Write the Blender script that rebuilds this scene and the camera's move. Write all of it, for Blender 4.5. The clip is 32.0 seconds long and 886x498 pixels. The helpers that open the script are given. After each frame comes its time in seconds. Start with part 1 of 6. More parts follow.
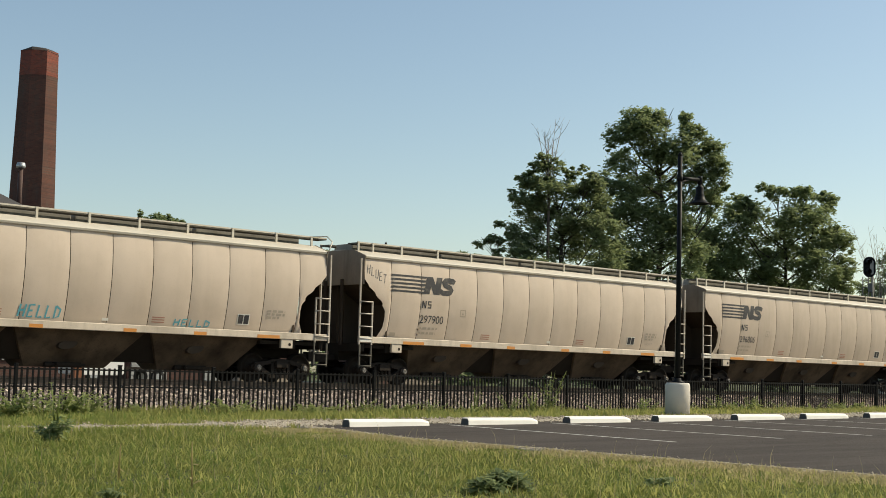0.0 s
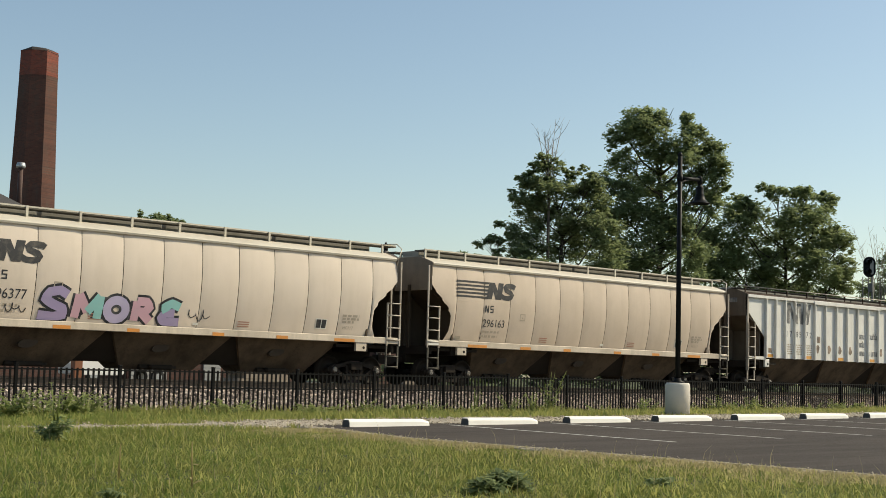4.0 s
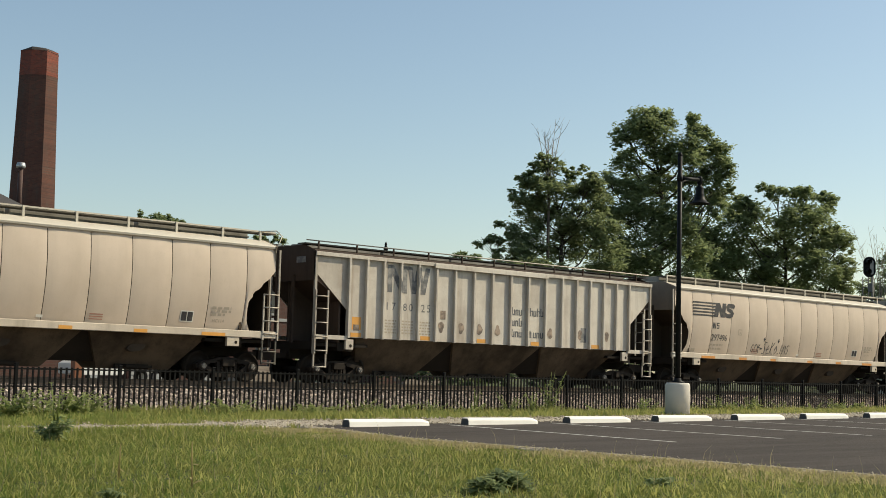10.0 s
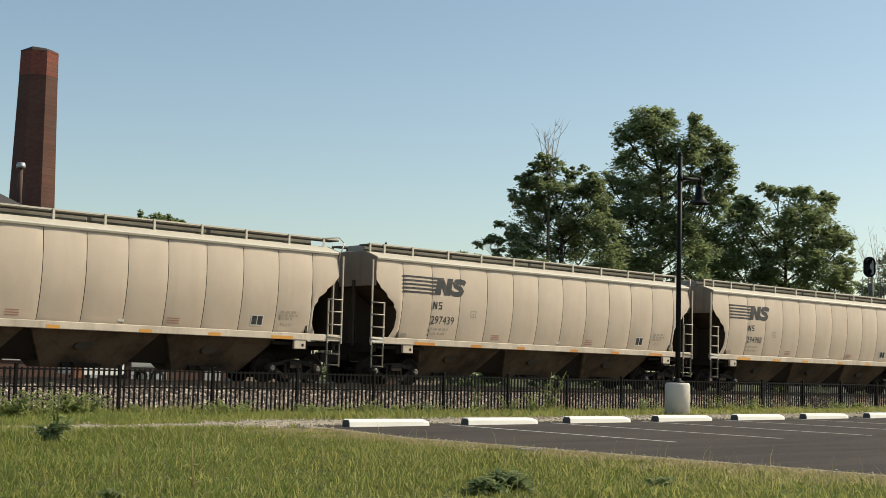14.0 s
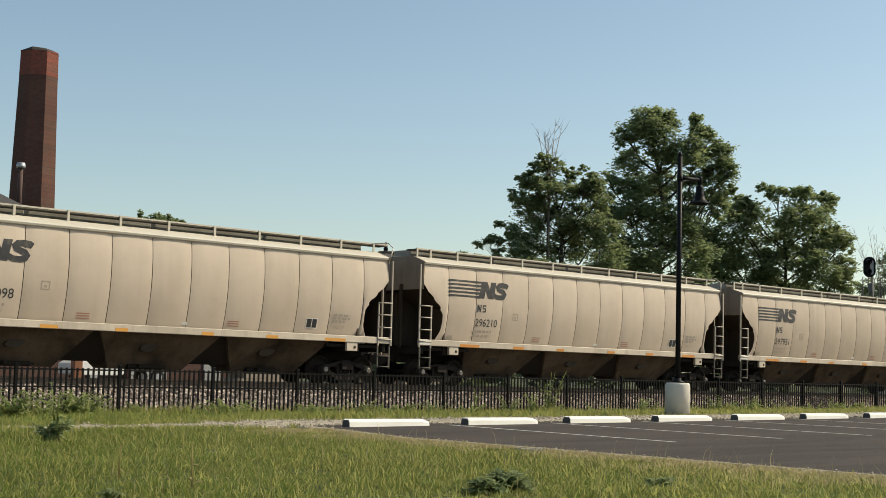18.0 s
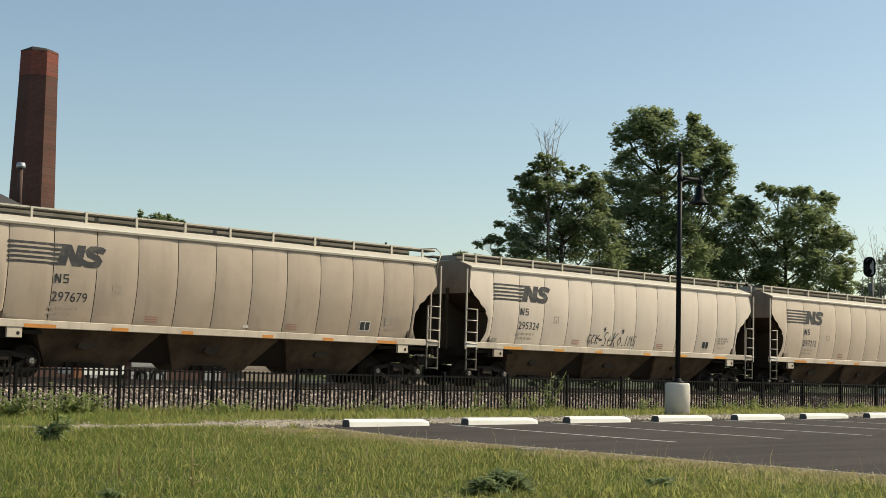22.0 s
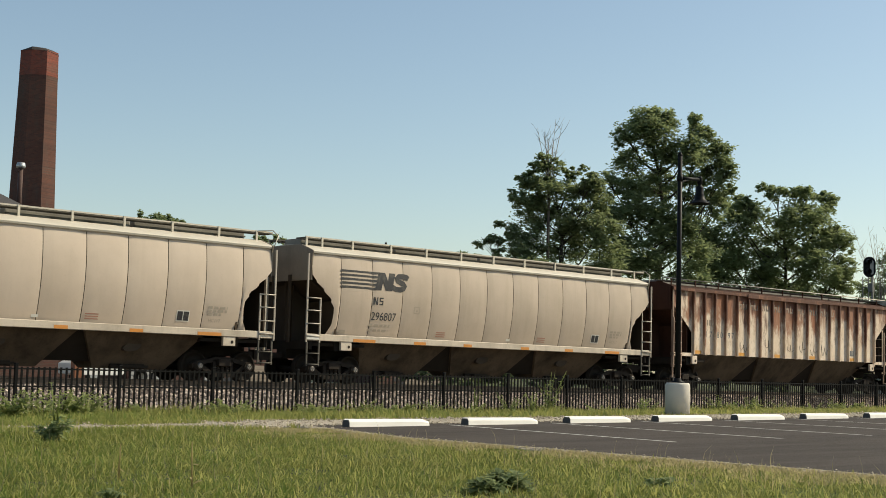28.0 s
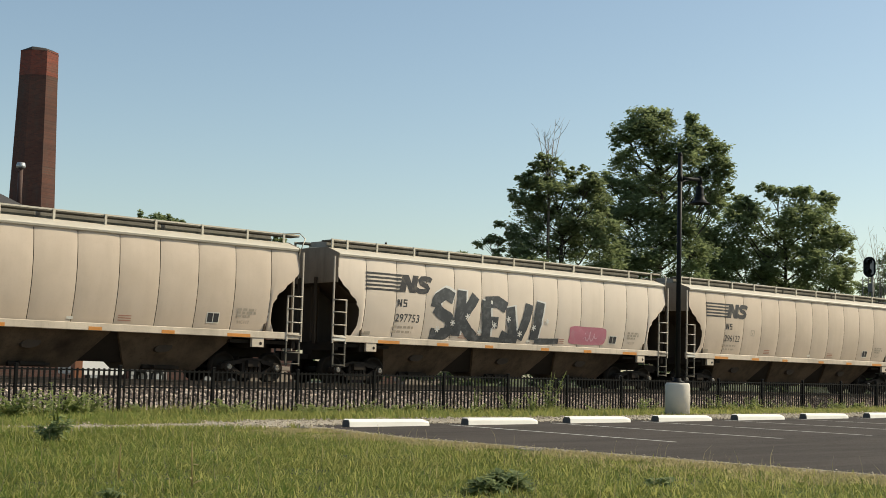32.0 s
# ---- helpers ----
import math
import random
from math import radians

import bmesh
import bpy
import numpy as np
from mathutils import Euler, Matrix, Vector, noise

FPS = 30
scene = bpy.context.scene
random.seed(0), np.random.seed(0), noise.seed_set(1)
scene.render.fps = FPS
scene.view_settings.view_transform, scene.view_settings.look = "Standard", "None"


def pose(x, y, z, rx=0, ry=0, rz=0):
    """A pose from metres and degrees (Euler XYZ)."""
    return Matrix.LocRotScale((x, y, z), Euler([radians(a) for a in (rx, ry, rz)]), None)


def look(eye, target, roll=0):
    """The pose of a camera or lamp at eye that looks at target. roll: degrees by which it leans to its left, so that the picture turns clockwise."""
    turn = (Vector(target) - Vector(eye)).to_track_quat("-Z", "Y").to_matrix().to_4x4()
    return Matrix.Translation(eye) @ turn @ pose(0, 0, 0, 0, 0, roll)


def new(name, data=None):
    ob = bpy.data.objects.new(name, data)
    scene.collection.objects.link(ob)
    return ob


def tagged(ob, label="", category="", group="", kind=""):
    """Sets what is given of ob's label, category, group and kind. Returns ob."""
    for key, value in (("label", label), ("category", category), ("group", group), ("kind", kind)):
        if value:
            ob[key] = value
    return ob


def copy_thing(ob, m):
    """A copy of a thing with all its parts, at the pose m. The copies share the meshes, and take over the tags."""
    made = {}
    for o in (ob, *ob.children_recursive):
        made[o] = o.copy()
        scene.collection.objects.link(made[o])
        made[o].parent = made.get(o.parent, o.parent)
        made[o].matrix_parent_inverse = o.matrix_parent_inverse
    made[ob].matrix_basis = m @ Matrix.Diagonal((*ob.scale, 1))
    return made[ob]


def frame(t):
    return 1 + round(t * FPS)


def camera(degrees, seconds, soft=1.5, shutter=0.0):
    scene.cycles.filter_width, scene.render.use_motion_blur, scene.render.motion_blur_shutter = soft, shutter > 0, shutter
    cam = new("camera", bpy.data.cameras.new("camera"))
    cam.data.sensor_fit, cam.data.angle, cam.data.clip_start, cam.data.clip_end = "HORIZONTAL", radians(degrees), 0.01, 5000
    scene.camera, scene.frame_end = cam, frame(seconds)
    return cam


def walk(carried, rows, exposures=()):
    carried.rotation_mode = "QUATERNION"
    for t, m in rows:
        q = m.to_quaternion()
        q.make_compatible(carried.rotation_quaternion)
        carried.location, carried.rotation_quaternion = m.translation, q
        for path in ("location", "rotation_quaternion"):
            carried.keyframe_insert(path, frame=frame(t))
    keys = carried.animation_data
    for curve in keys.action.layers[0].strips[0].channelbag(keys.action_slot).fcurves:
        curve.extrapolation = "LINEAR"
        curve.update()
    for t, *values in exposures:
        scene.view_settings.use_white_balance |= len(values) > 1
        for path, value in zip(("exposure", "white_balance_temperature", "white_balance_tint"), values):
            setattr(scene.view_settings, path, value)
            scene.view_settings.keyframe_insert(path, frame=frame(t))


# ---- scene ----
# World: x runs along the track, y away from the camera, z up; rail tops at z = 0, near car sides at y = 0.
CLIP = 32.0
cam = camera(35.5, CLIP, soft=0.88)
EYE = Vector((0.0, -35.591, 0.376))
YAW, TILT, LEAN = radians(42.136), radians(5.198), 1.549
AIM = EYE + Vector((math.sin(YAW) * math.cos(TILT), math.cos(YAW) * math.cos(TILT), math.sin(TILT)))
walk(cam, [(0.0, look(EYE, AIM, LEAN)), (CLIP, look(EYE, AIM, LEAN))], [(0.0, 0.0, 7450, 4), (CLIP, 0.0, 7450, 4)])

# ---- light ----
SUN_TO = Vector((0.675, -0.335, 0.64)).normalized()
world = bpy.data.worlds.new("sky")
scene.world = world
world.use_nodes = True
wn = world.node_tree.nodes
sky = wn.new("ShaderNodeTexSky")
sky.sky_type = "NISHITA"
sky.sun_disc = False
sky.sun_elevation = math.asin(SUN_TO.z)
sky.sun_rotation = math.atan2(SUN_TO.x, SUN_TO.y)
sky.air_density, sky.dust_density, sky.ozone_density = 1.0, 1.0, 1.9
world.node_tree.links.new(sky.outputs[0], wn["Background"].inputs[0])
wn["Background"].inputs[1].default_value = 0.145
sun_data = bpy.data.lights.new("sun", "SUN")
sun_data.energy, sun_data.angle, sun_data.color = 4.75, radians(0.53), (1.0, 0.93, 0.82)
sun = new("sun", sun_data)
sun.matrix_world = look(SUN_TO * 60, (0, 0, 0))

# ---- materials ----
def lin(c):
    """sRGB 0-255 to linear."""
    return tuple((v / 255 / 12.92) if v / 255 <= 0.04045 else ((v / 255 + 0.055) / 1.055) ** 2.4 for v in c)


class Mat:
    """A node material on a Principled shader, with small helpers for layered variation."""

    def __init__(self, name, color, rough=0.6, metal=0.0):
        self.m = bpy.data.materials.new(name)
        self.m.use_nodes = True
        self.t = self.m.node_tree
        self.b = self.t.nodes["Principled BSDF"]
        self.b.inputs["Roughness"].default_value = rough
        self.b.inputs["Metallic"].default_value = metal
        self.b.inputs["Base Color"].default_value = (*color, 1)
        self.col = None
        self.base = color
        self.co = None

    def node(self, kind, operation="", data_type=""):
        n = self.t.nodes.new(kind)
        if operation:
            n.operation = operation
        if data_type:
            n.data_type = data_type
        return n

    def link(self, a, b):
        self.t.links.new(a, b)

    def coords(self, scale=(1, 1, 1)):
        if self.co is None:
            self.co = self.node("ShaderNodeTexCoord").outputs["Object"]
        mp = self.node("ShaderNodeMapping")
        mp.inputs["Scale"].default_value = scale
        self.link(self.co, mp.inputs["Vector"])
        return mp.outputs[0]

    def noise(self, scale, stretch=(1, 1, 1), detail=4.0, rough=0.6, offset=True):
        n = self.node("ShaderNodeTexNoise")
        n.inputs["Scale"].default_value = scale
        n.inputs["Detail"].default_value = detail
        n.inputs["Roughness"].default_value = rough
        v = self.coords(stretch)
        if offset:
            info = self.node("ShaderNodeObjectInfo")
            mul = self.node("ShaderNodeMath", operation="MULTIPLY")
            mul.inputs[1].default_value = 37.0
            self.link(info.outputs["Random"], mul.inputs[0])
            add = self.node("ShaderNodeVectorMath", operation="ADD")
            self.link(v, add.inputs[0])
            self.link(mul.outputs[0], add.inputs[1])
            v = add.outputs[0]
        self.link(v, n.inputs["Vector"])
        return n.outputs["Fac"]

    def ramp(self, fac, lo, hi, a=0.0, b=1.0):
        r = self.node("ShaderNodeMapRange")
        r.inputs["From Min"].default_value, r.inputs["From Max"].default_value = lo, hi
        r.inputs["To Min"].default_value, r.inputs["To Max"].default_value = a, b
        self.link(fac, r.inputs["Value"])
        return r.outputs[0]

    def mix(self, fac, color):
        """Lay a colour over what there is, by a factor socket or number."""
        mx = self.node("ShaderNodeMix", data_type="RGBA")
        if isinstance(fac, (int, float)):
            mx.inputs[0].default_value = fac
        else:
            self.link(fac, mx.inputs[0])
        if self.col is None:
            mx.inputs[6].default_value = (*self.base, 1)
        else:
            self.link(self.col, mx.inputs[6])
        if isinstance(color, tuple):
            mx.inputs[7].default_value = (*color, 1)
        else:
            self.link(color, mx.inputs[7])
        self.col = mx.outputs[2]
        self.link(self.col, self.b.inputs["Base Color"])
        return self

    def bump(self, fac, strength=0.3, dist=0.02):
        bp = self.node("ShaderNodeBump")
        bp.inputs["Strength"].default_value, bp.inputs["Distance"].default_value = strength, dist
        self.link(fac, bp.inputs["Height"])
        self.link(bp.outputs[0], self.b.inputs["Normal"])
        return self

    def random(self, amount, dark, light):
        """Colour drawn towards dark or light at random for each object."""
        info = self.node("ShaderNodeObjectInfo")
        self.mix(self.ramp(info.outputs["Random"], 0, 0.5, amount, 0), dark)
        self.mix(self.ramp(info.outputs["Random"], 0.5, 1, 0, amount), light)
        return self

    def islands(self, colors):
        g = self.node("ShaderNodeNewGeometry")
        cr = self.node("ShaderNodeValToRGB")
        els = cr.color_ramp.elements
        els[0].color, els[1].color = (*colors[0], 1), (*colors[-1], 1)
        for i, c in enumerate(colors[1:-1]):
            els.new((i + 1) / (len(colors) - 1)).color = (*c, 1)
        self.link(g.outputs["Random Per Island"], cr.inputs[0])
        self.mix(1.0, cr.outputs[0])
        return self


def paint(name, color, dirt, streak=0.35, grime=0.25, rough=0.55, dirt2=None, gloss=0.5):
    """Weathered vehicle paint: patchy fading, downward streaks and speckled grime."""
    k = Mat(name, color, rough)
    k.b.inputs["Specular IOR Level"].default_value = gloss
    k.random(0.10, tuple(c * 0.8 for c in color), tuple(min(1, c * 1.12) for c in color))
    k.mix(k.ramp(k.noise(0.7), 0.4, 0.75, 0, grime), dirt)
    k.mix(k.ramp(k.noise(3.0, (1.0, 1.0, 0.09), 5), 0.5, 0.78, 0, streak), dirt2 or dirt)
    k.mix(k.ramp(k.noise(22.0), 0.55, 0.8, 0, grime * 0.7), dirt)
    k.bump(k.noise(0.9, (1.0, 1.0, 0.6), 2), 0.14, 0.12)
    return k.m


CREAM = (0.61, 0.495, 0.39)
DIRT = (0.17, 0.13, 0.09)
m_cream = paint("cream_paint", CREAM, (0.36, 0.275, 0.19), 0.16, 0.3)
m_cream_dirty = paint("cream_paint_sooty", (0.465, 0.37, 0.285), (0.25, 0.195, 0.135), 0.3, 0.35)
m_cream_dull = paint("cream_paint_dull", (0.535, 0.43, 0.335), (0.29, 0.23, 0.16), 0.26, 0.3)
m_cream_clean = paint("cream_paint_fresh", (0.71, 0.60, 0.495), (0.42, 0.34, 0.25), 0.18, 0.2)
m_hatch = paint("hatch_paint", (0.30, 0.285, 0.25), (0.07, 0.06, 0.05), 0.3, 0.5, 0.8, gloss=0.1)
m_roof = paint("roof_paint", (0.58, 0.53, 0.44), (0.34, 0.28, 0.2), 0.2, 0.3)
m_sill = paint("sill_paint", (0.62, 0.53, 0.42), DIRT, 0.4, 0.45)
# car ends: paint darker than the sides, holding the shade of the gap
m_end_top_shaded = paint("end_sheet_shaded", (0.27, 0.225, 0.175), (0.10, 0.078, 0.058), 0.5, 0.5, gloss=0.1)
m_end_shaded = paint("end_paint_shaded", (0.165, 0.132, 0.10), (0.06, 0.045, 0.035), 0.5, 0.6, gloss=0.1)
# hoppers and underframe: grime, with the shade under the body put into the colour
m_hopper_shaded = paint("hopper_paint_shaded", (0.135, 0.10, 0.069), (0.022, 0.016, 0.012), 0.5, 0.95, 0.75, gloss=0.1)
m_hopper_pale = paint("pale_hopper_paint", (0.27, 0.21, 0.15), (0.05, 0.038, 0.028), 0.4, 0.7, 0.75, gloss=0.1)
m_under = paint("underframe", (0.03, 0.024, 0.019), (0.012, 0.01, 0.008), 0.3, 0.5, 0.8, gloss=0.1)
# dirt of the seams, and shade inside the open ends, as one colour
m_seam_shade = paint("seam_dirt_shade", (0.07, 0.052, 0.037), (0.035, 0.026, 0.018), 0.4, 0.4, 0.8, gloss=0.1)
m_truck = paint("truck_iron", (0.034, 0.027, 0.022), (0.008, 0.007, 0.006), 0.2, 0.5, 0.7, gloss=0.1)
m_wheel = paint("wheel_steel", (0.022, 0.017, 0.013), (0.012, 0.01, 0.008), 0.0, 0.5, 0.65, gloss=0.1)
m_cap = Mat("bearing_cap", (0.24, 0.22, 0.2), 0.45, 0.6).m
m_ladder = paint("ladder_paint", (0.47, 0.42, 0.35), (0.17, 0.125, 0.085), 0.35, 0.5)
m_ladder_rust = paint("rusty_ladder_paint", (0.36, 0.25, 0.18), (0.10, 0.045, 0.03), 0.6, 0.8)
m_soot = paint("hopper_soot", (0.075, 0.058, 0.044), (0.03, 0.024, 0.018), 0.2, 0.5, 0.85, gloss=0.1)
m_grating = paint("grating", (0.13, 0.12, 0.10), (0.05, 0.045, 0.04), 0.1, 0.4, 0.7, gloss=0.1)
m_black = Mat("lettering_black", (0.025, 0.025, 0.028), 0.7)
m_black.mix(m_black.ramp(m_black.noise(5.0), 0.5, 0.8, 0, 0.35), (0.3, 0.26, 0.2))
m_black = m_black.m
m_small = Mat("stencil_grey", (0.40, 0.335, 0.26), 0.7).m
m_red = Mat("stencil_red", (0.42, 0.2, 0.14), 0.7).m
m_white = Mat("sign_white", (0.7, 0.67, 0.6), 0.6).m
m_orange = paint("reflector_orange", (0.62, 0.24, 0.045), (0.3, 0.16, 0.06), 0.2, 0.35, 0.4)
m_yellow = paint("reflector_yellow", (0.70, 0.32, 0.06), (0.4, 0.22, 0.07), 0.2, 0.3, 0.4)
m_rail = Mat("rail_steel", (0.12, 0.085, 0.06), 0.5, 0.3).m


def ground_mat():
    k = Mat("soil_grass", (0.055, 0.068, 0.022), 0.95)
    k.mix(k.ramp(k.noise(0.35), 0.4, 0.65, 0, 0.6), (0.08, 0.072, 0.032))
    k.mix(k.ramp(k.noise(5.0), 0.45, 0.7, 0, 0.6), (0.04, 0.055, 0.015))
    k.bump(k.noise(30.0), 0.6, 0.05)
    return k.m


def gravel_mat(name, c, d, scale=26.0):
    k = Mat(name, c, 0.92)
    k.mix(k.ramp(k.noise(scale, detail=6), 0.35, 0.65, 0, 0.8), d)
    k.mix(k.ramp(k.noise(0.5), 0.4, 0.7, 0, 0.4), tuple(v * 0.7 for v in c))
    k.bump(k.noise(scale * 1.5), 0.8, 0.03)
    return k.m


def asphalt_mat():
    k = Mat("asphalt", (0.066, 0.055, 0.047), 0.85)
    k.mix(k.ramp(k.noise(60.0, detail=3), 0.45, 0.7, 0, 0.6), (0.108, 0.090, 0.077))
    k.mix(k.ramp(k.noise(0.4), 0.45, 0.7, 0, 0.45), (0.075, 0.063, 0.054))
    k.mix(k.ramp(k.noise(1.6, (0.1, 1, 1), 6, 0.7), 0.45, 0.65, 0, 0.7), (0.038, 0.032, 0.028))
    k.mix(k.ramp(k.noise(2.6, (0.15, 1, 1), 6, 0.75), 0.55, 0.7, 0, 0.4), (0.10, 0.085, 0.072))
    k.b.inputs["Specular IOR Level"].default_value = 0.12
    k.bump(k.noise(140.0), 0.5, 0.01)
    return k.m


m_ground = ground_mat()
m_gravel = gravel_mat("gravel_grey", (0.46, 0.40, 0.31), (0.28, 0.235, 0.175))
m_ballast = gravel_mat("ballast_bed", (0.14, 0.115, 0.10), (0.05, 0.042, 0.038), 14.0)
m_yard = gravel_mat("yard_gravel", (0.22, 0.20, 0.175), (0.13, 0.118, 0.1), 8.0)
m_asphalt = asphalt_mat()
m_line = Mat("line_paint", (0.6, 0.58, 0.54), 0.8)
m_line.mix(m_line.ramp(m_line.noise(14.0), 0.45, 0.65, 0, 0.5), (0.22, 0.21, 0.2))
m_line = m_line.m
# left end of a wheel stop: its shade put into a dark grey
m_stop_shade = paint("stop_end_shade", (0.09, 0.088, 0.085), (0.05, 0.048, 0.045), 0.2, 0.3, 0.9)
m_stop = paint("stop_concrete", (0.90, 0.87, 0.80), (0.5, 0.46, 0.4), 0.12, 0.16, 0.8)
m_base = paint("base_concrete", (0.60, 0.56, 0.49), (0.3, 0.27, 0.23), 0.4, 0.3, 0.85)
m_fence = Mat("fence_black", (0.006, 0.006, 0.006), 0.6)
m_fence.mix(m_fence.ramp(m_fence.noise(6.0), 0.5, 0.8, 0, 0.4), (0.012, 0.011, 0.010))
m_fence.b.inputs["Specular IOR Level"].default_value = 0.1
m_fence = m_fence.m
m_pole = Mat("pole_black", (0.007, 0.008, 0.009), 0.5)
m_pole.b.inputs["Specular IOR Level"].default_value = 0.12
m_pole = m_pole.m
m_bark = Mat("bark", (0.085, 0.07, 0.055), 0.95)
m_bark.mix(m_bark.ramp(m_bark.noise(4.0, (1, 1, 0.15)), 0.4, 0.65, 0, 0.7), (0.035, 0.03, 0.025))
m_bark = m_bark.m
m_deadwood = Mat("dead_wood", (0.28, 0.25, 0.21), 0.9).m


def leaf_mat(name, colors, dry=False):
    k = Mat(name, colors[0], 0.6)
    k.b.inputs["Specular IOR Level"].default_value = 0.2
    k.islands(colors)
    k.mix(k.ramp(k.noise(0.35, offset=False), 0.35, 0.7, 0, 0.35), tuple(c * 0.6 for c in colors[0]))
    if dry:
        k.mix(k.ramp(k.noise(0.9, offset=False, detail=5), 0.54, 0.74, 0, 0.5), (0.25, 0.21, 0.06))
        k.mix(k.ramp(k.noise(2.3, offset=False, detail=3), 0.54, 0.7, 0, 0.6), (0.045, 0.075, 0.014))
    tr = k.node("ShaderNodeBsdfTranslucent")
    tr.inputs["Color"].default_value = (*[min(1, c * 1.3) for c in colors[-1]], 1)
    add = k.node("ShaderNodeMixShader")
    add.inputs[0].default_value = 0.46
    k.link(k.b.outputs[0], add.inputs[1])
    k.link(tr.outputs[0], add.inputs[2])
    k.link(add.outputs[0], k.t.nodes["Material Output"].inputs[0])
    return k.m


m_leaf = leaf_mat("leaf_green", [(0.132, 0.178, 0.082), (0.165, 0.218, 0.096), (0.205, 0.258, 0.115), (0.25, 0.295, 0.142)])
m_leaf2 = leaf_mat("leaf_deep", [(0.124, 0.166, 0.078), (0.155, 0.204, 0.09), (0.192, 0.24, 0.108), (0.235, 0.276, 0.135)])
m_blade = leaf_mat("grass_blade", [(0.035, 0.088, 0.010), (0.068, 0.142, 0.014), (0.11, 0.19, 0.02), (0.175, 0.245, 0.034), (0.36, 0.345, 0.12)], True)
m_weed = leaf_mat("weed_leaf", [(0.12, 0.165, 0.045), (0.20, 0.25, 0.08), (0.31, 0.345, 0.14)])


def brick_mat(name, c1, c2, mortar):
    """Weathered brick for a far wall, laid in courses at brick size."""
    k = Mat(name, c1, 0.9)
    br = k.node("ShaderNodeTexBrick")
    br.inputs["Scale"].default_value = 1.0
    br.inputs["Brick Width"].default_value, br.inputs["Row Height"].default_value = 0.22, 0.075
    br.inputs["Mortar Size"].default_value = 0.008
    br.inputs["Color1"].default_value, br.inputs["Color2"].default_value = (*c1, 1), (*c2, 1)
    br.inputs["Mortar"].default_value = (*mortar, 1)
    co = k.node("ShaderNodeTexCoord")
    sep, com = k.node("ShaderNodeSeparateXYZ"), k.node("ShaderNodeCombineXYZ")
    k.link(co.outputs["Object"], sep.inputs[0])
    ad = k.node("ShaderNodeMath", operation="ADD")
    k.link(sep.outputs[0], ad.inputs[0])
    k.link(sep.outputs[1], ad.inputs[1])
    k.link(ad.outputs[0], com.inputs[0])
    k.link(sep.outputs[2], com.inputs[1])
    k.link(com.outputs[0], br.inputs["Vector"])
    k.mix(1.0, br.outputs["Color"])
    k.mix(k.ramp(k.noise(0.5), 0.4, 0.7, 0, 0.6), tuple(c * 0.45 for c in c1))
    k.mix(k.ramp(k.noise(2.2, (1, 1, 0.3)), 0.5, 0.75, 0, 0.5), (0.07, 0.055, 0.045))
    k.bump(br.outputs["Fac"], 0.3, -0.01)
    return k.m


m_brick = brick_mat("chimney_brick", (0.128, 0.047, 0.030), (0.072, 0.031, 0.023), (0.098, 0.053, 0.038))
m_brick_red = brick_mat("chimney_brick_red", (0.26, 0.06, 0.036), (0.14, 0.044, 0.03), (0.17, 0.07, 0.05))
m_wallbrick = brick_mat("building_brick", (0.10, 0.037, 0.026), (0.07, 0.032, 0.025), (0.09, 0.07, 0.058))
m_roofing = gravel_mat("roof_shingle", (0.07, 0.065, 0.065), (0.045, 0.042, 0.042), 6.0)

# ---- mesh helpers ----
def mesh_of(name, bm, mat, smooth=False):
    me = bpy.data.meshes.new(name)
    bm.to_mesh(me)
    bm.free()
    for m in (mat if isinstance(mat, (list, tuple)) else [mat]):
        me.materials.append(m)
    if smooth:
        me.polygons.foreach_set("use_smooth", [True] * len(me.polygons))
    return me


def part(name, data, mat=None, parent=None, label="", smooth=False, at=None):
    """Links a bmesh or a shared mesh as one object under a thing or a part."""
    me = data if isinstance(data, bpy.types.Mesh) else mesh_of(name, data, mat, smooth)
    ob = new(name, me)
    ob.parent = parent
    if at is not None:
        ob.matrix_basis = at
    if label:
        ob["label"] = label
    return ob


def thing(name, label, category, group="", kind="", at=None):
    ob = new(name)
    ob.empty_display_size = 0.2
    if at is not None:
        ob.matrix_basis = at
    return tagged(ob, label, category, group, kind)


def bm_box(bm, x0, x1, y0, y1, z0, z1, m=None, mat=0):
    vs = [bm.verts.new(v) for v in ((x0, y0, z0), (x1, y0, z0), (x1, y1, z0), (x0, y1, z0),
                                    (x0, y0, z1), (x1, y0, z1), (x1, y1, z1), (x0, y1, z1))]
    if m is not None:
        for v in vs:
            v.co = m @ v.co
    for f in ((3, 2, 1, 0), (4, 5, 6, 7), (0, 1, 5, 4), (1, 2, 6, 5), (2, 3, 7, 6), (3, 0, 4, 7)):
        bm.faces.new([vs[i] for i in f]).material_index = mat
    return vs


def box(x0, x1, y0, y1, z0, z1, bevel=0.0, m=None):
    bm = bmesh.new()
    bm_box(bm, x0, x1, y0, y1, z0, z1, m)
    if bevel:
        bmesh.ops.bevel(bm, geom=bm.edges[:], offset=bevel, segments=2, profile=0.6, affect="EDGES")
    return bm


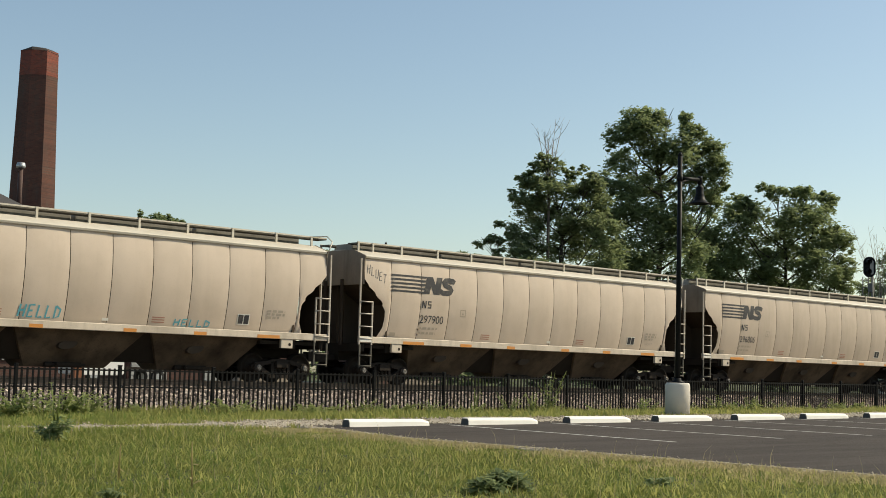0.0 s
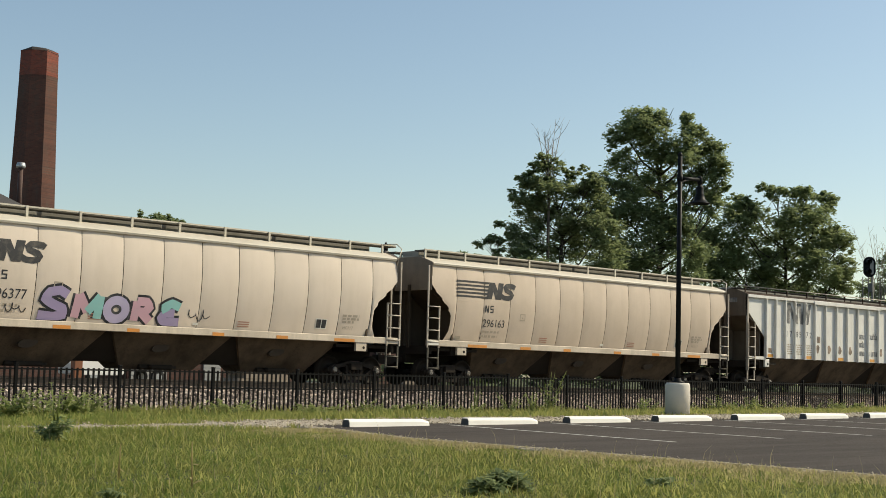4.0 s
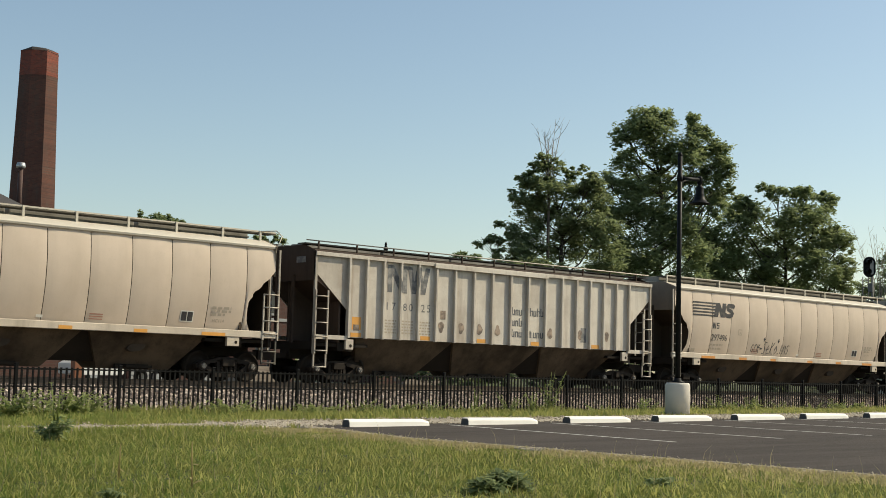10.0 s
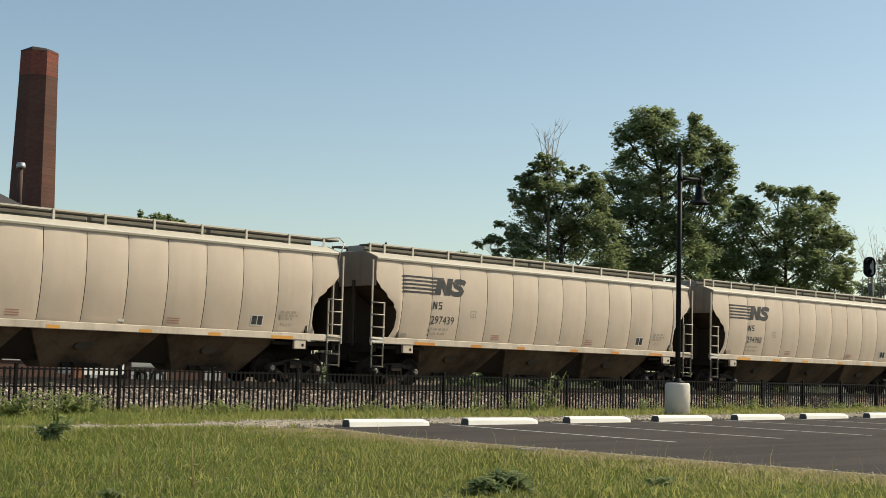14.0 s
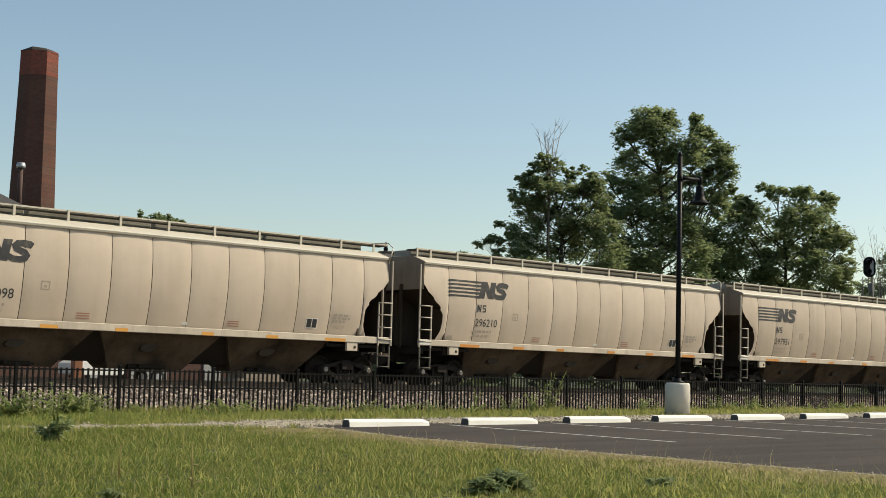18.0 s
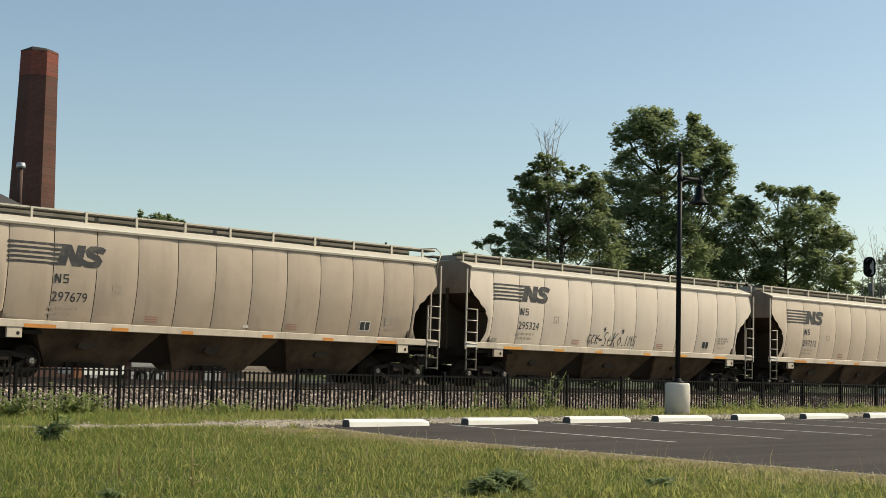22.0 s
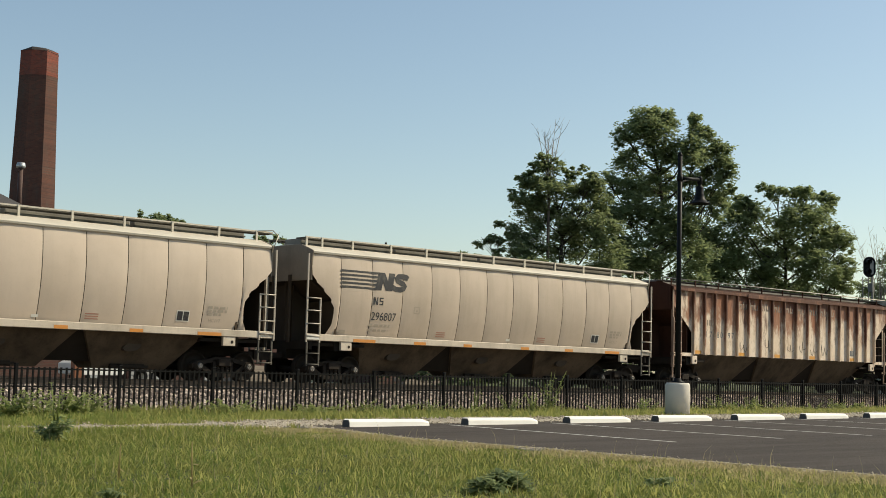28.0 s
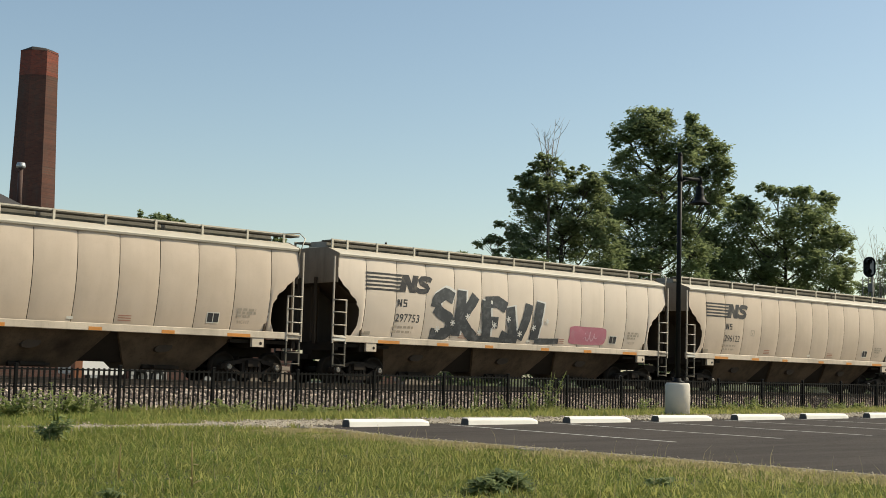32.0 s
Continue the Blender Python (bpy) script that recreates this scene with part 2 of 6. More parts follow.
def bm_tube(bm, pts, radii, n=8, cap=True, mat=0):
    """A tube along points, with a radius at each."""
    pts = [Vector(p) for p in pts]
    if isinstance(radii, (int, float)):
        radii = [radii] * len(pts)
    rings = []
    for i, p in enumerate(pts):
        d = (pts[min(i + 1, len(pts) - 1)] - pts[max(i - 1, 0)]).normalized()
        a = d.orthogonal().normalized() if abs(d.z) > 0.95 else Vector((0, 0, 1)).cross(d).normalized()
        if abs(d.z) > 0.95:
            a = (Vector((1, 0, 0)) - d * d.x).normalized()
        b = d.cross(a)
        rings.append([bm.verts.new(p + (a * math.cos(t) + b * math.sin(t)) * radii[i]) for t in
                      [2 * math.pi * j / n for j in range(n)]])
    for r0, r1 in zip(rings, rings[1:]):
        for j in range(n):
            f = bm.faces.new((r0[j], r0[(j + 1) % n], r1[(j + 1) % n], r1[j]))
            f.material_index, f.smooth = mat, True
    if cap:
        bm.faces.new(rings[0][::-1]).material_index = mat
        bm.faces.new(rings[-1]).material_index = mat


def tube(pts, radii, n=8):
    bm = bmesh.new()
    bm_tube(bm, pts, radii, n)
    return bm


def bm_prism(bm, poly, a0, a1, axis="y", mat=0):
    """A polygon given in two axes, drawn out along the third."""
    def p(u, v, w):
        return (u, w, v) if axis == "y" else ((w, u, v) if axis == "x" else (u, v, w))
    lo = [bm.verts.new(p(u, v, a0)) for u, v in poly]
    hi = [bm.verts.new(p(u, v, a1)) for u, v in poly]
    n = len(poly)
    for i in range(n):
        bm.faces.new((lo[i], lo[(i + 1) % n], hi[(i + 1) % n], hi[i])).material_index = mat
    bm.faces.new(lo[::-1]).material_index = mat
    bm.faces.new(hi).material_index = mat


def prism(poly, a0, a1, axis="y", bevel=0.0):
    bm = bmesh.new()
    bm_prism(bm, poly, a0, a1, axis)
    bmesh.ops.recalc_face_normals(bm, faces=bm.faces[:])
    if bevel:
        bmesh.ops.bevel(bm, geom=bm.edges[:], offset=bevel, segments=2, profile=0.6, affect="EDGES")
    return bm


def lathe(profile, n=24, smooth=True):
    """Radius and height pairs turned round z."""
    bm = bmesh.new()
    rings = [[bm.verts.new((r * math.cos(2 * math.pi * j / n), r * math.sin(2 * math.pi * j / n), z)) for j in range(n)]
             for r, z in profile]
    for r0, r1 in zip(rings, rings[1:]):
        for j in range(n):
            bm.faces.new((r0[j], r0[(j + 1) % n], r1[(j + 1) % n], r1[j])).smooth = smooth
    bm.faces.new(rings[0][::-1])
    bm.faces.new(rings[-1])
    return bm


def soup(name, verts, faces, mat, smooth=False):
    """A mesh from numpy arrays of corners and of triangles or quads."""
    me = bpy.data.meshes.new(name)
    faces = np.asarray(faces, dtype=np.int32)
    n, k = faces.shape
    me.vertices.add(len(verts))
    me.vertices.foreach_set("co", np.asarray(verts, dtype=np.float32).ravel())
    me.loops.add(n * k)
    me.loops.foreach_set("vertex_index", faces.ravel())
    me.polygons.add(n)
    me.polygons.foreach_set("loop_start", np.arange(0, n * k, k, dtype=np.int32))
    me.update(calc_edges=True)
    me.materials.append(mat)
    if smooth:
        me.polygons.foreach_set("use_smooth", [True] * n)
    return me


text_cache = {}


def lettering(text, height, width=None):
    """Outline points of a line of type as a flat bmesh in x and z, its lower left corner at the origin."""
    key = text
    if key not in text_cache:
        cu = bpy.data.curves.new("type", "FONT")
        cu.body, cu.size, cu.resolution_u = text, 1.0, 3
        ob = bpy.data.objects.new("type", cu)
        scene.collection.objects.link(ob)
        dg = bpy.context.evaluated_depsgraph_get()
        me = bpy.data.meshes.new_from_object(ob.evaluated_get(dg))
        text_cache[key] = ([v.co.copy() for v in me.vertices], [tuple(p.vertices) for p in me.polygons])
        bpy.data.objects.remove(ob)
        bpy.data.curves.remove(cu)
        bpy.data.meshes.remove(me)
    vs, fs = text_cache[key]
    x0, x1 = min(v.x for v in vs), max(v.x for v in vs)
    y0, y1 = min(v.y for v in vs), max(v.y for v in vs)
    sx = width / (x1 - x0) if width else height / (y1 - y0)
    bm = bmesh.new()
    nv = [bm.verts.new(((v.x - x0) * sx, 0, (v.y - y0) * height / (y1 - y0))) for v in vs]
    for f in fs:
        bm.faces.new([nv[i] for i in f])
    return bm


def flat_bars(rects):
    """Thin flat plates in x and z: each x0, x1, z0, z1 and a slant."""
    bm = bmesh.new()
    for x0, x1, z0, z1, sl in rects:
        vs = [bm.verts.new(p) for p in ((x0, 0, z0), (x1, 0, z0), (x1 + sl, 0, z1), (x0 + sl, 0, z1))]
        bm.faces.new(vs)
    return bm


def ribbon(bm, pts, w, mat=0):
    """A painted stroke of width w along points in x and z."""
    pts = [Vector((p[0], 0, p[1])) for p in pts]
    prev = None
    for i, p in enumerate(pts):
        d = (pts[min(i + 1, len(pts) - 1)] - pts[max(i - 1, 0)])
        d.normalize()
        nrm = Vector((-d.z, 0, d.x)) * w / 2
        cur = (bm.verts.new(p + nrm), bm.verts.new(p - nrm))
        if prev:
            bm.faces.new((prev[0], prev[1], cur[1], cur[0])).material_index = mat
        prev = cur

# ---- train ----
BODY, PITCH, HALF = 16.87, 18.4, 1.62      # body length, coupler pitch, half width
MID = BODY / 2


def side_y(z):
    """How far the barrel-shaped side stands from the middle at a height."""
    return -1.60 + (0.235 * ((3.2 - z) / 1.6) ** 2 if z < 3.2 else 0.085 * ((z - 3.2) / 1.0) ** 2)


def end_cut(z):
    """Where the side sheet begins, from the body's end, at a height."""
    zs = (1.58, 1.9, 2.34, 2.69, 3.03, 3.25, 3.47, 4.3)
    xs = (0.78, 0.96, 0.99, 0.84, 0.47, 0.22, 0.02, 0.02)
    wave = 0.035 * math.sin(z * 21) * max(0.0, min(1.0, (3.4 - z) * 4)) * max(0.0, min(1.0, (z - 2.2) * 3))
    return float(np.interp(z, zs, xs)) + wave


SEAMS = [1.21 + 1.325 * i for i in range(12)]


def curved_panel(x0, x1, front=False, rear=False):
    """One sheet of the curved side between two seams, slightly bellied, with returned edges."""
    bm = bmesh.new()
    zs = np.linspace(1.58, 4.17, 31 if front or rear else 15)
    us = np.linspace(0, 1, 8)
    grid = []
    for z in zs:
        a = end_cut(z) if front else x0 + 0.011
        b = BODY - end_cut(z) if rear else x1 - 0.011
        row = []
        for u in us:
            edge = 0.012 if (u == 0 and not front) or (u == 1 and not rear) else 0.0
            row.append(bm.verts.new((a + (b - a) * u - MID, side_y(z) - 0.009 * (1 - (2 * u - 1) ** 2) + edge, z)))
        grid.append(row)
    for r0, r1 in zip(grid, grid[1:]):
        for i in range(len(us) - 1):
            bm.faces.new((r0[i], r0[i + 1], r1[i + 1], r1[i])).smooth = True
    return bm


def far_side():
    bm = bmesh.new()
    zs = np.linspace(1.58, 4.17, 10)
    rows = []
    for z in zs:
        a = end_cut(z)
        rows.append([bm.verts.new((a + (BODY - 2 * a) * u - MID, -side_y(z), z)) for u in np.linspace(0, 1, 14)])
    for r0, r1 in zip(rows, rows[1:]):
        for i in range(13):
            bm.faces.new((r0[i + 1], r0[i], r1[i], r1[i + 1])).smooth = True
    return bm


def inner_core(flat=False):
    """The tank's dark inner wall that shows in the seams and closes the ends: end plates and slope sheets."""
    bm = bmesh.new()
    w = 1.5 if flat else 1.30
    prof = [(-MID + 0.06, 4.2), (-MID + 0.06, 3.35), (-MID + 3.1, 1.53), (MID - 3.1, 1.53), (MID - 0.06, 3.35), (MID - 0.06, 4.2)]
    bm_prism(bm, prof, -w, w, "y")
    bmesh.ops.recalc_face_normals(bm, faces=bm.faces[:])
    return bm


def end_plate(s):
    """The upper end sheet with its peaked top, standing at the body's end."""
    pts = [(-1.62, 4.24), (-1.58, 4.1), (-1.56, 3.3), (1.56, 3.3), (1.58, 4.1), (1.62, 4.24), (1.55, 4.28), (0.95, 4.485), (-0.95, 4.485), (-1.55, 4.28)]
    return prism(pts, s * (MID - 0.05), s * MID, "x", 0.01)


def roof_mesh():
    bm = bmesh.new()
    prof = [(-1.55, 4.16), (-1.585, 4.175), (-1.60, 4.23), (-1.56, 4.27), (-0.95, 4.47), (0, 4.52), (0.95, 4.47), (1.56, 4.27), (1.60, 4.23), (1.585, 4.175), (1.55, 4.16)]
    bm_prism(bm, prof, -MID + 0.055, MID - 0.055, "x")
    bmesh.ops.recalc_face_normals(bm, faces=bm.faces[:])
    return bm


def hopper(x0, x1, b0, b1, w_top, z_top, w_bot=0.55, z_bot=0.42):
    """A discharge hopper: a sheet funnel that narrows to its outlet."""
    bm = bmesh.new()
    top = [bm.verts.new(p) for p in ((x0, -w_top, z_top), (x1, -w_top, z_top), (x1, w_top, z_top), (x0, w_top, z_top))]
    bot = [bm.verts.new(p) for p in ((b0, -w_bot, z_bot), (b1, -w_bot, z_bot), (b1, w_bot, z_bot), (b0, w_bot, z_bot))]
    for i in range(4):
        bm.faces.new((top[i], top[(i + 1) % 4], bot[(i + 1) % 4], bot[i]))
    bm.faces.new(top[::-1])
    bm.faces.new(bot)
    bmesh.ops.recalc_face_normals(bm, faces=bm.faces[:])
    return bm


def outlet(xc, w=0.62):
    bm = bmesh.new()
    bm_box(bm, xc - 0.55, xc + 0.55, -w, w, 0.3, 0.45)
    bm_box(bm, xc - 0.62, xc + 0.62, -w - 0.12, -w, 0.34, 0.42)
    bm_box(bm, xc - 0.62, xc + 0.62, w, w + 0.12, 0.34, 0.42)
    bm_tube(bm, [(xc - 0.3, -w - 0.3, 0.4), (xc - 0.3, -w, 0.4)], 0.05, 8)
    return bm


def ladder_mesh(x0, x1, y, top0, top1, bottom, rungs):
    """A side ladder: two angle stiles of unlike height and round rungs."""
    bm = bmesh.new()
    bm_box(bm, x0 - 0.026, x0 + 0.026, y - 0.03, y + 0.02, bottom, top0)
    bm_box(bm, x1 - 0.023, x1 + 0.023, y - 0.03, y + 0.02, bottom, top1)
    for z in rungs:
        bm_tube(bm, [(x0, y - 0.035, z), (x1, y - 0.035, z)], 0.022, 6)
    return bm


def end_ladder(s, far=1):
    bm = bmesh.new()
    x = s * (MID + 0.05)
    for y in (0.75 * far, 1.2 * far):
        bm_box(bm, x - 0.025, x + 0.025, y - 0.025, y + 0.025, 1.0, 4.2)
    for i in range(8):
        z = 1.1 + i * 0.4
        bm_tube(bm, [(x, 0.75 * far, z), (x, 1.2 * far, z)], 0.02, 6)
    return bm


def side_frame(y):
    """A cast truck side frame with its two windows, pedestals and bearing ends."""
    bm = bmesh.new()
    t = 0.09
    top = [(-1.12, 0.50), (-0.98, 0.60), (-0.55, 0.66), (-0.25, 0.74), (0.25, 0.74), (0.55, 0.66), (0.98, 0.60), (1.12, 0.50),
           (1.1, 0.38), (0.98, 0.46), (0.78, 0.46), (0.60, 0.54), (0.42, 0.56), (0.34, 0.62), (-0.34, 0.62), (-0.42, 0.56), (-0.60, 0.54), (-0.78, 0.46), (-0.98, 0.46), (-1.1, 0.38)]
    bm_prism(bm, top, y - t, y + t, "y")
    for s in (-1, 1):
        bm_prism(bm, [(s * 0.72, 0.5), (s * 0.84, 0.42), (s * 0.40, 0.16), (s * 0.34, 0.26)], y - t, y + t, "y")
        bm_box(bm, s * 0.31 - 0.05, s * 0.31 + 0.05, y - t, y + t, 0.18, 0.65)
        bm_tube(bm, [(s * 0.89, y - 0.17, 0.457), (s * 0.89, y + 0.12, 0.457)], 0.15, 14)
    bm_box(bm, -0.42, 0.42, y - t - 0.02, y + t, 0.13, 0.24)
    bmesh.ops.recalc_face_normals(bm, faces=bm.faces[:])
    return bm


def spring():
    """A stout coil seen as a ribbed barrel."""
    prof = []
    for i in range(5):
        z = 0.24 + i * 0.066
        prof += [(0.06, z), (0.078, z + 0.012), (0.078, z + 0.036), (0.06, z + 0.05)]
    return lathe(prof, 10)


def wheelset():
    """Two flanged wheels with dished plates on one axle."""
    bm = bmesh.new()
    for s in (-1, 1):
        prof = [(0.10, 0.66), (0.16, 0.66), (0.19, 0.70), (0.36, 0.73), (0.39, 0.70), (0.485, 0.68), (0.49, 0.71), (0.46, 0.73), (0.455, 0.84), (0.40, 0.84), (0.38, 0.79), (0.2, 0.77), (0.16, 0.82), (0.10, 0.82)]
        n = 28
        rings = [[bm.verts.new((r * math.cos(2 * math.pi * j / n), s * w, r * math.sin(2 * math.pi * j / n))) for j in range(n)] for r, w in prof]
        for r0, r1 in zip(rings, rings[1:]):
            for j in range(n):
                bm.faces.new((r0[j], r0[(j + 1) % n], r1[(j + 1) % n], r1[j])).smooth = True
    bm_tube(bm, [(0, -1.12, 0), (0, 1.12, 0)], 0.09, 12)
    bmesh.ops.recalc_face_normals(bm, faces=bm.faces[:])
    return bm


def bearing_cap(y):
    bm = bmesh.new()
    bm_tube(bm, [(0, y - 0.05, 0), (0, y, 0)], [0.075, 0.1], 14)
    for k in range(3):
        a = k * 2.094 + 0.5
        bm_tube(bm, [(0.045 * math.cos(a), y - 0.075, 0.045 * math.sin(a)), (0.045 * math.cos(a), y - 0.04, 0.045 * math.sin(a))], 0.016, 6)
    return bm


truck_meshes = {}


def add_truck(car, x):
    if not truck_meshes:
        bol = box(-0.22, 0.22, -1.2, 1.2, 0.46, 0.68, 0.02)
        bm_tube(bol, [(0, 0, 0.6), (0, 0, 1.05)], 0.2, 12)
        truck_meshes["bolster"] = mesh_of("truck", bol, m_truck)
        truck_meshes["near"] = mesh_of("side_frame", side_frame(-1.0), m_truck)
        truck_meshes["far"] = mesh_of("side_frame", side_frame(1.0), m_truck)
        truck_meshes["spring"] = mesh_of("spring", spring(), m_truck)
        truck_meshes["wheels"] = mesh_of("wheelset", wheelset(), m_wheel)
        truck_meshes["cap"] = mesh_of("bearing_cap", bearing_cap(-1.17), m_cap)
    tr = part("truck", truck_meshes["bolster"], parent=car, at=pose(x, 0, 0), label="dark grimy cast-iron truck with two axles")
    for k, n in (("near", "side_frame"), ("far", "side_frame")):
        part(n, truck_meshes[k], parent=tr)
    for k in (-0.17, 0.0, 0.17):
        for y in (-1.02, 1.02):
            part("spring", truck_meshes["spring"], parent=tr, at=pose(k, y, 0))
    for s in (-0.89, 0.89):
        part("wheelset", truck_meshes["wheels"], parent=tr, at=pose(s, 0, 0.457))
        part("bearing_cap", truck_meshes["cap"], parent=tr, at=pose(s, 0, 0.457))


def coupler(s):
    bm = bmesh.new()
    e = s * (PITCH / 2)
    x = s * (MID - 0.4)
    bm_box(bm, min(x, e), max(x, e), -0.07, 0.07, 0.78, 0.96)
    bm_box(bm, min(e, e - s * 0.35), max(e, e - s * 0.35), -0.16, 0.16, 0.70, 1.02)
    return bm


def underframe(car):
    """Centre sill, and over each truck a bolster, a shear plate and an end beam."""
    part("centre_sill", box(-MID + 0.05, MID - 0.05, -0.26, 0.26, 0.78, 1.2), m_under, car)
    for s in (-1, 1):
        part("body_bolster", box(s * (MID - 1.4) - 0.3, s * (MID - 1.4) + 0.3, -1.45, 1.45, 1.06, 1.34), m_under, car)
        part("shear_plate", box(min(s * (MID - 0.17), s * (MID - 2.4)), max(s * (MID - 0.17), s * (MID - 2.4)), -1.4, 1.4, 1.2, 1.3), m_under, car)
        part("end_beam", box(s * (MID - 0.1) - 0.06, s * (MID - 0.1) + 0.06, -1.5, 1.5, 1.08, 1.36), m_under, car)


def fill_walls(car, mat):
    """Dark walls and webs added under the slope sheets over the trucks to block the view through, and the low ridges
    between the hoppers.
    """
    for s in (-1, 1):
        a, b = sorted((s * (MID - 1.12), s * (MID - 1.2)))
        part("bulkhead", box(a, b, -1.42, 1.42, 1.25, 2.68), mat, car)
        # near-black ridge, its colour standing for the shade between two funnels
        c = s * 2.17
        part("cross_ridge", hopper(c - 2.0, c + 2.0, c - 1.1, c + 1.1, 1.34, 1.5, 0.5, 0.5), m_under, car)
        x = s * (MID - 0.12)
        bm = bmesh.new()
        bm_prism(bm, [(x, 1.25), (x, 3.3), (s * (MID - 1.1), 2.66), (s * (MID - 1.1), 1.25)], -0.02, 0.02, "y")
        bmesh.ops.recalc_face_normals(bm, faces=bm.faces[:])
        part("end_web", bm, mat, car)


def brake_gear(car, s):
    """Air reservoir, valve and brake wheel on the end platform."""
    tk = bmesh.new()
    bm_tube(tk, [(s * (MID - 1.0), -0.5, 1.65), (s * (MID - 1.0), 0.5, 1.65)], 0.22, 12)
    part("air_reservoir", tk, m_under, car)
    bw = bmesh.new()
    x = s * (MID + 0.14)
    pts = [(x, 0.55 + 0.28 * math.cos(a), 2.6 + 0.28 * math.sin(a)) for a in np.linspace(0, 2 * math.pi, 15)]
    bm_tube(bw, pts, 0.018, 5, False)
    bm_tube(bw, [(x, 0.27, 2.6), (x, 0.83, 2.6)], 0.014, 5)
    bm_tube(bw, [(x, 0.55, 2.32), (x, 0.55, 2.88)], 0.014, 5)
    bm_tube(bw, [(x, 0.55, 2.6), (x - s * 0.2, 0.55, 2.6)], 0.03, 6)
    part("brake_wheel", bw, m_under, car)


def end_posts(car, s, mat):
    for y in (-0.45, 0.45):
        bm = box(min(s * (MID - 0.0), s * (MID + 0.07)), max(s * MID, s * (MID + 0.07)), y - 0.05, y + 0.05, 1.3, 3.5)
        part("end_post", bm, mat, car)


def skin_y(x, z):
    """The near side's surface at a place along and up the car, with the belly of each sheet."""
    x += MID
    ends = [end_cut(z)] + SEAMS + [BODY - end_cut(z)]
    for a, b in zip(ends, ends[1:]):
        if a <= x <= b:
            u = (x - a) / (b - a)
            return side_y(z) - 0.009 * (1 - (2 * u - 1) ** 2)
    return side_y(z)


def on_side(bm, lift=0.005, flat=None):
    """Bends flat work in x and z onto the near side's curve."""
    bmesh.ops.subdivide_edges(bm, edges=[e for e in bm.edges if abs(e.verts[0].co.z - e.verts[1].co.z) > 0.5], cuts=3)
    bmesh.ops.subdivide_edges(bm, edges=[e for e in bm.edges if abs(e.verts[0].co.x - e.verts[1].co.x) > 0.35], cuts=7)
    for v in bm.verts:
        y = flat if flat is not None else skin_y(v.co.x, v.co.z)
        v.co.y += y - lift
    return bm


def logo(bm, x, z, h, w):
    """Five plain stripes, a slanted notched block and a rounded double bend."""
    for i in range(5):
        z0 = z + h * (0.01 + 0.218 * i)
        vs = [bm.verts.new(p) for p in ((x, 0, z0), (x + w * 0.505 + i * 0.02, 0, z0), (x + w * 0.52 + i * 0.02, 0, z0 + h * 0.115), (x, 0, z0 + h * 0.115))]
        bm.faces.new(vs)
    k = h * 0.24
    bx, bw = x + w * 0.495, w * 0.245
    for a, b in ((0, 0.36), (0.64, 1.0)):
        vs = [bm.verts.new(p) for p in ((bx + bw * a, -0.0004, z), (bx + bw * b, -0.0004, z), (bx + bw * b + k, -0.0004, z + h), (bx + bw * a + k, -0.0004, z + h))]
        bm.faces.new(vs)
    vs = [bm.verts.new(p) for p in ((bx + bw * 0.62, -0.001, z), (bx + bw * 0.95, -0.001, z), (bx + bw * 0.38 + k, -0.001, z + h), (bx + bw * 0.05 + k, -0.001, z + h))]
    bm.faces.new(vs)
    cx, cw = x + w * 0.732, w * 0.235
    bend = [(0.98, 0.76), (0.86, 0.85), (0.6, 0.88), (0.34, 0.85), (0.22, 0.73), (0.3, 0.6), (0.5, 0.53), (0.72, 0.45), (0.82, 0.33), (0.76, 0.19), (0.55, 0.12), (0.25, 0.13), (0.02, 0.24)]
    n0 = len(bm.verts)
    ribbon(bm, [(cx + cw * u + 0.6 * k * v, z + h * v) for u, v in bend], h * 0.295)
    bm.verts.ensure_lookup_table()
    for v in bm.verts[n0:]:
        v.co.y = -0.0016


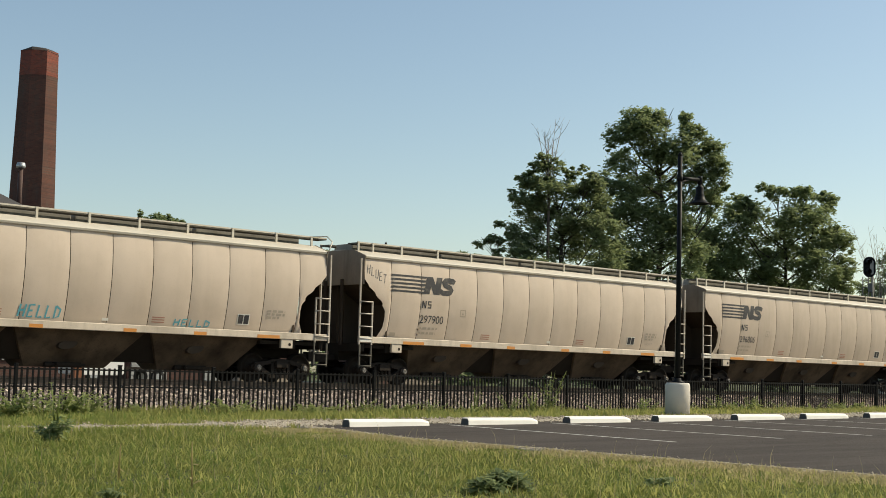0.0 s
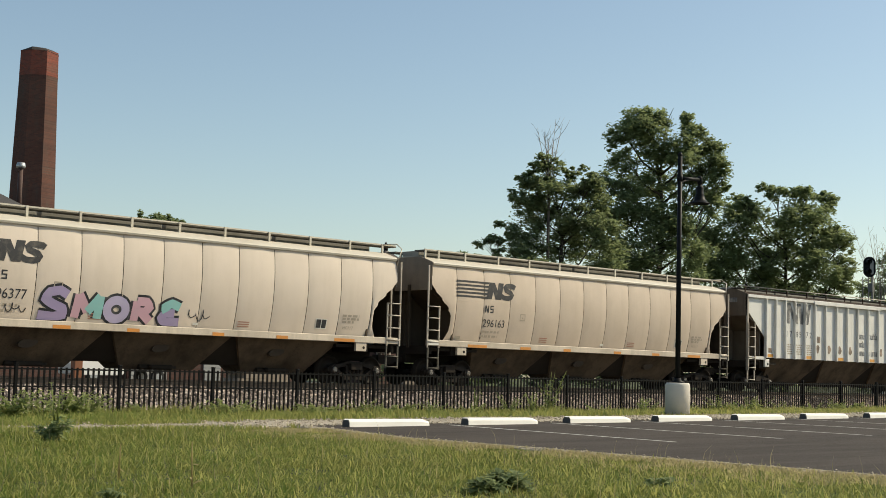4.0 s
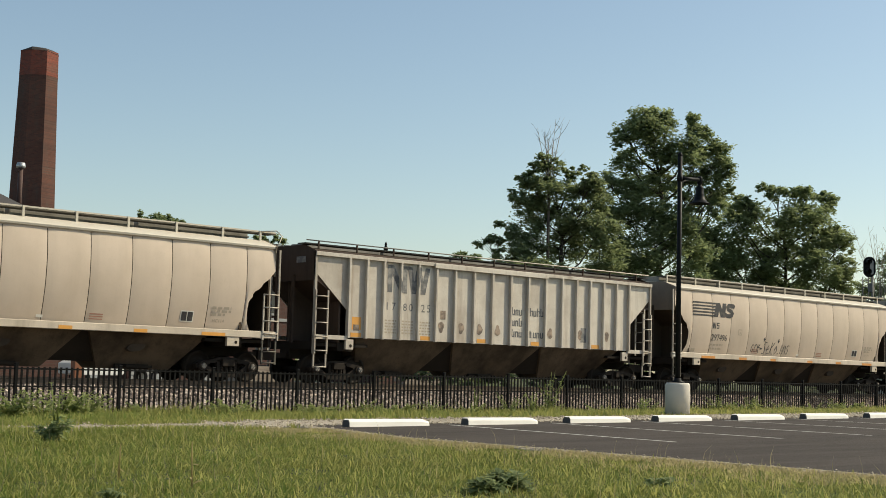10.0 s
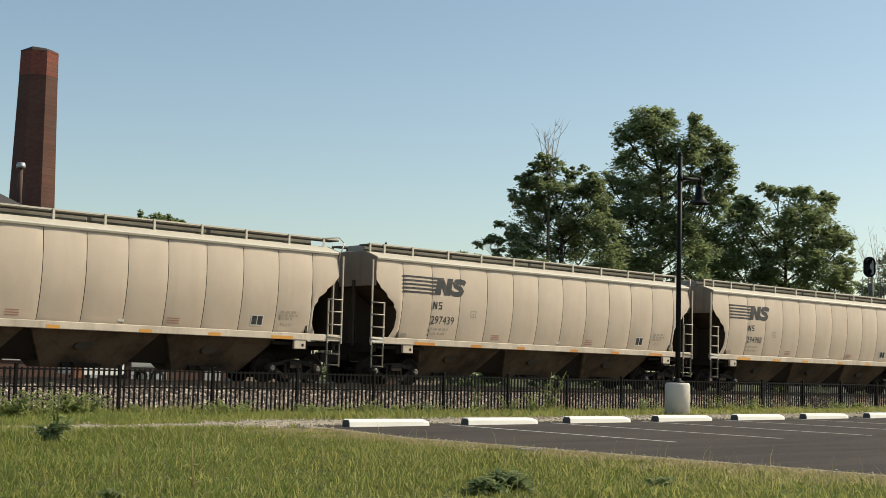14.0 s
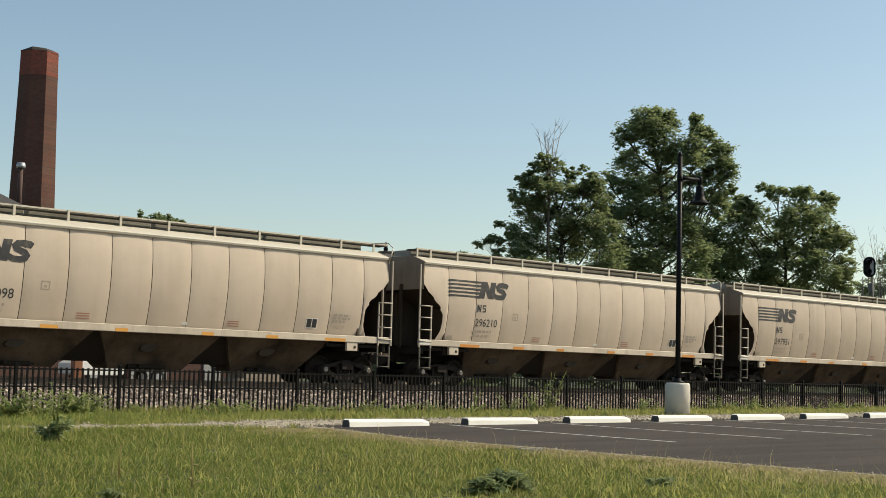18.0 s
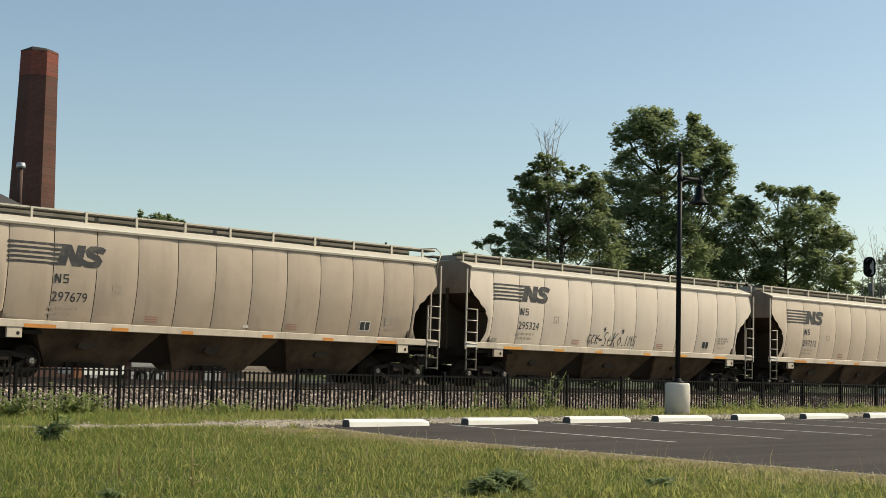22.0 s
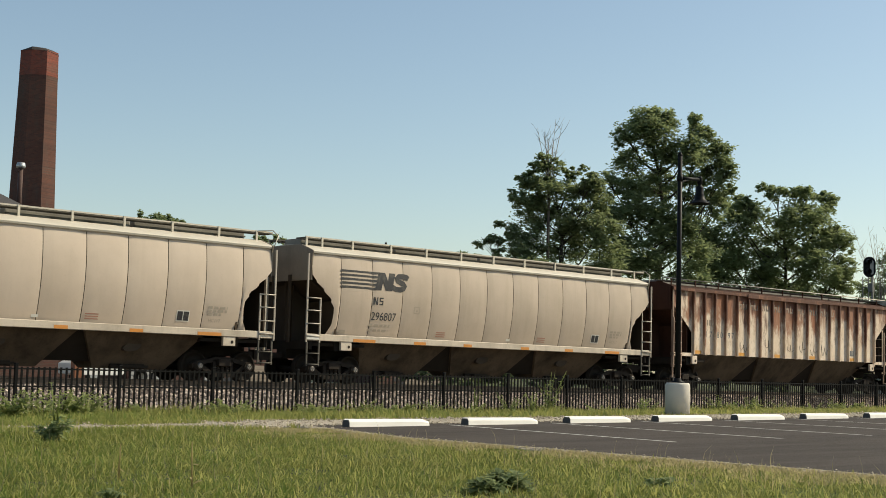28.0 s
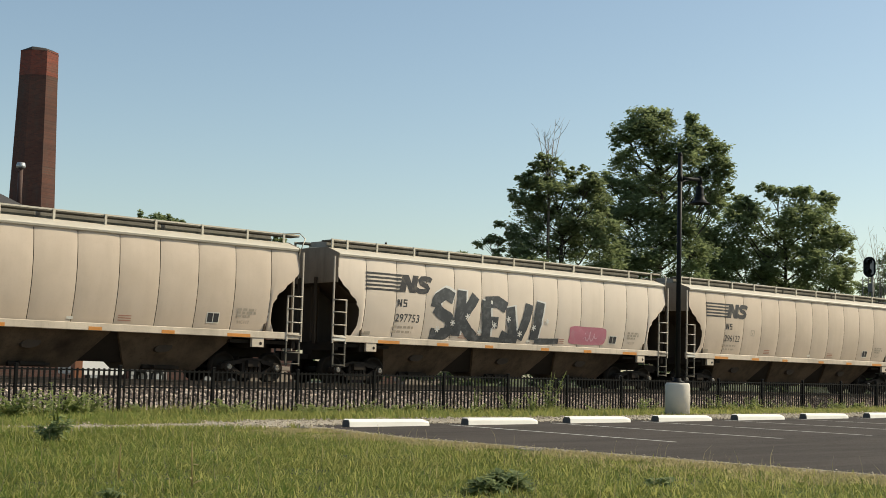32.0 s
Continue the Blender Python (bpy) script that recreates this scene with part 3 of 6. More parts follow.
def curved_hopper_car():
    """The plain cream curved-side covered hopper, with all its parts but its number."""
    car = thing("covered_hopper", "cream curved-side covered hopper railcar, weathered, rolling on the track", "railcar", "cars of the freight train")
    mids = None
    ends = [0.0] + SEAMS + [BODY]
    for i, (a, b) in enumerate(zip(ends, ends[1:])):
        if 0 < i < len(ends) - 2:
            if mids is None:
                mids = mesh_of("side_panel", curved_panel(0, 1.325), m_cream)
            part("side_panel", mids, parent=car, at=pose(a, 0, 0))
        else:
            part("side_panel", curved_panel(a, b, i == 0, i > 0), m_cream, car)
    part("side_sheet", far_side(), m_cream, car)
    part("tank_core", inner_core(), m_seam_shade, car, "brown grimy inner wall, shade put into its colour")
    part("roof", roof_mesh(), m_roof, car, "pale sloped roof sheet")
    # end sheets and posts carry the shade between cars in their colour
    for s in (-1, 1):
        part("end_sheet", end_plate(s), m_end_top_shaded, car)
        end_posts(car, s, m_seam_shade)
        part("coupler", coupler(s), m_truck, car)
        part("end_ladder", end_ladder(s, -s), m_ladder, car)
    brake_gear(car, 1)
    # side sills with their stub ends and jacking pads
    for s in (-1, 1):
        bm = bmesh.new()
        y0, y1 = (s * 1.50, s * 1.625) if s > 0 else (s * 1.625, s * 1.50)
        bm_box(bm, -MID - 0.14, MID + 0.08, y0, y1, 1.36, 1.575)
        bmesh.ops.bevel(bm, geom=bm.edges[:], offset=0.015, segments=1, affect="EDGES")
        sill = part("side_sill", bm, m_sill, car)
        if s < 0:
            for k, (a, b) in enumerate(((1.75, 2.69), (4.39, 4.93), (6.7, 7.1), (9.58, 10.0), (11.93, 12.37), (14.21, 15.05))):
                part("reflector", box(a - MID, b - MID, -1.629, -1.624, 1.37, 1.47), m_orange, sill, "orange reflective strip")
        for x in (1.49, 15.36):
            ys = (-1.60, -1.5) if s < 0 else (1.5, 1.60)
            bm = box(x - MID - 0.22, x - MID + 0.22, ys[0], ys[1], 1.08, 1.37, 0.012)
            pad = part("jacking_pad", bm, m_sill, car)
            if s < 0:
                h = bmesh.new()
                bm_tube(h, [(x - MID + 0.1, -1.606, 1.2), (x - MID + 0.1, -1.595, 1.2)], 0.05, 12)
                part("pad_hole", h, m_under, pad)
        for x0, x1, e in ((-0.17, 0.36, 0), (BODY + 0.10, BODY - 0.45, 1)):
            part("ladder", ladder_mesh(x0 - MID, x1 - MID, s * 1.62, 4.14, 2.74, 1.3, (1.5, 1.9, 2.32, 2.72)), m_ladder, car)
            part("step", ladder_mesh(x0 - MID + (0.05 if e == 0 else -0.05), x1 - MID, s * 1.6, 1.3, 1.3, 0.55, (0.6, 0.95)), m_grating, car)
    underframe(car)
    fill_walls(car, m_seam_shade)
    # added dark sheets that keep the open ends from showing the background
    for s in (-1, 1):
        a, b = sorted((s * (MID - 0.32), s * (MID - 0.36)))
        part("end_shield", box(a, b, -0.15, 1.45, 1.3, 3.38), m_seam_shade, car)
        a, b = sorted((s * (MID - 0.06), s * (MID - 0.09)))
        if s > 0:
            part("end_shield", box(a, b, -1.3, -0.2, 1.5, 3.38), m_seam_shade, car)
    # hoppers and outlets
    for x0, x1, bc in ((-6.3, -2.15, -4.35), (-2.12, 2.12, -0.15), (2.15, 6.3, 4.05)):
        part("hopper", hopper(x0, x1, x0 + 0.85, x1 - 0.9, 1.45, 1.5, 0.42, 0.3), m_hopper_shaded, car, "dirty grey-brown hopper funnel, shade put into its colour")
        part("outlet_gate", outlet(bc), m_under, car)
        # soot smudge, built as a thin dark oval
        part("hand_hole", prism([(bc - 0.12 + 0.3 * math.cos(a), 0.95 + 0.13 * math.sin(a) + 0.05 * math.cos(a)) for a in np.linspace(0, 6.283, 13)[:-1]], -1.06, -0.9, "y"), m_soot, car, "oval sooty smudge on the funnel")
    # running boards on brackets, hatch row
    brackets = mesh_of("bracket", box(-0.035, 0.035, -0.02, 0.02, 0, 0.34), m_roof)
    for s in (-1, 1):
        ys = (-1.02, -0.52) if s < 0 else (0.52, 1.02)
        bm = box(-MID + 0.1, MID + 0.35, ys[0], ys[1], 4.68, 4.73)
        board = part("running_board", bm, m_grating, car, "dark steel grating walkway")
        part("edge_rail", box(-MID + 0.1, MID + 0.35, ys[0] - 0.004 if s < 0 else ys[1], ys[0] if s < 0 else ys[1] + 0.004, 4.715, 4.76), m_roof, board)
        for k in range(12):
            x = (0.16, 0.79, 2.07, 3.74, 5.37, 7.03, 8.65, 10.27, 11.93, 13.55, 15.2, 16.6)[k]
            part("bracket", brackets, parent=board, at=pose(x - MID, s * 1.03, 4.42))
    for s in (-1, 1):
        rl = bmesh.new()
        bm_tube(rl, [(MID - 0.25, s * 1.05, 4.74), (MID + 0.3, s * 1.1, 4.8), (MID + 0.38, s * 1.3, 4.62), (MID + 0.1, s * 1.5, 4.28)], 0.02, 6)
        part("grab_rail", rl, m_roof, car)
    for k in range(4):
        x = -6.1 + k * 4.07
        part("hatch_cover", box(x - 1.98, x + 1.98, -0.45, 0.45, 4.5, 4.74, 0.04), m_hatch, car, "dull grey roof hatch")
    add_truck(car, -MID + 1.33)
    add_truck(car, MID - 1.36)
    # lettering that every car carries
    bm = bmesh.new()
    logo(bm, 1.17 - MID, 3.13, 0.6, 2.95)
    part("emblem", on_side(bm), m_black, car, "dark striped emblem in plain shapes")
    mark = [(2.60, 2.637, 2.66, 2.87), (2.70, 2.742, 2.66, 2.87, -0.098), (2.71, 2.747, 2.66, 2.87), (2.80, 2.93, 2.835, 2.87), (2.80, 2.93, 2.75, 2.785), (2.80, 2.93, 2.66, 2.695),
            (2.80, 2.835, 2.785, 2.835), (2.895, 2.93, 2.695, 2.75)]
    part("reporting_mark", on_side(flat_bars([(2.6 + (r[0] - 2.6) * 1.24 - MID, 2.6 + (r[1] - 2.6) * 1.24 - MID, 2.64 + (r[2] - 2.66) * 1.2, 2.64 + (r[3] - 2.66) * 1.2, 1.24 * r[4] if len(r) > 4 else 0) for r in mark])), m_black, car)
    rows = []
    for z, a, b in ((1.92, 2.5, 3.4), (1.76, 2.5, 3.35), (2.18, 14.62, 15.3), (2.08, 14.62, 15.3), (1.98, 14.62, 15.1)):
        x = a
        while x < b:
            w = 0.1 + 0.1 * random.random()
            rows.append((x - MID, min(x + w, b) - MID, z, z + 0.075, 0))
            x += w + 0.06
    tagged(part("stencil", on_side(flat_bars(rows)), m_small, car), kind="stuff")
    tagged(part("stencil", on_side(flat_bars([(x - MID, x + 0.42 - MID, z, z + 0.03, 0) for x in (5.55, 10.6) for z in (1.68, 1.75, 1.82)])), m_red, car), kind="stuff")
    part("data_panel", on_side(flat_bars([(4.39 - MID, 4.66 - MID, 2.42, 2.45, 0), (4.39 - MID, 4.66 - MID, 2.64, 2.67, 0), (4.39 - MID, 4.42 - MID, 2.42, 2.67, 0), (4.63 - MID, 4.66 - MID, 2.42, 2.67, 0), (4.49 - MID, 4.56 - MID, 2.49, 2.55, 0)])), m_small, car)
    tag = part("inspection_plate", on_side(flat_bars([(13.55 - MID, 14.0 - MID, 1.75, 2.08, 0)]), 0.009), m_white, car)
    part("plate_field", on_side(flat_bars([(13.58 - MID, 13.76 - MID, 1.78, 2.05, 0), (13.79 - MID, 13.97 - MID, 1.78, 2.05, 0)]), 0.012), m_black, tag)
    part("builder_plate", on_side(flat_bars([(1.3 - MID, 1.56 - MID, 1.64, 1.76, 0)])), m_small, car)
    part("white_tag", on_side(flat_bars([(9.0 - MID, 9.2 - MID, 1.66, 1.74, 0)])), m_white, car)
    part("white_tag", flat_bars([(-0.14 - MID, 0.34 - MID, 1.39, 1.55, 0)]), m_white, car, at=pose(0, -1.652, 0))
    return car


# ---- ribbed cars ----
RIBS = [1.40, 2.14, 2.87, 3.62, 4.42, 5.24, 6.12, 7.04, 7.95, 8.88, 9.80, 10.72, 11.62, 12.43, 13.2, 13.98, 14.74, 15.5]


def flat_sheet():
    """The flat side sheet with its cut-off lower corners."""
    a = 1.36
    pts = [(-MID, 4.2), (-MID, 3.62), (-MID + a, 2.42), (-MID + a, 1.52), (MID - a, 1.52), (MID - a, 2.42), (MID, 3.62), (MID, 4.2)]
    return pts


def ribbed_hopper_car(side, rib, end, hop, roofm, label, board=m_grating, rungs=None, end_top=None, chord=True):
    rungs = rungs or side
    end_top = end_top or end
    car = thing("ribbed_hopper", label, "railcar", "cars of the freight train")
    bm = bmesh.new()
    bm_prism(bm, flat_sheet(), -1.53, -1.50, "y")
    bmesh.ops.recalc_face_normals(bm, faces=bm.faces[:])
    part("side_sheet", bm, side, car)
    bm = bmesh.new()
    bm_prism(bm, flat_sheet(), 1.50, 1.53, "y")
    bmesh.ops.recalc_face_normals(bm, faces=bm.faces[:])
    part("side_sheet", bm, side, car)
    ribm = mesh_of("rib", box(-0.042, 0.042, -0.116, 0, 1.5, 4.16, 0.01), rib)
    for x in RIBS:
        part("rib", ribm, parent=car, at=pose(x - MID, -1.53, 0))
        part("rib", ribm, parent=car, at=pose(x - MID, 1.53, 0, 0, 0, 180))
    part("tank_core", inner_core(True), end, car)
    bm = bmesh.new()
    prof = [(-1.56, 4.12), (-1.595, 4.14), (-1.595, 4.25), (-1.5, 4.28), (-0.9, 4.40), (0, 4.45), (0.9, 4.40), (1.5, 4.28), (1.595, 4.25), (1.595, 4.14), (1.56, 4.12)]
    bm_prism(bm, prof, -MID + 0.055, MID - 0.055, "x")
    bmesh.ops.recalc_face_normals(bm, faces=bm.faces[:])
    part("roof", bm, roofm, car)
    for s in (-1, 1):
        part("eave_chord", box(-MID, MID, s * 1.62 - 0.023, s * 1.62 + 0.023, 4.11, 4.235, 0.008), rib, car)
    if chord:
        part("top_chord", box(5.1 - MID, 10.8 - MID, -1.676, -1.648, 4.05, 4.215, 0.008), rib, car)
    # on the grey and tan cars the end colour holds the gap's shade
    for s in (-1, 1):
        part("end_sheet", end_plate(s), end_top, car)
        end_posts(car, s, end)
        part("coupler", coupler(s), m_truck, car)
        part("end_ladder", end_ladder(s, -s), side, car)
        for x in (0.04, BODY - 0.04):
            part("corner_post", box(x - MID - 0.04, x - MID + 0.04, s * 1.56 - 0.04, s * 1.56 + 0.04, 0.95, 4.2), rungs, car)
        for x0, x1 in ((0.03, 0.52), (BODY - 0.03, BODY - 0.52)):
            part("ladder", ladder_mesh(x0 - MID, x1 - MID, s * 1.62, 3.0, 3.0, 0.95, (1.05, 1.5, 1.95, 2.4, 2.8)), rungs, car)
            part("step", ladder_mesh(x0 - MID, x1 - MID, s * 1.58, 0.95, 0.95, 0.5, (0.53,)), rungs if rungs is not side else m_ladder, car)
        for a, b in ((0.0, 1.4), (BODY - 1.4, BODY)):
            part("sill_stub", box(a - MID, b - MID, s * 1.55 - 0.04, s * 1.55 + 0.04, 1.42, 1.56, 0.01), side, car)
        for x in (1.49, 15.3):
            pad = part("jacking_pad", box(x - MID - 0.16, x - MID + 0.16, s * 1.54 - 0.05, s * 1.54 + 0.05, 1.12, 1.45, 0.012), side, car)
            if s < 0:
                hole = bmesh.new()
                bm_tube(hole, [(x - MID + 0.04, -1.597, 1.24), (x - MID + 0.04, -1.58, 1.24)], 0.055, 12)
                part("pad_hole", hole, m_under, pad)
    brake_gear(car, 1)
    underframe(car)
    fill_walls(car, end)
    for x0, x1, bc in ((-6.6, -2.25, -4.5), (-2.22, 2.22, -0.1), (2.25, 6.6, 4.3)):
        part("hopper", hopper(x0, x1, x0 + 0.85, x1 - 0.95, 1.47, 1.53, 0.42, 0.3), hop, car, "dirty brown hopper funnel, shade put into its colour")
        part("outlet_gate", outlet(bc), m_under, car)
    bracket = mesh_of("bracket", box(-0.025, 0.025, -0.02, 0.02, 0, 0.3), roofm)
    for s in (-1, 1):
        ys = (-1.15, -0.7) if s < 0 else (0.7, 1.15)
        bd = part("running_board", box(-MID - 0.1, MID + 0.3, ys[0], ys[1], 4.5, 4.54), board, car)
        rl = bmesh.new()
        bm_tube(rl, [(-MID - 0.1, s * 1.19, 4.62), (MID + 0.3, s * 1.19, 4.62)], 0.022, 6)
        part("edge_rail", rl, m_ladder, bd)
        for k in range(11):
            part("bracket", bracket, parent=bd, at=pose(-MID + 0.4 + k * 1.6, s * 1.18, 4.33))
    for k in range(5):
        x = -6.4 + k * 3.2
        part("hatch_cover", box(x - 1.55, x + 1.55, -0.5, 0.5, 4.40, 4.60, 0.04), m_hatch, car, "dull grey roof hatch")
    add_truck(car, -MID + 1.40)
    add_truck(car, MID - 1.40)
    for x in (1.78, 4.83, 7.5, 10.25, 13.6):
        part("reflector", box(x - MID - 0.22, x - MID + 0.22, -1.536, -1.531, 1.54, 1.68), m_yellow, car, "yellow reflective patch")
    return car


m_grey_paint = paint("grey_paint", (0.70, 0.685, 0.645), (0.36, 0.32, 0.26), 0.3, 0.25)
m_tan_paint = paint("tan_paint", (0.85, 0.725, 0.58), (0.70, 0.43, 0.18), 0.25, 0.8, 0.6, (0.5, 0.36, 0.22))
m_dull_paint = paint("dull_grey_paint", (0.60, 0.545, 0.465), (0.20, 0.135, 0.09), 0.6, 0.5)


def rusty(name, base, rust, deep, cover):
    """Pale paint eaten by rust that starts under the eaves and runs down in streaks."""
    k = Mat(name, base, 0.75)
    k.mix(k.ramp(k.noise(1.1), 0.4, 0.7, 0, 0.45), (0.50, 0.33, 0.19))
    k.mix(k.ramp(k.noise(4.5, (1.0, 1.0, 0.5), 6), 0.55, 0.7, 0, 0.6), (0.36, 0.24, 0.15))
    sep = k.node("ShaderNodeSeparateXYZ")
    k.link(k.coords(), sep.inputs[0])
    up = k.ramp(sep.outputs[2], 1.7, 3.9, -0.15, 0.11)

    def high(scale, stretch, detail, lo, hi, most):
        add = k.node("ShaderNodeMath", operation="ADD")
        k.link(k.noise(scale, stretch, detail, 0.65), add.inputs[0])
        k.link(up, add.inputs[1])
        return k.ramp(add.outputs[0], lo, hi, 0, most)

    k.mix(high(0.8, (1.0, 1.0, 0.45), 5, cover, cover + 0.09, 0.85), rust)
    k.mix(high(2.4, (1.0, 1.0, 0.10), 6, cover + 0.02, cover + 0.16, 0.9), rust)
    k.mix(high(1.7, (1.0, 1.0, 0.3), 6, cover + 0.07, cover + 0.17, 0.85), deep)
    k.mix(k.ramp(k.noise(9.0, (1.0, 1.0, 0.2), 6, 0.7), 0.60, 0.70, 0, 0.7), deep)
    k.bump(k.noise(12.0), 0.2, 0.02)
    return k.m


m_rust_paint = rusty("rusty_paint", (0.76, 0.63, 0.50), (0.26, 0.092, 0.04), (0.11, 0.038, 0.022), 0.505)
m_rust_rib = rusty("rusty_rib_paint", (0.62, 0.50, 0.38), (0.20, 0.075, 0.038), (0.09, 0.034, 0.02), 0.43)
m_rust_dark = paint("rust_brown", (0.07, 0.032, 0.021), (0.025, 0.014, 0.01), 0.6, 0.6, 0.8, gloss=0.1)
m_dark_end = paint("dark_end", (0.075, 0.053, 0.041), (0.025, 0.02, 0.016), 0.5, 0.6, 0.8, gloss=0.1)


def digits_split(text, xs, z, h, w, flat=-1.536, mat=None):
    """Numerals set between the ribs."""
    out = []
    for ch, x in zip(text, xs):
        bm = lettering(ch, h)
        for v in bm.verts:
            v.co.x += x - MID
            v.co.z += z
            v.co.y = flat
        out.append(bm)
    bm = out[0]
    for o in out[1:]:
        me = bpy.data.meshes.new("tmp")
        o.to_mesh(me)
        o.free()
        bm.from_mesh(me)
        bpy.data.meshes.remove(me)
    return bm


def number_on(car, digits):
    bm = lettering(digits, 0.27, 1.07)
    for v in bm.verts:
        v.co.x += 2.56 - MID
        v.co.z += 2.13
        v.co.y = skin_y(v.co.x, v.co.z) - 0.005
    part("road_number", bm, m_black, car)
    code = {"295182": "HC114", "294988": "HC114", "295159": "HC114", "295324": "HC113"}.get(digits, "HC117")
    bm = lettering(code, 0.1, 0.42)
    for v in bm.verts:
        v.co.x += 14.68 - MID
        v.co.z += 1.78
        v.co.y = skin_y(v.co.x, v.co.z) - 0.005
    part("class_code", bm, m_small, car)
    coat = {"297679": m_cream_dirty, "296807": m_cream_dull, "297951": m_cream_dull, "296659": m_cream_dull, "296806": m_cream_dull, "295324": m_cream_clean, "296377": m_cream_clean, "297753": m_cream_clean}.get(digits)
    if coat:
        for sheet in [p for p in car.children if p.name.startswith("side_panel")]:
            sheet.material_slots[0].link = "OBJECT"
            sheet.material_slots[0].material = coat
    if digits in ("295182", "295159", "295324", "294988", "297098"):
        for sill in [p for p in car.children if p.name.startswith("side_sill")]:
            for r in sill.children:
                r.material_slots[0].link = "OBJECT"
                r.material_slots[0].material = m_yellow
                r["label"] = "yellow reflective strip"


# Order of the cars, and where the tenth one's front corner stands at a time.
CARS = [None, "297900", "296806", "296377", "296163", "grey", "tan", "295159", "dull", "297496", "295182", "297439", "294988", "297098",
        "296210", "297951", "297679", "295324", "297212", "296659", "297452", "296807", "rust", "296725", "297753", "296122", None]


# slack running in and out along the train
SLACK = ((0, 14, 17, 18, 19, 20, 21, 22, 24, 32), (0, 0, -0.16, -0.15, 0.13, 0.14, 0.09, 0.07, 0, 0))


def run_of(t):
    return 194.349 - 13.0335 * t - 0.0038064 * t ** 2 - 0.00010173 * t ** 3 + float(np.interp(t, *SLACK))


m_faded = Mat("faded_lettering", (0.12, 0.12, 0.12), 0.7)
m_faded.mix(m_faded.ramp(m_faded.noise(4.0), 0.45, 0.7, 0, 0.7), (0.4, 0.38, 0.34))
m_faded = m_faded.m
m_worn = Mat("worn_lettering", (0.13, 0.10, 0.08), 0.8)
m_worn.mix(m_worn.ramp(m_worn.noise(3.0), 0.4, 0.6, 0, 0.8), (0.42, 0.32, 0.24))
m_worn = m_worn.m
m_print = Mat("grey_print", (0.10, 0.10, 0.105), 0.7)
m_print.mix(m_print.ramp(m_print.noise(7.0), 0.55, 0.7, 0, 0.6), (0.42, 0.40, 0.36))
m_print = m_print.m
SPRAY = {"dark": (0.045, 0.05, 0.055), "blue": (0.10, 0.36, 0.42), "violet": (0.36, 0.29, 0.46), "pink": (0.60, 0.36, 0.42), "teal": (0.27, 0.55, 0.52),
         "rose": (0.46, 0.16, 0.21), "black": (0.02, 0.02, 0.025), "white": (0.7, 0.68, 0.64), "sand": (0.62, 0.5, 0.25), "lilac": (0.48, 0.42, 0.58)}
spray_mats = {}


def spray(name):
    if name not in spray_mats:
        k = Mat("spray_" + name, SPRAY[name], 0.6)
        k.mix(k.ramp(k.noise(4.0), 0.5, 0.75, 0, 0.45), tuple(0.5 * c + 0.2 for c in SPRAY[name]))
        spray_mats[name] = k.m
    return spray_mats[name]


def bend_to_side(bm, lift):
    for v in bm.verts:
        v.co.x -= MID
        v.co.y = skin_y(v.co.x, v.co.z) - lift
    return bm


def blob_shape(cx, cz, rx, rz, sq=2.6, wob=0.08, n=22, seed=0):
    """A rounded, slightly lumpy closed outline."""
    out = []
    for k in range(n):
        a = 2 * math.pi * k / n
        c, s_ = math.cos(a), math.sin(a)
        r = (abs(c) ** sq + abs(s_) ** sq) ** (-1 / sq) * (1 + wob * math.sin(3 * a + seed) + wob * 0.6 * math.sin(5 * a + 2 * seed))
        out.append((cx + rx * r * c, max(1.59, cz + rz * r * s_)))
    return out


def filled(outline):
    bm = bmesh.new()
    c = bm.verts.new((sum(p[0] for p in outline) / len(outline), 0, sum(p[1] for p in outline) / len(outline)))
    vs = [bm.verts.new((p[0], 0, p[1])) for p in outline]
    for i in range(len(vs)):
        bm.faces.new((c, vs[i], vs[(i + 1) % len(vs)]))
    return bm


def squiggle(x0, x1, z0, z1, n, seed):
    """A scrawl of joined loops between two heights."""
    pts = []
    for k in range(n * 8):
        u = k / (n * 8 - 1)
        a = u * n * 2 * math.pi
        pts.append((x0 + (x1 - x0) * u + 0.05 * math.cos(a), (z0 + z1) / 2 + (z1 - z0) / 2 * math.sin(a) * (0.6 + 0.4 * math.sin(u * 9 + seed))))
    return pts


def scrawl(car, strokes, color, width, name="graffiti_tag"):
    bm = bmesh.new()
    for s_ in strokes:
        ribbon(bm, s_, width)
    tagged(part(name, bend_to_side(bm, 0.006), spray(color), car, "hand-sprayed " + color + " scrawl"), kind="stuff")


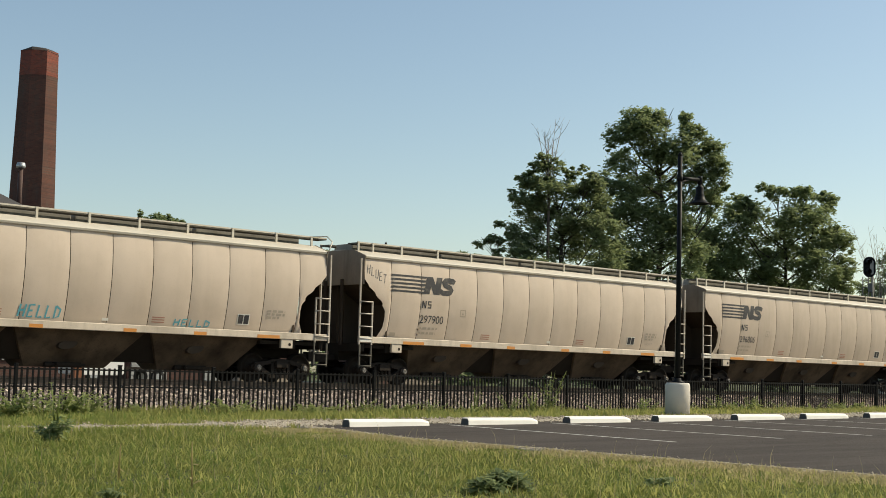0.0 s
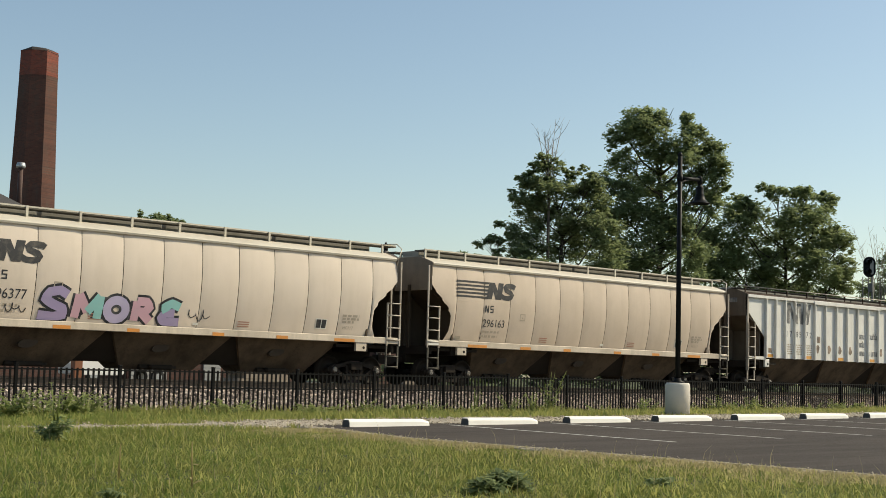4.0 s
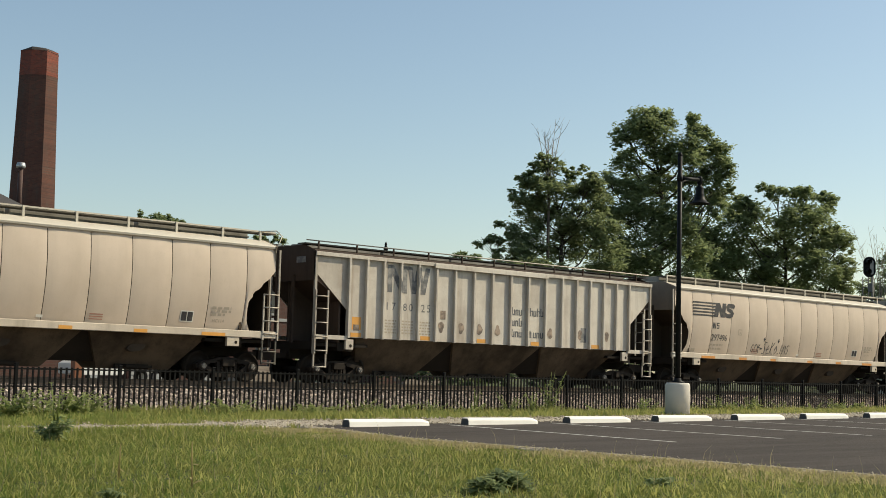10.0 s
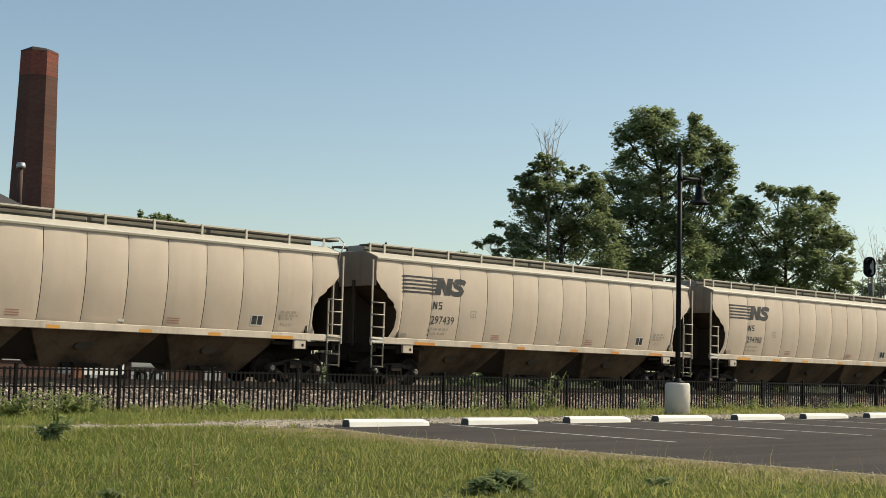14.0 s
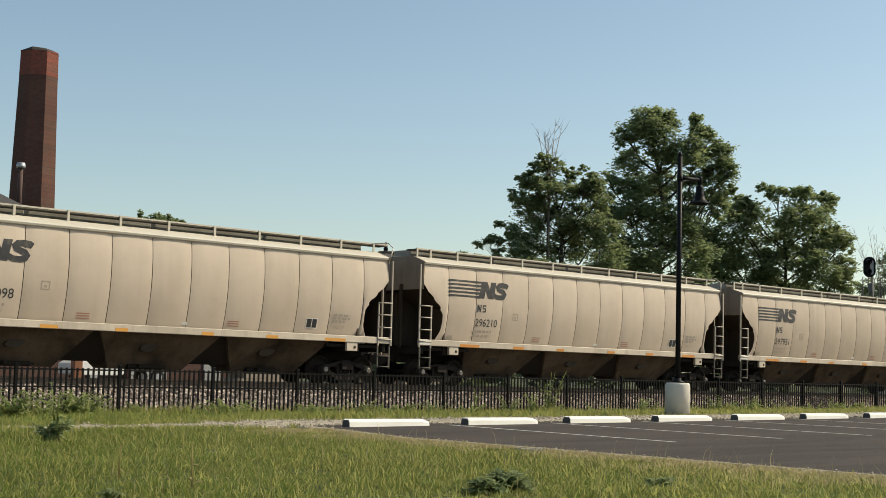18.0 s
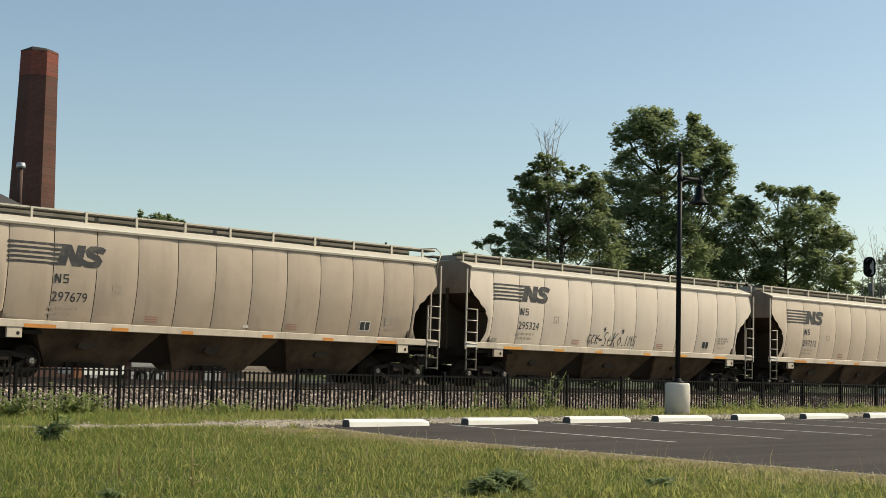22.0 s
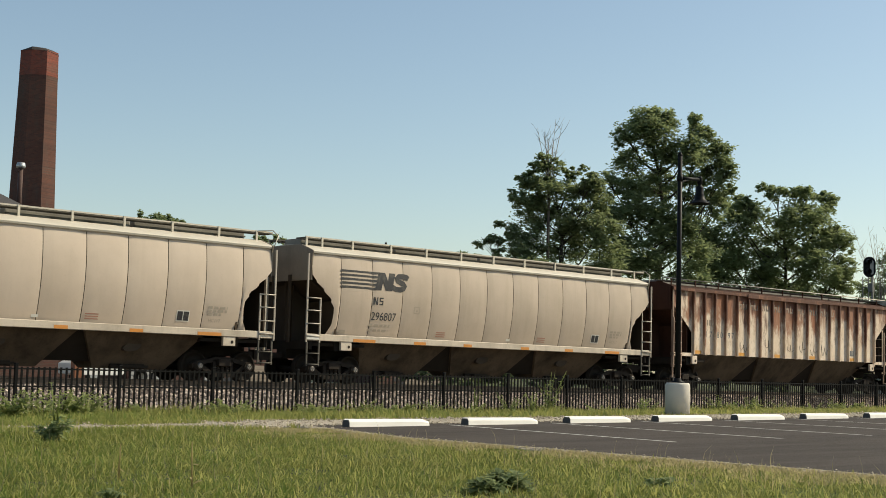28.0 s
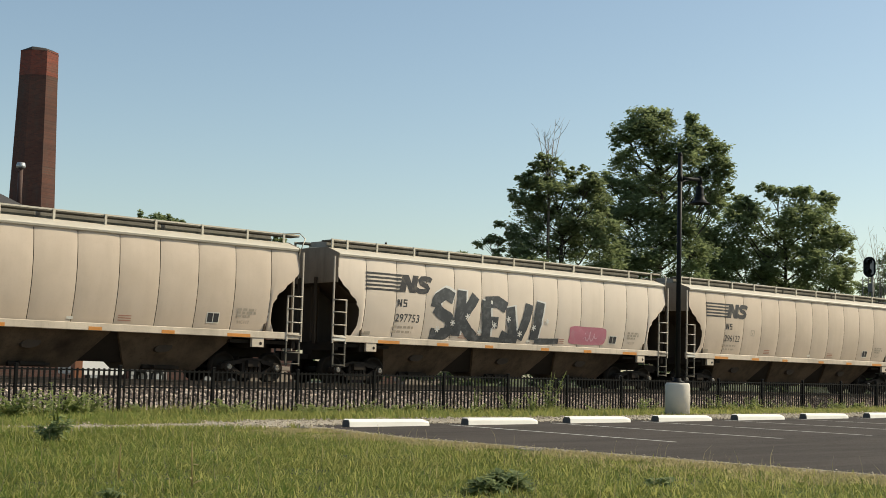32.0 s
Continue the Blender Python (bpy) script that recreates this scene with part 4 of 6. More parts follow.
STROKES = {"G": [[(0.9, 0.85), (0.5, 1.0), (0.1, 0.6), (0.2, 0.1), (0.6, 0.0), (0.9, 0.3), (0.55, 0.4)]], "C": [[(0.9, 0.9), (0.45, 1.0), (0.1, 0.5), (0.35, 0.0), (0.9, 0.15)]],
           "K": [[(0.15, 1.0), (0.05, 0.0)], [(0.9, 1.0), (0.1, 0.45), (0.85, -0.05)]], "S": [[(0.95, 0.95), (0.4, 1.0), (0.15, 0.7), (0.75, 0.4), (0.6, 0.0), (0.0, 0.05)]],
           "e": [[(0.1, 0.35), (0.75, 0.45), (0.5, 0.75), (0.1, 0.4), (0.3, 0.0), (0.9, 0.1)]], "o": [[(0.5, 0.7), (0.1, 0.4), (0.4, 0.0), (0.85, 0.3), (0.5, 0.7)]],
           "M": [[(0.0, 0.0), (0.25, 1.0), (0.5, 0.35), (0.8, 1.0), (0.95, 0.0)]], "I": [[(0.5, 1.0), (0.4, 0.0)]], "*": [[(0.1, 0.5), (0.9, 0.6)], [(0.35, 0.1), (0.65, 1.0)], [(0.7, 0.15), (0.25, 0.9)]],
           "-": [[(0.0, 0.4), (0.9, 0.45)]], "H": [[(0.1, 1.0), (0.0, 0.0)], [(0.05, 0.5), (0.8, 0.55)], [(0.8, 1.0), (0.7, 0.0)]], "E": [[(0.8, 1.0), (0.1, 0.95), (0.05, 0.0), (0.75, 0.05)], [(0.08, 0.5), (0.6, 0.52)]],
           "L": [[(0.15, 1.0), (0.1, 0.0), (0.8, 0.05)]], "U": [[(0.1, 1.0), (0.15, 0.1), (0.6, 0.0), (0.85, 0.3), (0.85, 1.0)]], "T": [[(0.0, 1.0), (0.95, 0.95)], [(0.5, 0.97), (0.45, 0.0)]], "D": [[(0.1, 1.0), (0.1, 0.0), (0.7, 0.15), (0.8, 0.7), (0.1, 1.0)]]}


def handwriting(text, x, z, w, h, slant=0.12, drop=0.0):
    """Strokes of a hand-drawn line of letters."""
    out = []
    for k, ch in enumerate(text):
        for st in STROKES.get(ch, []):
            out.append([(x + (k + u * 0.86) * w + slant * v * h, z + v * h - drop * k) for u, v in st])
    return out


def hand_tag(car, k):
    scrawl(car, handwriting("GCK-", 5.45 + k, 1.74, 0.22, 0.34) + handwriting("SeKo", 6.3 + k, 1.68, 0.29, 0.52, 0.2) + handwriting("IMS", 7.62 + k, 1.72, 0.24, 0.38)
           + handwriting("*", 6.28 + k, 2.2, 0.22, 0.2) + handwriting("*", 7.36 + k, 2.16, 0.22, 0.2) + [[(6.0 + k, 1.95), (6.3 + k, 1.9)], [(7.5 + k, 1.7), (7.56 + k, 1.76)]], "black", 0.038)


def bubble_piece(car):
    """Fat sprayed letters in soft colours with a dark outline."""
    loop = [(6.4 + 0.3 * math.cos(q), 1.99 + 0.27 * math.sin(q)) for q in np.linspace(1.2, 7.6, 15)]
    letters = [("violet", [[(4.85, 2.32), (4.62, 2.44), (4.3, 2.38), (4.17, 2.18), (4.42, 2.05), (4.74, 1.94), (4.78, 1.76), (4.45, 1.70), (4.02, 1.73)]]),
               ("pink", [[(5.12, 1.70), (5.2, 2.36)], [(5.2, 2.36), (5.5, 1.88)]]),
               ("teal", [[(5.5, 1.88), (5.86, 2.34)], [(5.86, 2.34), (5.82, 1.70)]]),
               ("lilac", [loop]),
               ("pink", [[(7.0, 1.70), (7.04, 2.26)], [(7.04, 2.26), (7.36, 2.26), (7.48, 2.1), (7.32, 1.97), (7.06, 1.96)], [(7.2, 1.96), (7.52, 1.70)]]),
               ("violet", [[(8.32, 1.97), (8.02, 1.97), (7.88, 1.82), (8.02, 1.70), (8.5, 1.72)]]),
               ("teal", [[(8.48, 2.16), (8.2, 2.26), (7.96, 2.14), (8.04, 2.0)]])]
    for wide, name, lift in ((0.40, "graffiti_outline", 0.004), (0.255, "graffiti_fill", 0.0085)):
        for k, (color, strokes) in enumerate(letters):
            bm = bmesh.new()
            for st in strokes:
                pts = []
                for p, q in zip(st, st[1:]):
                    pts += [(p[0] + (q[0] - p[0]) * u / 4, p[1] + (q[1] - p[1]) * u / 4) for u in range(4)]
                pts.append(st[-1])
                ribbon(bm, pts, wide)
            for v in bm.verts:
                v.co.z = max(1.585 if lift < 0.005 else 1.6, v.co.z)
            part(name, bend_to_side(bm, lift + 0.0006 * k), spray("black" if lift < 0.005 else color), car)


def smear_piece(car):
    """Broad dark uneven bars with pale scuffs, as if rolled on."""
    bars = [((5.15, 3.05), (4.75, 3.2), (4.38, 3.0), (4.3, 2.7)), ((4.3, 2.7), (4.6, 2.5), (5.0, 2.35), (5.1, 2.05)), ((5.1, 2.05), (4.95, 1.85), (4.6, 1.75), (4.2, 1.78)), ((5.55, 3.35), (5.5, 2.6), (5.4, 1.75)),
            ((5.6, 2.35), (6.0, 2.9), (6.2, 3.2)), ((5.55, 2.3), (6.0, 1.9), (6.3, 1.7)), ((6.75, 3.05), (6.8, 2.4), (6.9, 1.75)), ((6.7, 3.0), (7.3, 3.05), (7.75, 2.85)), ((6.95, 2.3), (7.4, 2.3)),
            ((7.95, 2.9), (8.1, 2.35), (8.25, 1.85)), ((7.6, 1.85), (8.0, 1.7), (8.5, 1.7)), ((8.95, 3.05), (8.8, 2.4), (8.55, 1.75)), ((9.55, 3.15), (9.45, 2.5), (9.35, 1.75)), ((6.1, 1.72), (7.2, 1.68), (8.3, 1.66)), ((9.4, 1.72), (10.2, 1.74), (10.7, 1.76))]
    for k, b in enumerate(bars):
        pts = []
        for p, q in zip(b, b[1:]):
            for i in range(5):
                u = i / 5
                pts.append((p[0] + (q[0] - p[0]) * u + random.uniform(-0.02, 0.02), p[1] + (q[1] - p[1]) * u))
        pts.append(b[-1])
        w = 0.42 if k not in (13, 14) else 0.2
        for lift, ww, c, off in ((0.006, w * 1.15, "white", 0.05), (0.0085, w, "dark", 0.0)):
            if c == "white" and k % 3:
                continue
            bm = bmesh.new()
            ribbon(bm, [(x + off, max(1.62, z + off)) for x, z in pts], ww)
            for v in bm.verts:
                v.co.z = max(1.6, v.co.z)
            part("graffiti_stroke", bend_to_side(bm, lift + 0.0004 * k), spray(c), car)
    bm = bmesh.new()
    for k in range(9):
        x, z = 4.5 + k * 0.68, 1.95 + 0.25 * (k % 3)
        for a in range(3):
            c, s_ = math.cos(a * 1.047 + k), math.sin(a * 1.047 + k)
            ribbon(bm, [(x - 0.12 * c, z - 0.12 * s_), (x + 0.12 * c, z + 0.12 * s_)], 0.04)
    tagged(part("graffiti_stars", bend_to_side(bm, 0.018), spray("white"), car), kind="stuff")
    part("graffiti_patch", bend_to_side(filled(blob_shape(12.3, 2.02, 1.05, 0.34, 9, 0.02, 34, 1)), 0.006), spray("rose"), car, "rose-red sprayed patch")
    scrawl(car, [squiggle(11.6, 13.1, 1.8, 2.2, 6, 3)], "pink", 0.045)


def wall_bars(car, rects, mat, name="lettering_bar", y=-1.5365):
    for k, r in enumerate(rects):
        part(name, flat_bars([(r[0] - MID, r[1] - MID, r[2], r[3], r[4] if len(r) > 4 else 0)]), mat, car, at=pose(0, y - 0.0008 * k, 0))


def over_ribs(car, make, name, mat, label=""):
    """Painted work on the flat sheet, carried on across the faces of the ribs it crosses."""
    sheet = make()
    xs = [v.co.x for v in sheet.verts]
    lo, hi = min(xs), max(xs)
    part(name, sheet, mat, car, label, at=pose(0, -1.5365, 0))
    for x in RIBS:
        a, b = x - MID - 0.04, x - MID + 0.04
        if hi < a or lo > b:
            continue
        bm = make()
        for edge, n in ((a, (-1, 0, 0)), (b, (1, 0, 0))):
            bmesh.ops.bisect_plane(bm, geom=bm.verts[:] + bm.edges[:] + bm.faces[:], plane_co=(edge, 0, 0), plane_no=n, clear_outer=True)
        if bm.faces:
            part(name, bm, mat, car, at=pose(0, -1.6485, 0))
        else:
            bm.free()


def faint_rows(car, x0, x1, z0, rows):
    """Small faint stencilled lines that cannot be read."""
    rects = []
    for r in range(rows):
        x = x0
        while x < x1:
            w = random.uniform(0.05, 0.14)
            rects.append((x - MID, min(x + w, x1) - MID, z0 + r * 0.1, z0 + r * 0.1 + 0.055, 0))
            x += w + 0.04
    tagged(part("stencil", flat_bars(rects), m_small, car, at=pose(0, -1.537, 0)), kind="stuff")


def block_word(car, x, z, kinds, pitch, h, mat, y=-1.5375):
    """A word's place as hollow blocks, one for each letter: tall (A), low (x) or narrow (t)."""
    rects = []
    for k, c in enumerate(kinds):
        a, w = x + k * pitch, pitch * (0.5 if c == "t" else 0.8)
        top = h * (0.7 if c == "x" else 0.9 if c == "t" else 1.0)
        t = pitch * 0.24
        low = min(top, h * 0.7)
        bar = (z, z + t * 0.8) if (k + len(kinds)) % 2 else (low + z - t * 0.8, low + z)
        rects += [(a, a + t, z, z + top), (a + w - t, a + w, z, z + low), (a + t, a + w - t, *bar)]
    part("lettering_bar", flat_bars([(r[0] - MID, r[1] - MID, r[2], r[3], 0) for r in rects]), mat, car, at=pose(0, y, 0))


def slab_marks(car, x0, x1, z0, z1, mat):
    """Large faded slabs, upright and slanting, on the sheets between the ribs."""
    b = (x1 - x0) * 0.105
    rects = [(x0, x0 + b, z0, z1, 0), (x0 + b * 2.75, x0 + b * 3.9, z0, z1, -b * 2.6), (x0 + b * 3.3, x0 + b * 4.3, z0, z1, 0),
             (x0 + b * 5.3, x0 + b * 6.3, z0, z1, -b * 0.9), (x0 + b * 5.4, x0 + b * 6.3, z0, z1, b * 1.0), (x0 + b * 7.3, x0 + b * 8.3, z0, z1, -b * 0.9), (x0 + b * 7.4, x0 + b * 8.4, z0, z1, b * 1.0)]

    def make():
        bm = flat_bars([(r[0] - MID, r[1] - MID, *r[2:]) for r in rects])
        bm.faces.ensure_lookup_table()
        for k, face in enumerate(bm.faces):
            for v in face.verts:
                v.co.y = -0.0004 * k
        return bm

    over_ribs(car, make, "lettering_bar", mat)


def ribbed_lettering(car, kind):
    if kind in ("grey", "dull"):
        slab_marks(car, 3.08, 5.0, 3.1, 4.02, m_faded)
        txt = "178572" if kind == "grey" else "178025"
        part("road_number", digits_split(txt, (3.07, 3.30, 3.80, 4.06, 4.61, 4.88), 2.5, 0.26, 0.2), m_faded, car)
        for x, z, kinds in ((9.02, 2.62, "Axx"), (9.96, 2.62, "AxAA"), (9.02, 2.22, "xxA"), (9.02, 1.82, "Axx"), (9.96, 1.82, "txxx")):
            block_word(car, x, z, kinds, 0.185, 0.3, m_print)
        for x in (3.0, 3.75, 4.55):
            faint_rows(car, x, x + 0.5, 1.72, 5)
        for k, x in enumerate((5.55, 6.5, 7.4, 8.3, 11.05, 12.7, 14.25)):
            part("gasket_stain", filled([(x + 0.13 * math.cos(a) * (1 + 0.3 * math.sin(3 * a + k)) - MID, 2.02 + 0.2 * math.sin(a)) for a in np.linspace(0, 6.28, 14)[:-1]]), m_worn, car, at=pose(0, -1.537, 0))
        wall_bars(car, [(12.75, 13.05, 1.75, 2.3)], m_faded, "data_panel")
        wall_bars(car, [(5.5, 5.75, 2.3, 2.6)], m_worn, "data_panel")
        if kind == "dull":
            part("paint_patch", flat_bars([(1.6 - MID, 1.98 - MID, 1.78, 2.2, 0)]), m_yellow, car, "orange-yellow painted patch", at=pose(0, -1.534, 0))
        part("data_plate", flat_bars([(1.66 - MID, 1.9 - MID, 1.75, 1.95, 0)]), m_worn, car, at=pose(0, -1.537, 0))
        part("end_mark", prism([(-1.05, 3.9), (-0.55, 3.9), (-0.55, 4.1), (-1.05, 4.1)], -MID - 0.006, -MID - 0.002, "x"), m_faded, car)
    elif kind == "tan":
        def make():
            bm = bmesh.new()
            logo(bm, 1.5 - MID, 3.27, 0.68, 2.5)
            return bm

        over_ribs(car, make, "emblem", m_print, "faded striped emblem in plain shapes")
        wall_bars(car, [(2.3, 2.36, 2.72, 2.98), (2.42, 2.48, 2.72, 2.98), (2.56, 2.72, 2.72, 2.77), (2.56, 2.72, 2.83, 2.87), (2.56, 2.72, 2.93, 2.98)], m_faded)
        part("road_number", digits_split("257505", (2.31, 2.57, 3.06, 3.32, 3.84, 4.10), 2.13, 0.26, 0.2), m_faded, car)
        for x, w, z, n in ((2.28, 0.42, 1.72, 3), (3.05, 0.42, 1.72, 3), (9.2, 0.5, 1.66, 5), (10.1, 0.5, 1.66, 9), (15.1, 0.3, 1.7, 3)):
            faint_rows(car, x, x + w, z, n)
    else:
        for x in RIBS[4:13]:
            block_word(car, x + 0.16, 3.55, "AA" if x < 11 else "A", 0.33, 0.32, m_worn)
        wall_bars(car, [(2.25, 2.31, 2.75, 2.98), (2.38, 2.44, 2.75, 2.98), (2.5, 2.56, 2.75, 2.98, 0.03), (2.62, 2.68, 2.75, 2.98, -0.03)], m_worn)
        part("road_number", digits_split("178097", (2.31, 2.55, 3.06, 3.31, 3.84, 4.10), 2.25, 0.25, 0.2), m_faded, car)
        for k, x in enumerate((4.65, 6.5, 8.2, 9.15, 10.05, 10.95)):
            bm = bmesh.new()
            ribbon(bm, squiggle(x, x + 0.5, 1.7, 2.15 + 0.2 * (k % 2), 2, k), 0.035)
            for v in bm.verts:
                v.co.x -= MID
            part("chalk_scrawl", bm, m_worn, car, at=pose(0, -1.538, 0))
        wall_bars(car, [(13.35, 13.75, 1.78, 2.03)], m_faded, "data_panel")


def build_train():
    master = curved_hopper_car()
    cars = []
    used = False
    for i, c in enumerate(CARS):
        if c == "grey":
            car = ribbed_hopper_car(m_grey_paint, m_grey_paint, m_end_shaded, m_hopper_shaded, m_dark_end, "pale grey ribbed covered hopper railcar with faded lettering", rungs=m_ladder)
        elif c == "tan":
            car = ribbed_hopper_car(m_tan_paint, m_roof, m_end_shaded, m_hopper_pale, m_dark_end, "tan ribbed covered hopper railcar with rust stains", rungs=m_ladder, end_top=m_end_top_shaded, chord=False)
        elif c == "dull":
            car = ribbed_hopper_car(m_dull_paint, m_dull_paint, m_dark_end, m_hopper_shaded, m_dark_end, "dull grey ribbed covered hopper railcar, grimy", rungs=m_ladder)
        elif c == "rust":
            car = ribbed_hopper_car(m_rust_paint, m_rust_rib, m_rust_dark, m_hopper_shaded, m_rust_dark, "heavily rusted cream ribbed covered hopper railcar", rungs=m_ladder_rust)
        else:
            car = copy_thing(master, pose(0, 0, 0)) if used else master
            used = True
        cars.append(car)
    for i, (car, c) in enumerate(zip(cars, CARS)):
        if c and c.isdigit():
            number_on(car, c)
        elif c:
            ribbed_lettering(car, c)
        if c == "296377":
            bubble_piece(car)
            scrawl(car, [squiggle(3.0, 3.6, 1.75, 2.05, 3, 5), squiggle(8.75, 9.5, 1.75, 2.15, 3, 8)], "black", 0.03)
        elif c == "297753":
            smear_piece(car)
        elif c in ("297496", "295324"):
            hand_tag(car, 0.0 if c == "297496" else 0.95)
        elif c == "297900":
            scrawl(car, handwriting("HLUET", 0.12, 3.66, 0.17, 0.3, 0.1, 0.07), "dark", 0.026)
        elif i == 0:
            scrawl(car, handwriting("HELLD", 6.45, 1.66, 0.26, 0.34, 0.1), "blue", 0.055)
            scrawl(car, handwriting("HELLD", 11.35, 1.62, 0.26, 0.2, 0.1), "blue", 0.045)
    return cars

# ---- place ----
def ground_z(x, y):
    """Height of the open ground: lot level near the camera, a dip at the fence, the ballast bank and the yard beyond."""
    lot = -0.56 + 0.0085 * (min(max(x, -20), 60) - 15)
    if y < -14:
        return lot
    if y < -8:
        k = (y + 14) / 6
        return lot * (1 - k) + (-0.80 + 0.0045 * min(max(x, -20), 80)) * k
    return -0.8 + 0.0045 * min(max(x, -20), 80)


def ground_sheet():
    xs = [-2500, -600, -200, -80] + list(np.arange(-40, 100, 4)) + [120, 180, 300, 700, 2500]
    ys = [-2500, -500, -120, -60] + list(np.arange(-40, 0, 2)) + [0, 40, 100, 200, 600, 2500]
    bm = bmesh.new()
    g = [[bm.verts.new((x, y, ground_z(x, y) - 0.02)) for x in xs] for y in ys]
    for r0, r1 in zip(g, g[1:]):
        for i in range(len(xs) - 1):
            bm.faces.new((r0[i], r0[i + 1], r1[i + 1], r1[i])).smooth = True
    ob = new("ground", mesh_of("ground", bm, m_ground))
    tagged(ob, "grassy soil sheet reaching to the horizon", "ground", kind="structure")


def strip(name, x0, x1, prof, mat, label, category, nx=2, wob=0.0):
    """A long bed: a cross profile of y and z over the ground, drawn along x."""
    bm = bmesh.new()
    rows = []
    for x in np.linspace(x0, x1, nx):
        rows.append([bm.verts.new((x, y + (wob * noise.noise((x * 0.5, y, 0)) if wob else 0), z)) for y, z in prof(x)])
    for r0, r1 in zip(rows, rows[1:]):
        for i in range(len(r0) - 1):
            bm.faces.new((r0[i], r1[i], r1[i + 1], r0[i + 1]))
    bmesh.ops.recalc_face_normals(bm, faces=bm.faces[:])
    ob = new(name, mesh_of(name, bm, mat))
    return tagged(ob, label, category, kind="structure")


def lot_z(x):
    return -0.56 + 0.0085 * (min(max(x, -20), 60) - 15)


def fence_top(x):
    return 0.24 + 0.0047 * x


def build_ground():
    ground_sheet()
    strip("ballast_bed", -140, 420, lambda x: [(-7.7, ground_z(x, -8) - 0.05), (-7.2, ground_z(x, -8) + 0.03), (-4.0, -0.55), (-1.2, -0.36), (-0.1, -0.2), (3.4, -0.2), (4.4, -0.4), (9.0, -0.55), (10, -0.9)],
          m_ballast, "grey-pink crushed stone railway bed", "railway bed", 60)
    strip("yard", -200, 420, lambda x: [(9.2, -0.62), (9.6, -0.56), (60, -0.5), (60.2, -0.7)], m_yard, "pale gravel yard beyond the track", "yard", 30)
    # rails and ties
    rail_prof = [(-0.075, -0.17), (-0.075, -0.155), (-0.012, -0.135), (-0.012, -0.05), (-0.037, -0.035), (-0.037, 0.0), (0.037, 0.0), (0.037, -0.035), (0.012, -0.05), (0.012, -0.135), (0.075, -0.155), (0.075, -0.17)]
    for y in (HALF - 0.7525, HALF + 0.7525):
        bm = bmesh.new()
        bm_prism(bm, [(y + a, b) for a, b in rail_prof], -140, 420, "x")
        bmesh.ops.recalc_face_normals(bm, faces=bm.faces[:])
        tagged(new("rail", mesh_of("rail", bm, m_rail)), "rusty steel rail with a worn head", "rail", "rails", "structure")
    # lot
    bm = bmesh.new()
    xs = np.linspace(13.4, 90, 40)
    rows = [[bm.verts.new((x + (0.12 * noise.noise((y * 0.9, 3.1, 0)) + 0.9 * min(max((y + 20) / 3.8, 0), 1) if i == 0 else 0), y + (0.1 * noise.noise((x * 0.7, 0, 0)) if abs(y + 16.2) < 0.01 else 0), lot_z(x) + 0.012)) for y in np.linspace(-60, -16.2, 60)] for i, x in enumerate(xs)]
    for r0, r1 in zip(rows, rows[1:]):
        for i in range(59):
            bm.faces.new((r0[i], r1[i], r1[i + 1], r0[i + 1]))
    for edge in (rows[0], [r[-1] for r in rows]):
        low = [bm.verts.new(v.co - Vector((0.02 if edge is rows[0] else 0, 0, 0.08))) for v in edge]
        for i in range(len(edge) - 1):
            bm.faces.new((edge[i], edge[i + 1], low[i + 1], low[i]))
    bmesh.ops.recalc_face_normals(bm, faces=bm.faces[:])
    tagged(new("parking_lot", mesh_of("parking_lot", bm, m_asphalt)), "dark asphalt parking lot with faint wear", "parking lot", kind="structure")
    strip("gravel_strip", -14, 90, lambda x: [(-16.9 if x < 13 else -16.15, lot_z(x) - 0.03), (-16.6 if x < 13 else -16.0, lot_z(x) + 0.02), (-14.9 if x < 12 else -14.3, lot_z(x) + 0.01), (-14.7 if x < 12 else -14.1, lot_z(x) - 0.05)],
          m_gravel, "narrow grey gravel strip beside the lot", "gravel", 90, 0.5)
    bm = bmesh.new()
    prev = None
    for y in np.linspace(-36, -16.3, 80):
        x = 13.42 + 0.9 * min(max((y + 20) / 3.8, 0), 1)
        cur = [bm.verts.new((x + o + 0.06 * noise.noise((y * 2.1, o * 9, 5)), y, lot_z(x) + h)) for o, h in ((-0.16, -0.03), (-0.12, 0.004), (0.10, 0.017))]
        if prev:
            bm.faces.new((prev[0], prev[1], cur[1], cur[0]))
            bm.faces.new((prev[1], prev[2], cur[2], cur[1]))
        prev = cur
    bmesh.ops.recalc_face_normals(bm, faces=bm.faces[:])
    tagged(new("lot_shoulder", mesh_of("lot_shoulder", bm, m_gravel)), "thin crumbling gravel edge of the asphalt", "gravel edge", kind="structure")
    # stall lines
    for i in range(12):
        x = 17.15 + 2.75 * i
        bm = bmesh.new()
        za, zb = lot_z(x) + 0.018, lot_z(x - 0.6) + 0.018
        vs = [bm.verts.new(p) for p in ((x - 0.05, -16.9, za), (x + 0.05, -16.9, za), (x - 0.45, -22.5, zb), (x - 0.55, -22.5, zb))]
        bm.faces.new(vs[::-1])
        bmesh.ops.recalc_face_normals(bm, faces=bm.faces[:])
        tagged(new("stall_line", mesh_of("stall_line", bm, m_line)), "worn white painted stall line", "line", "stall lines", "structure")


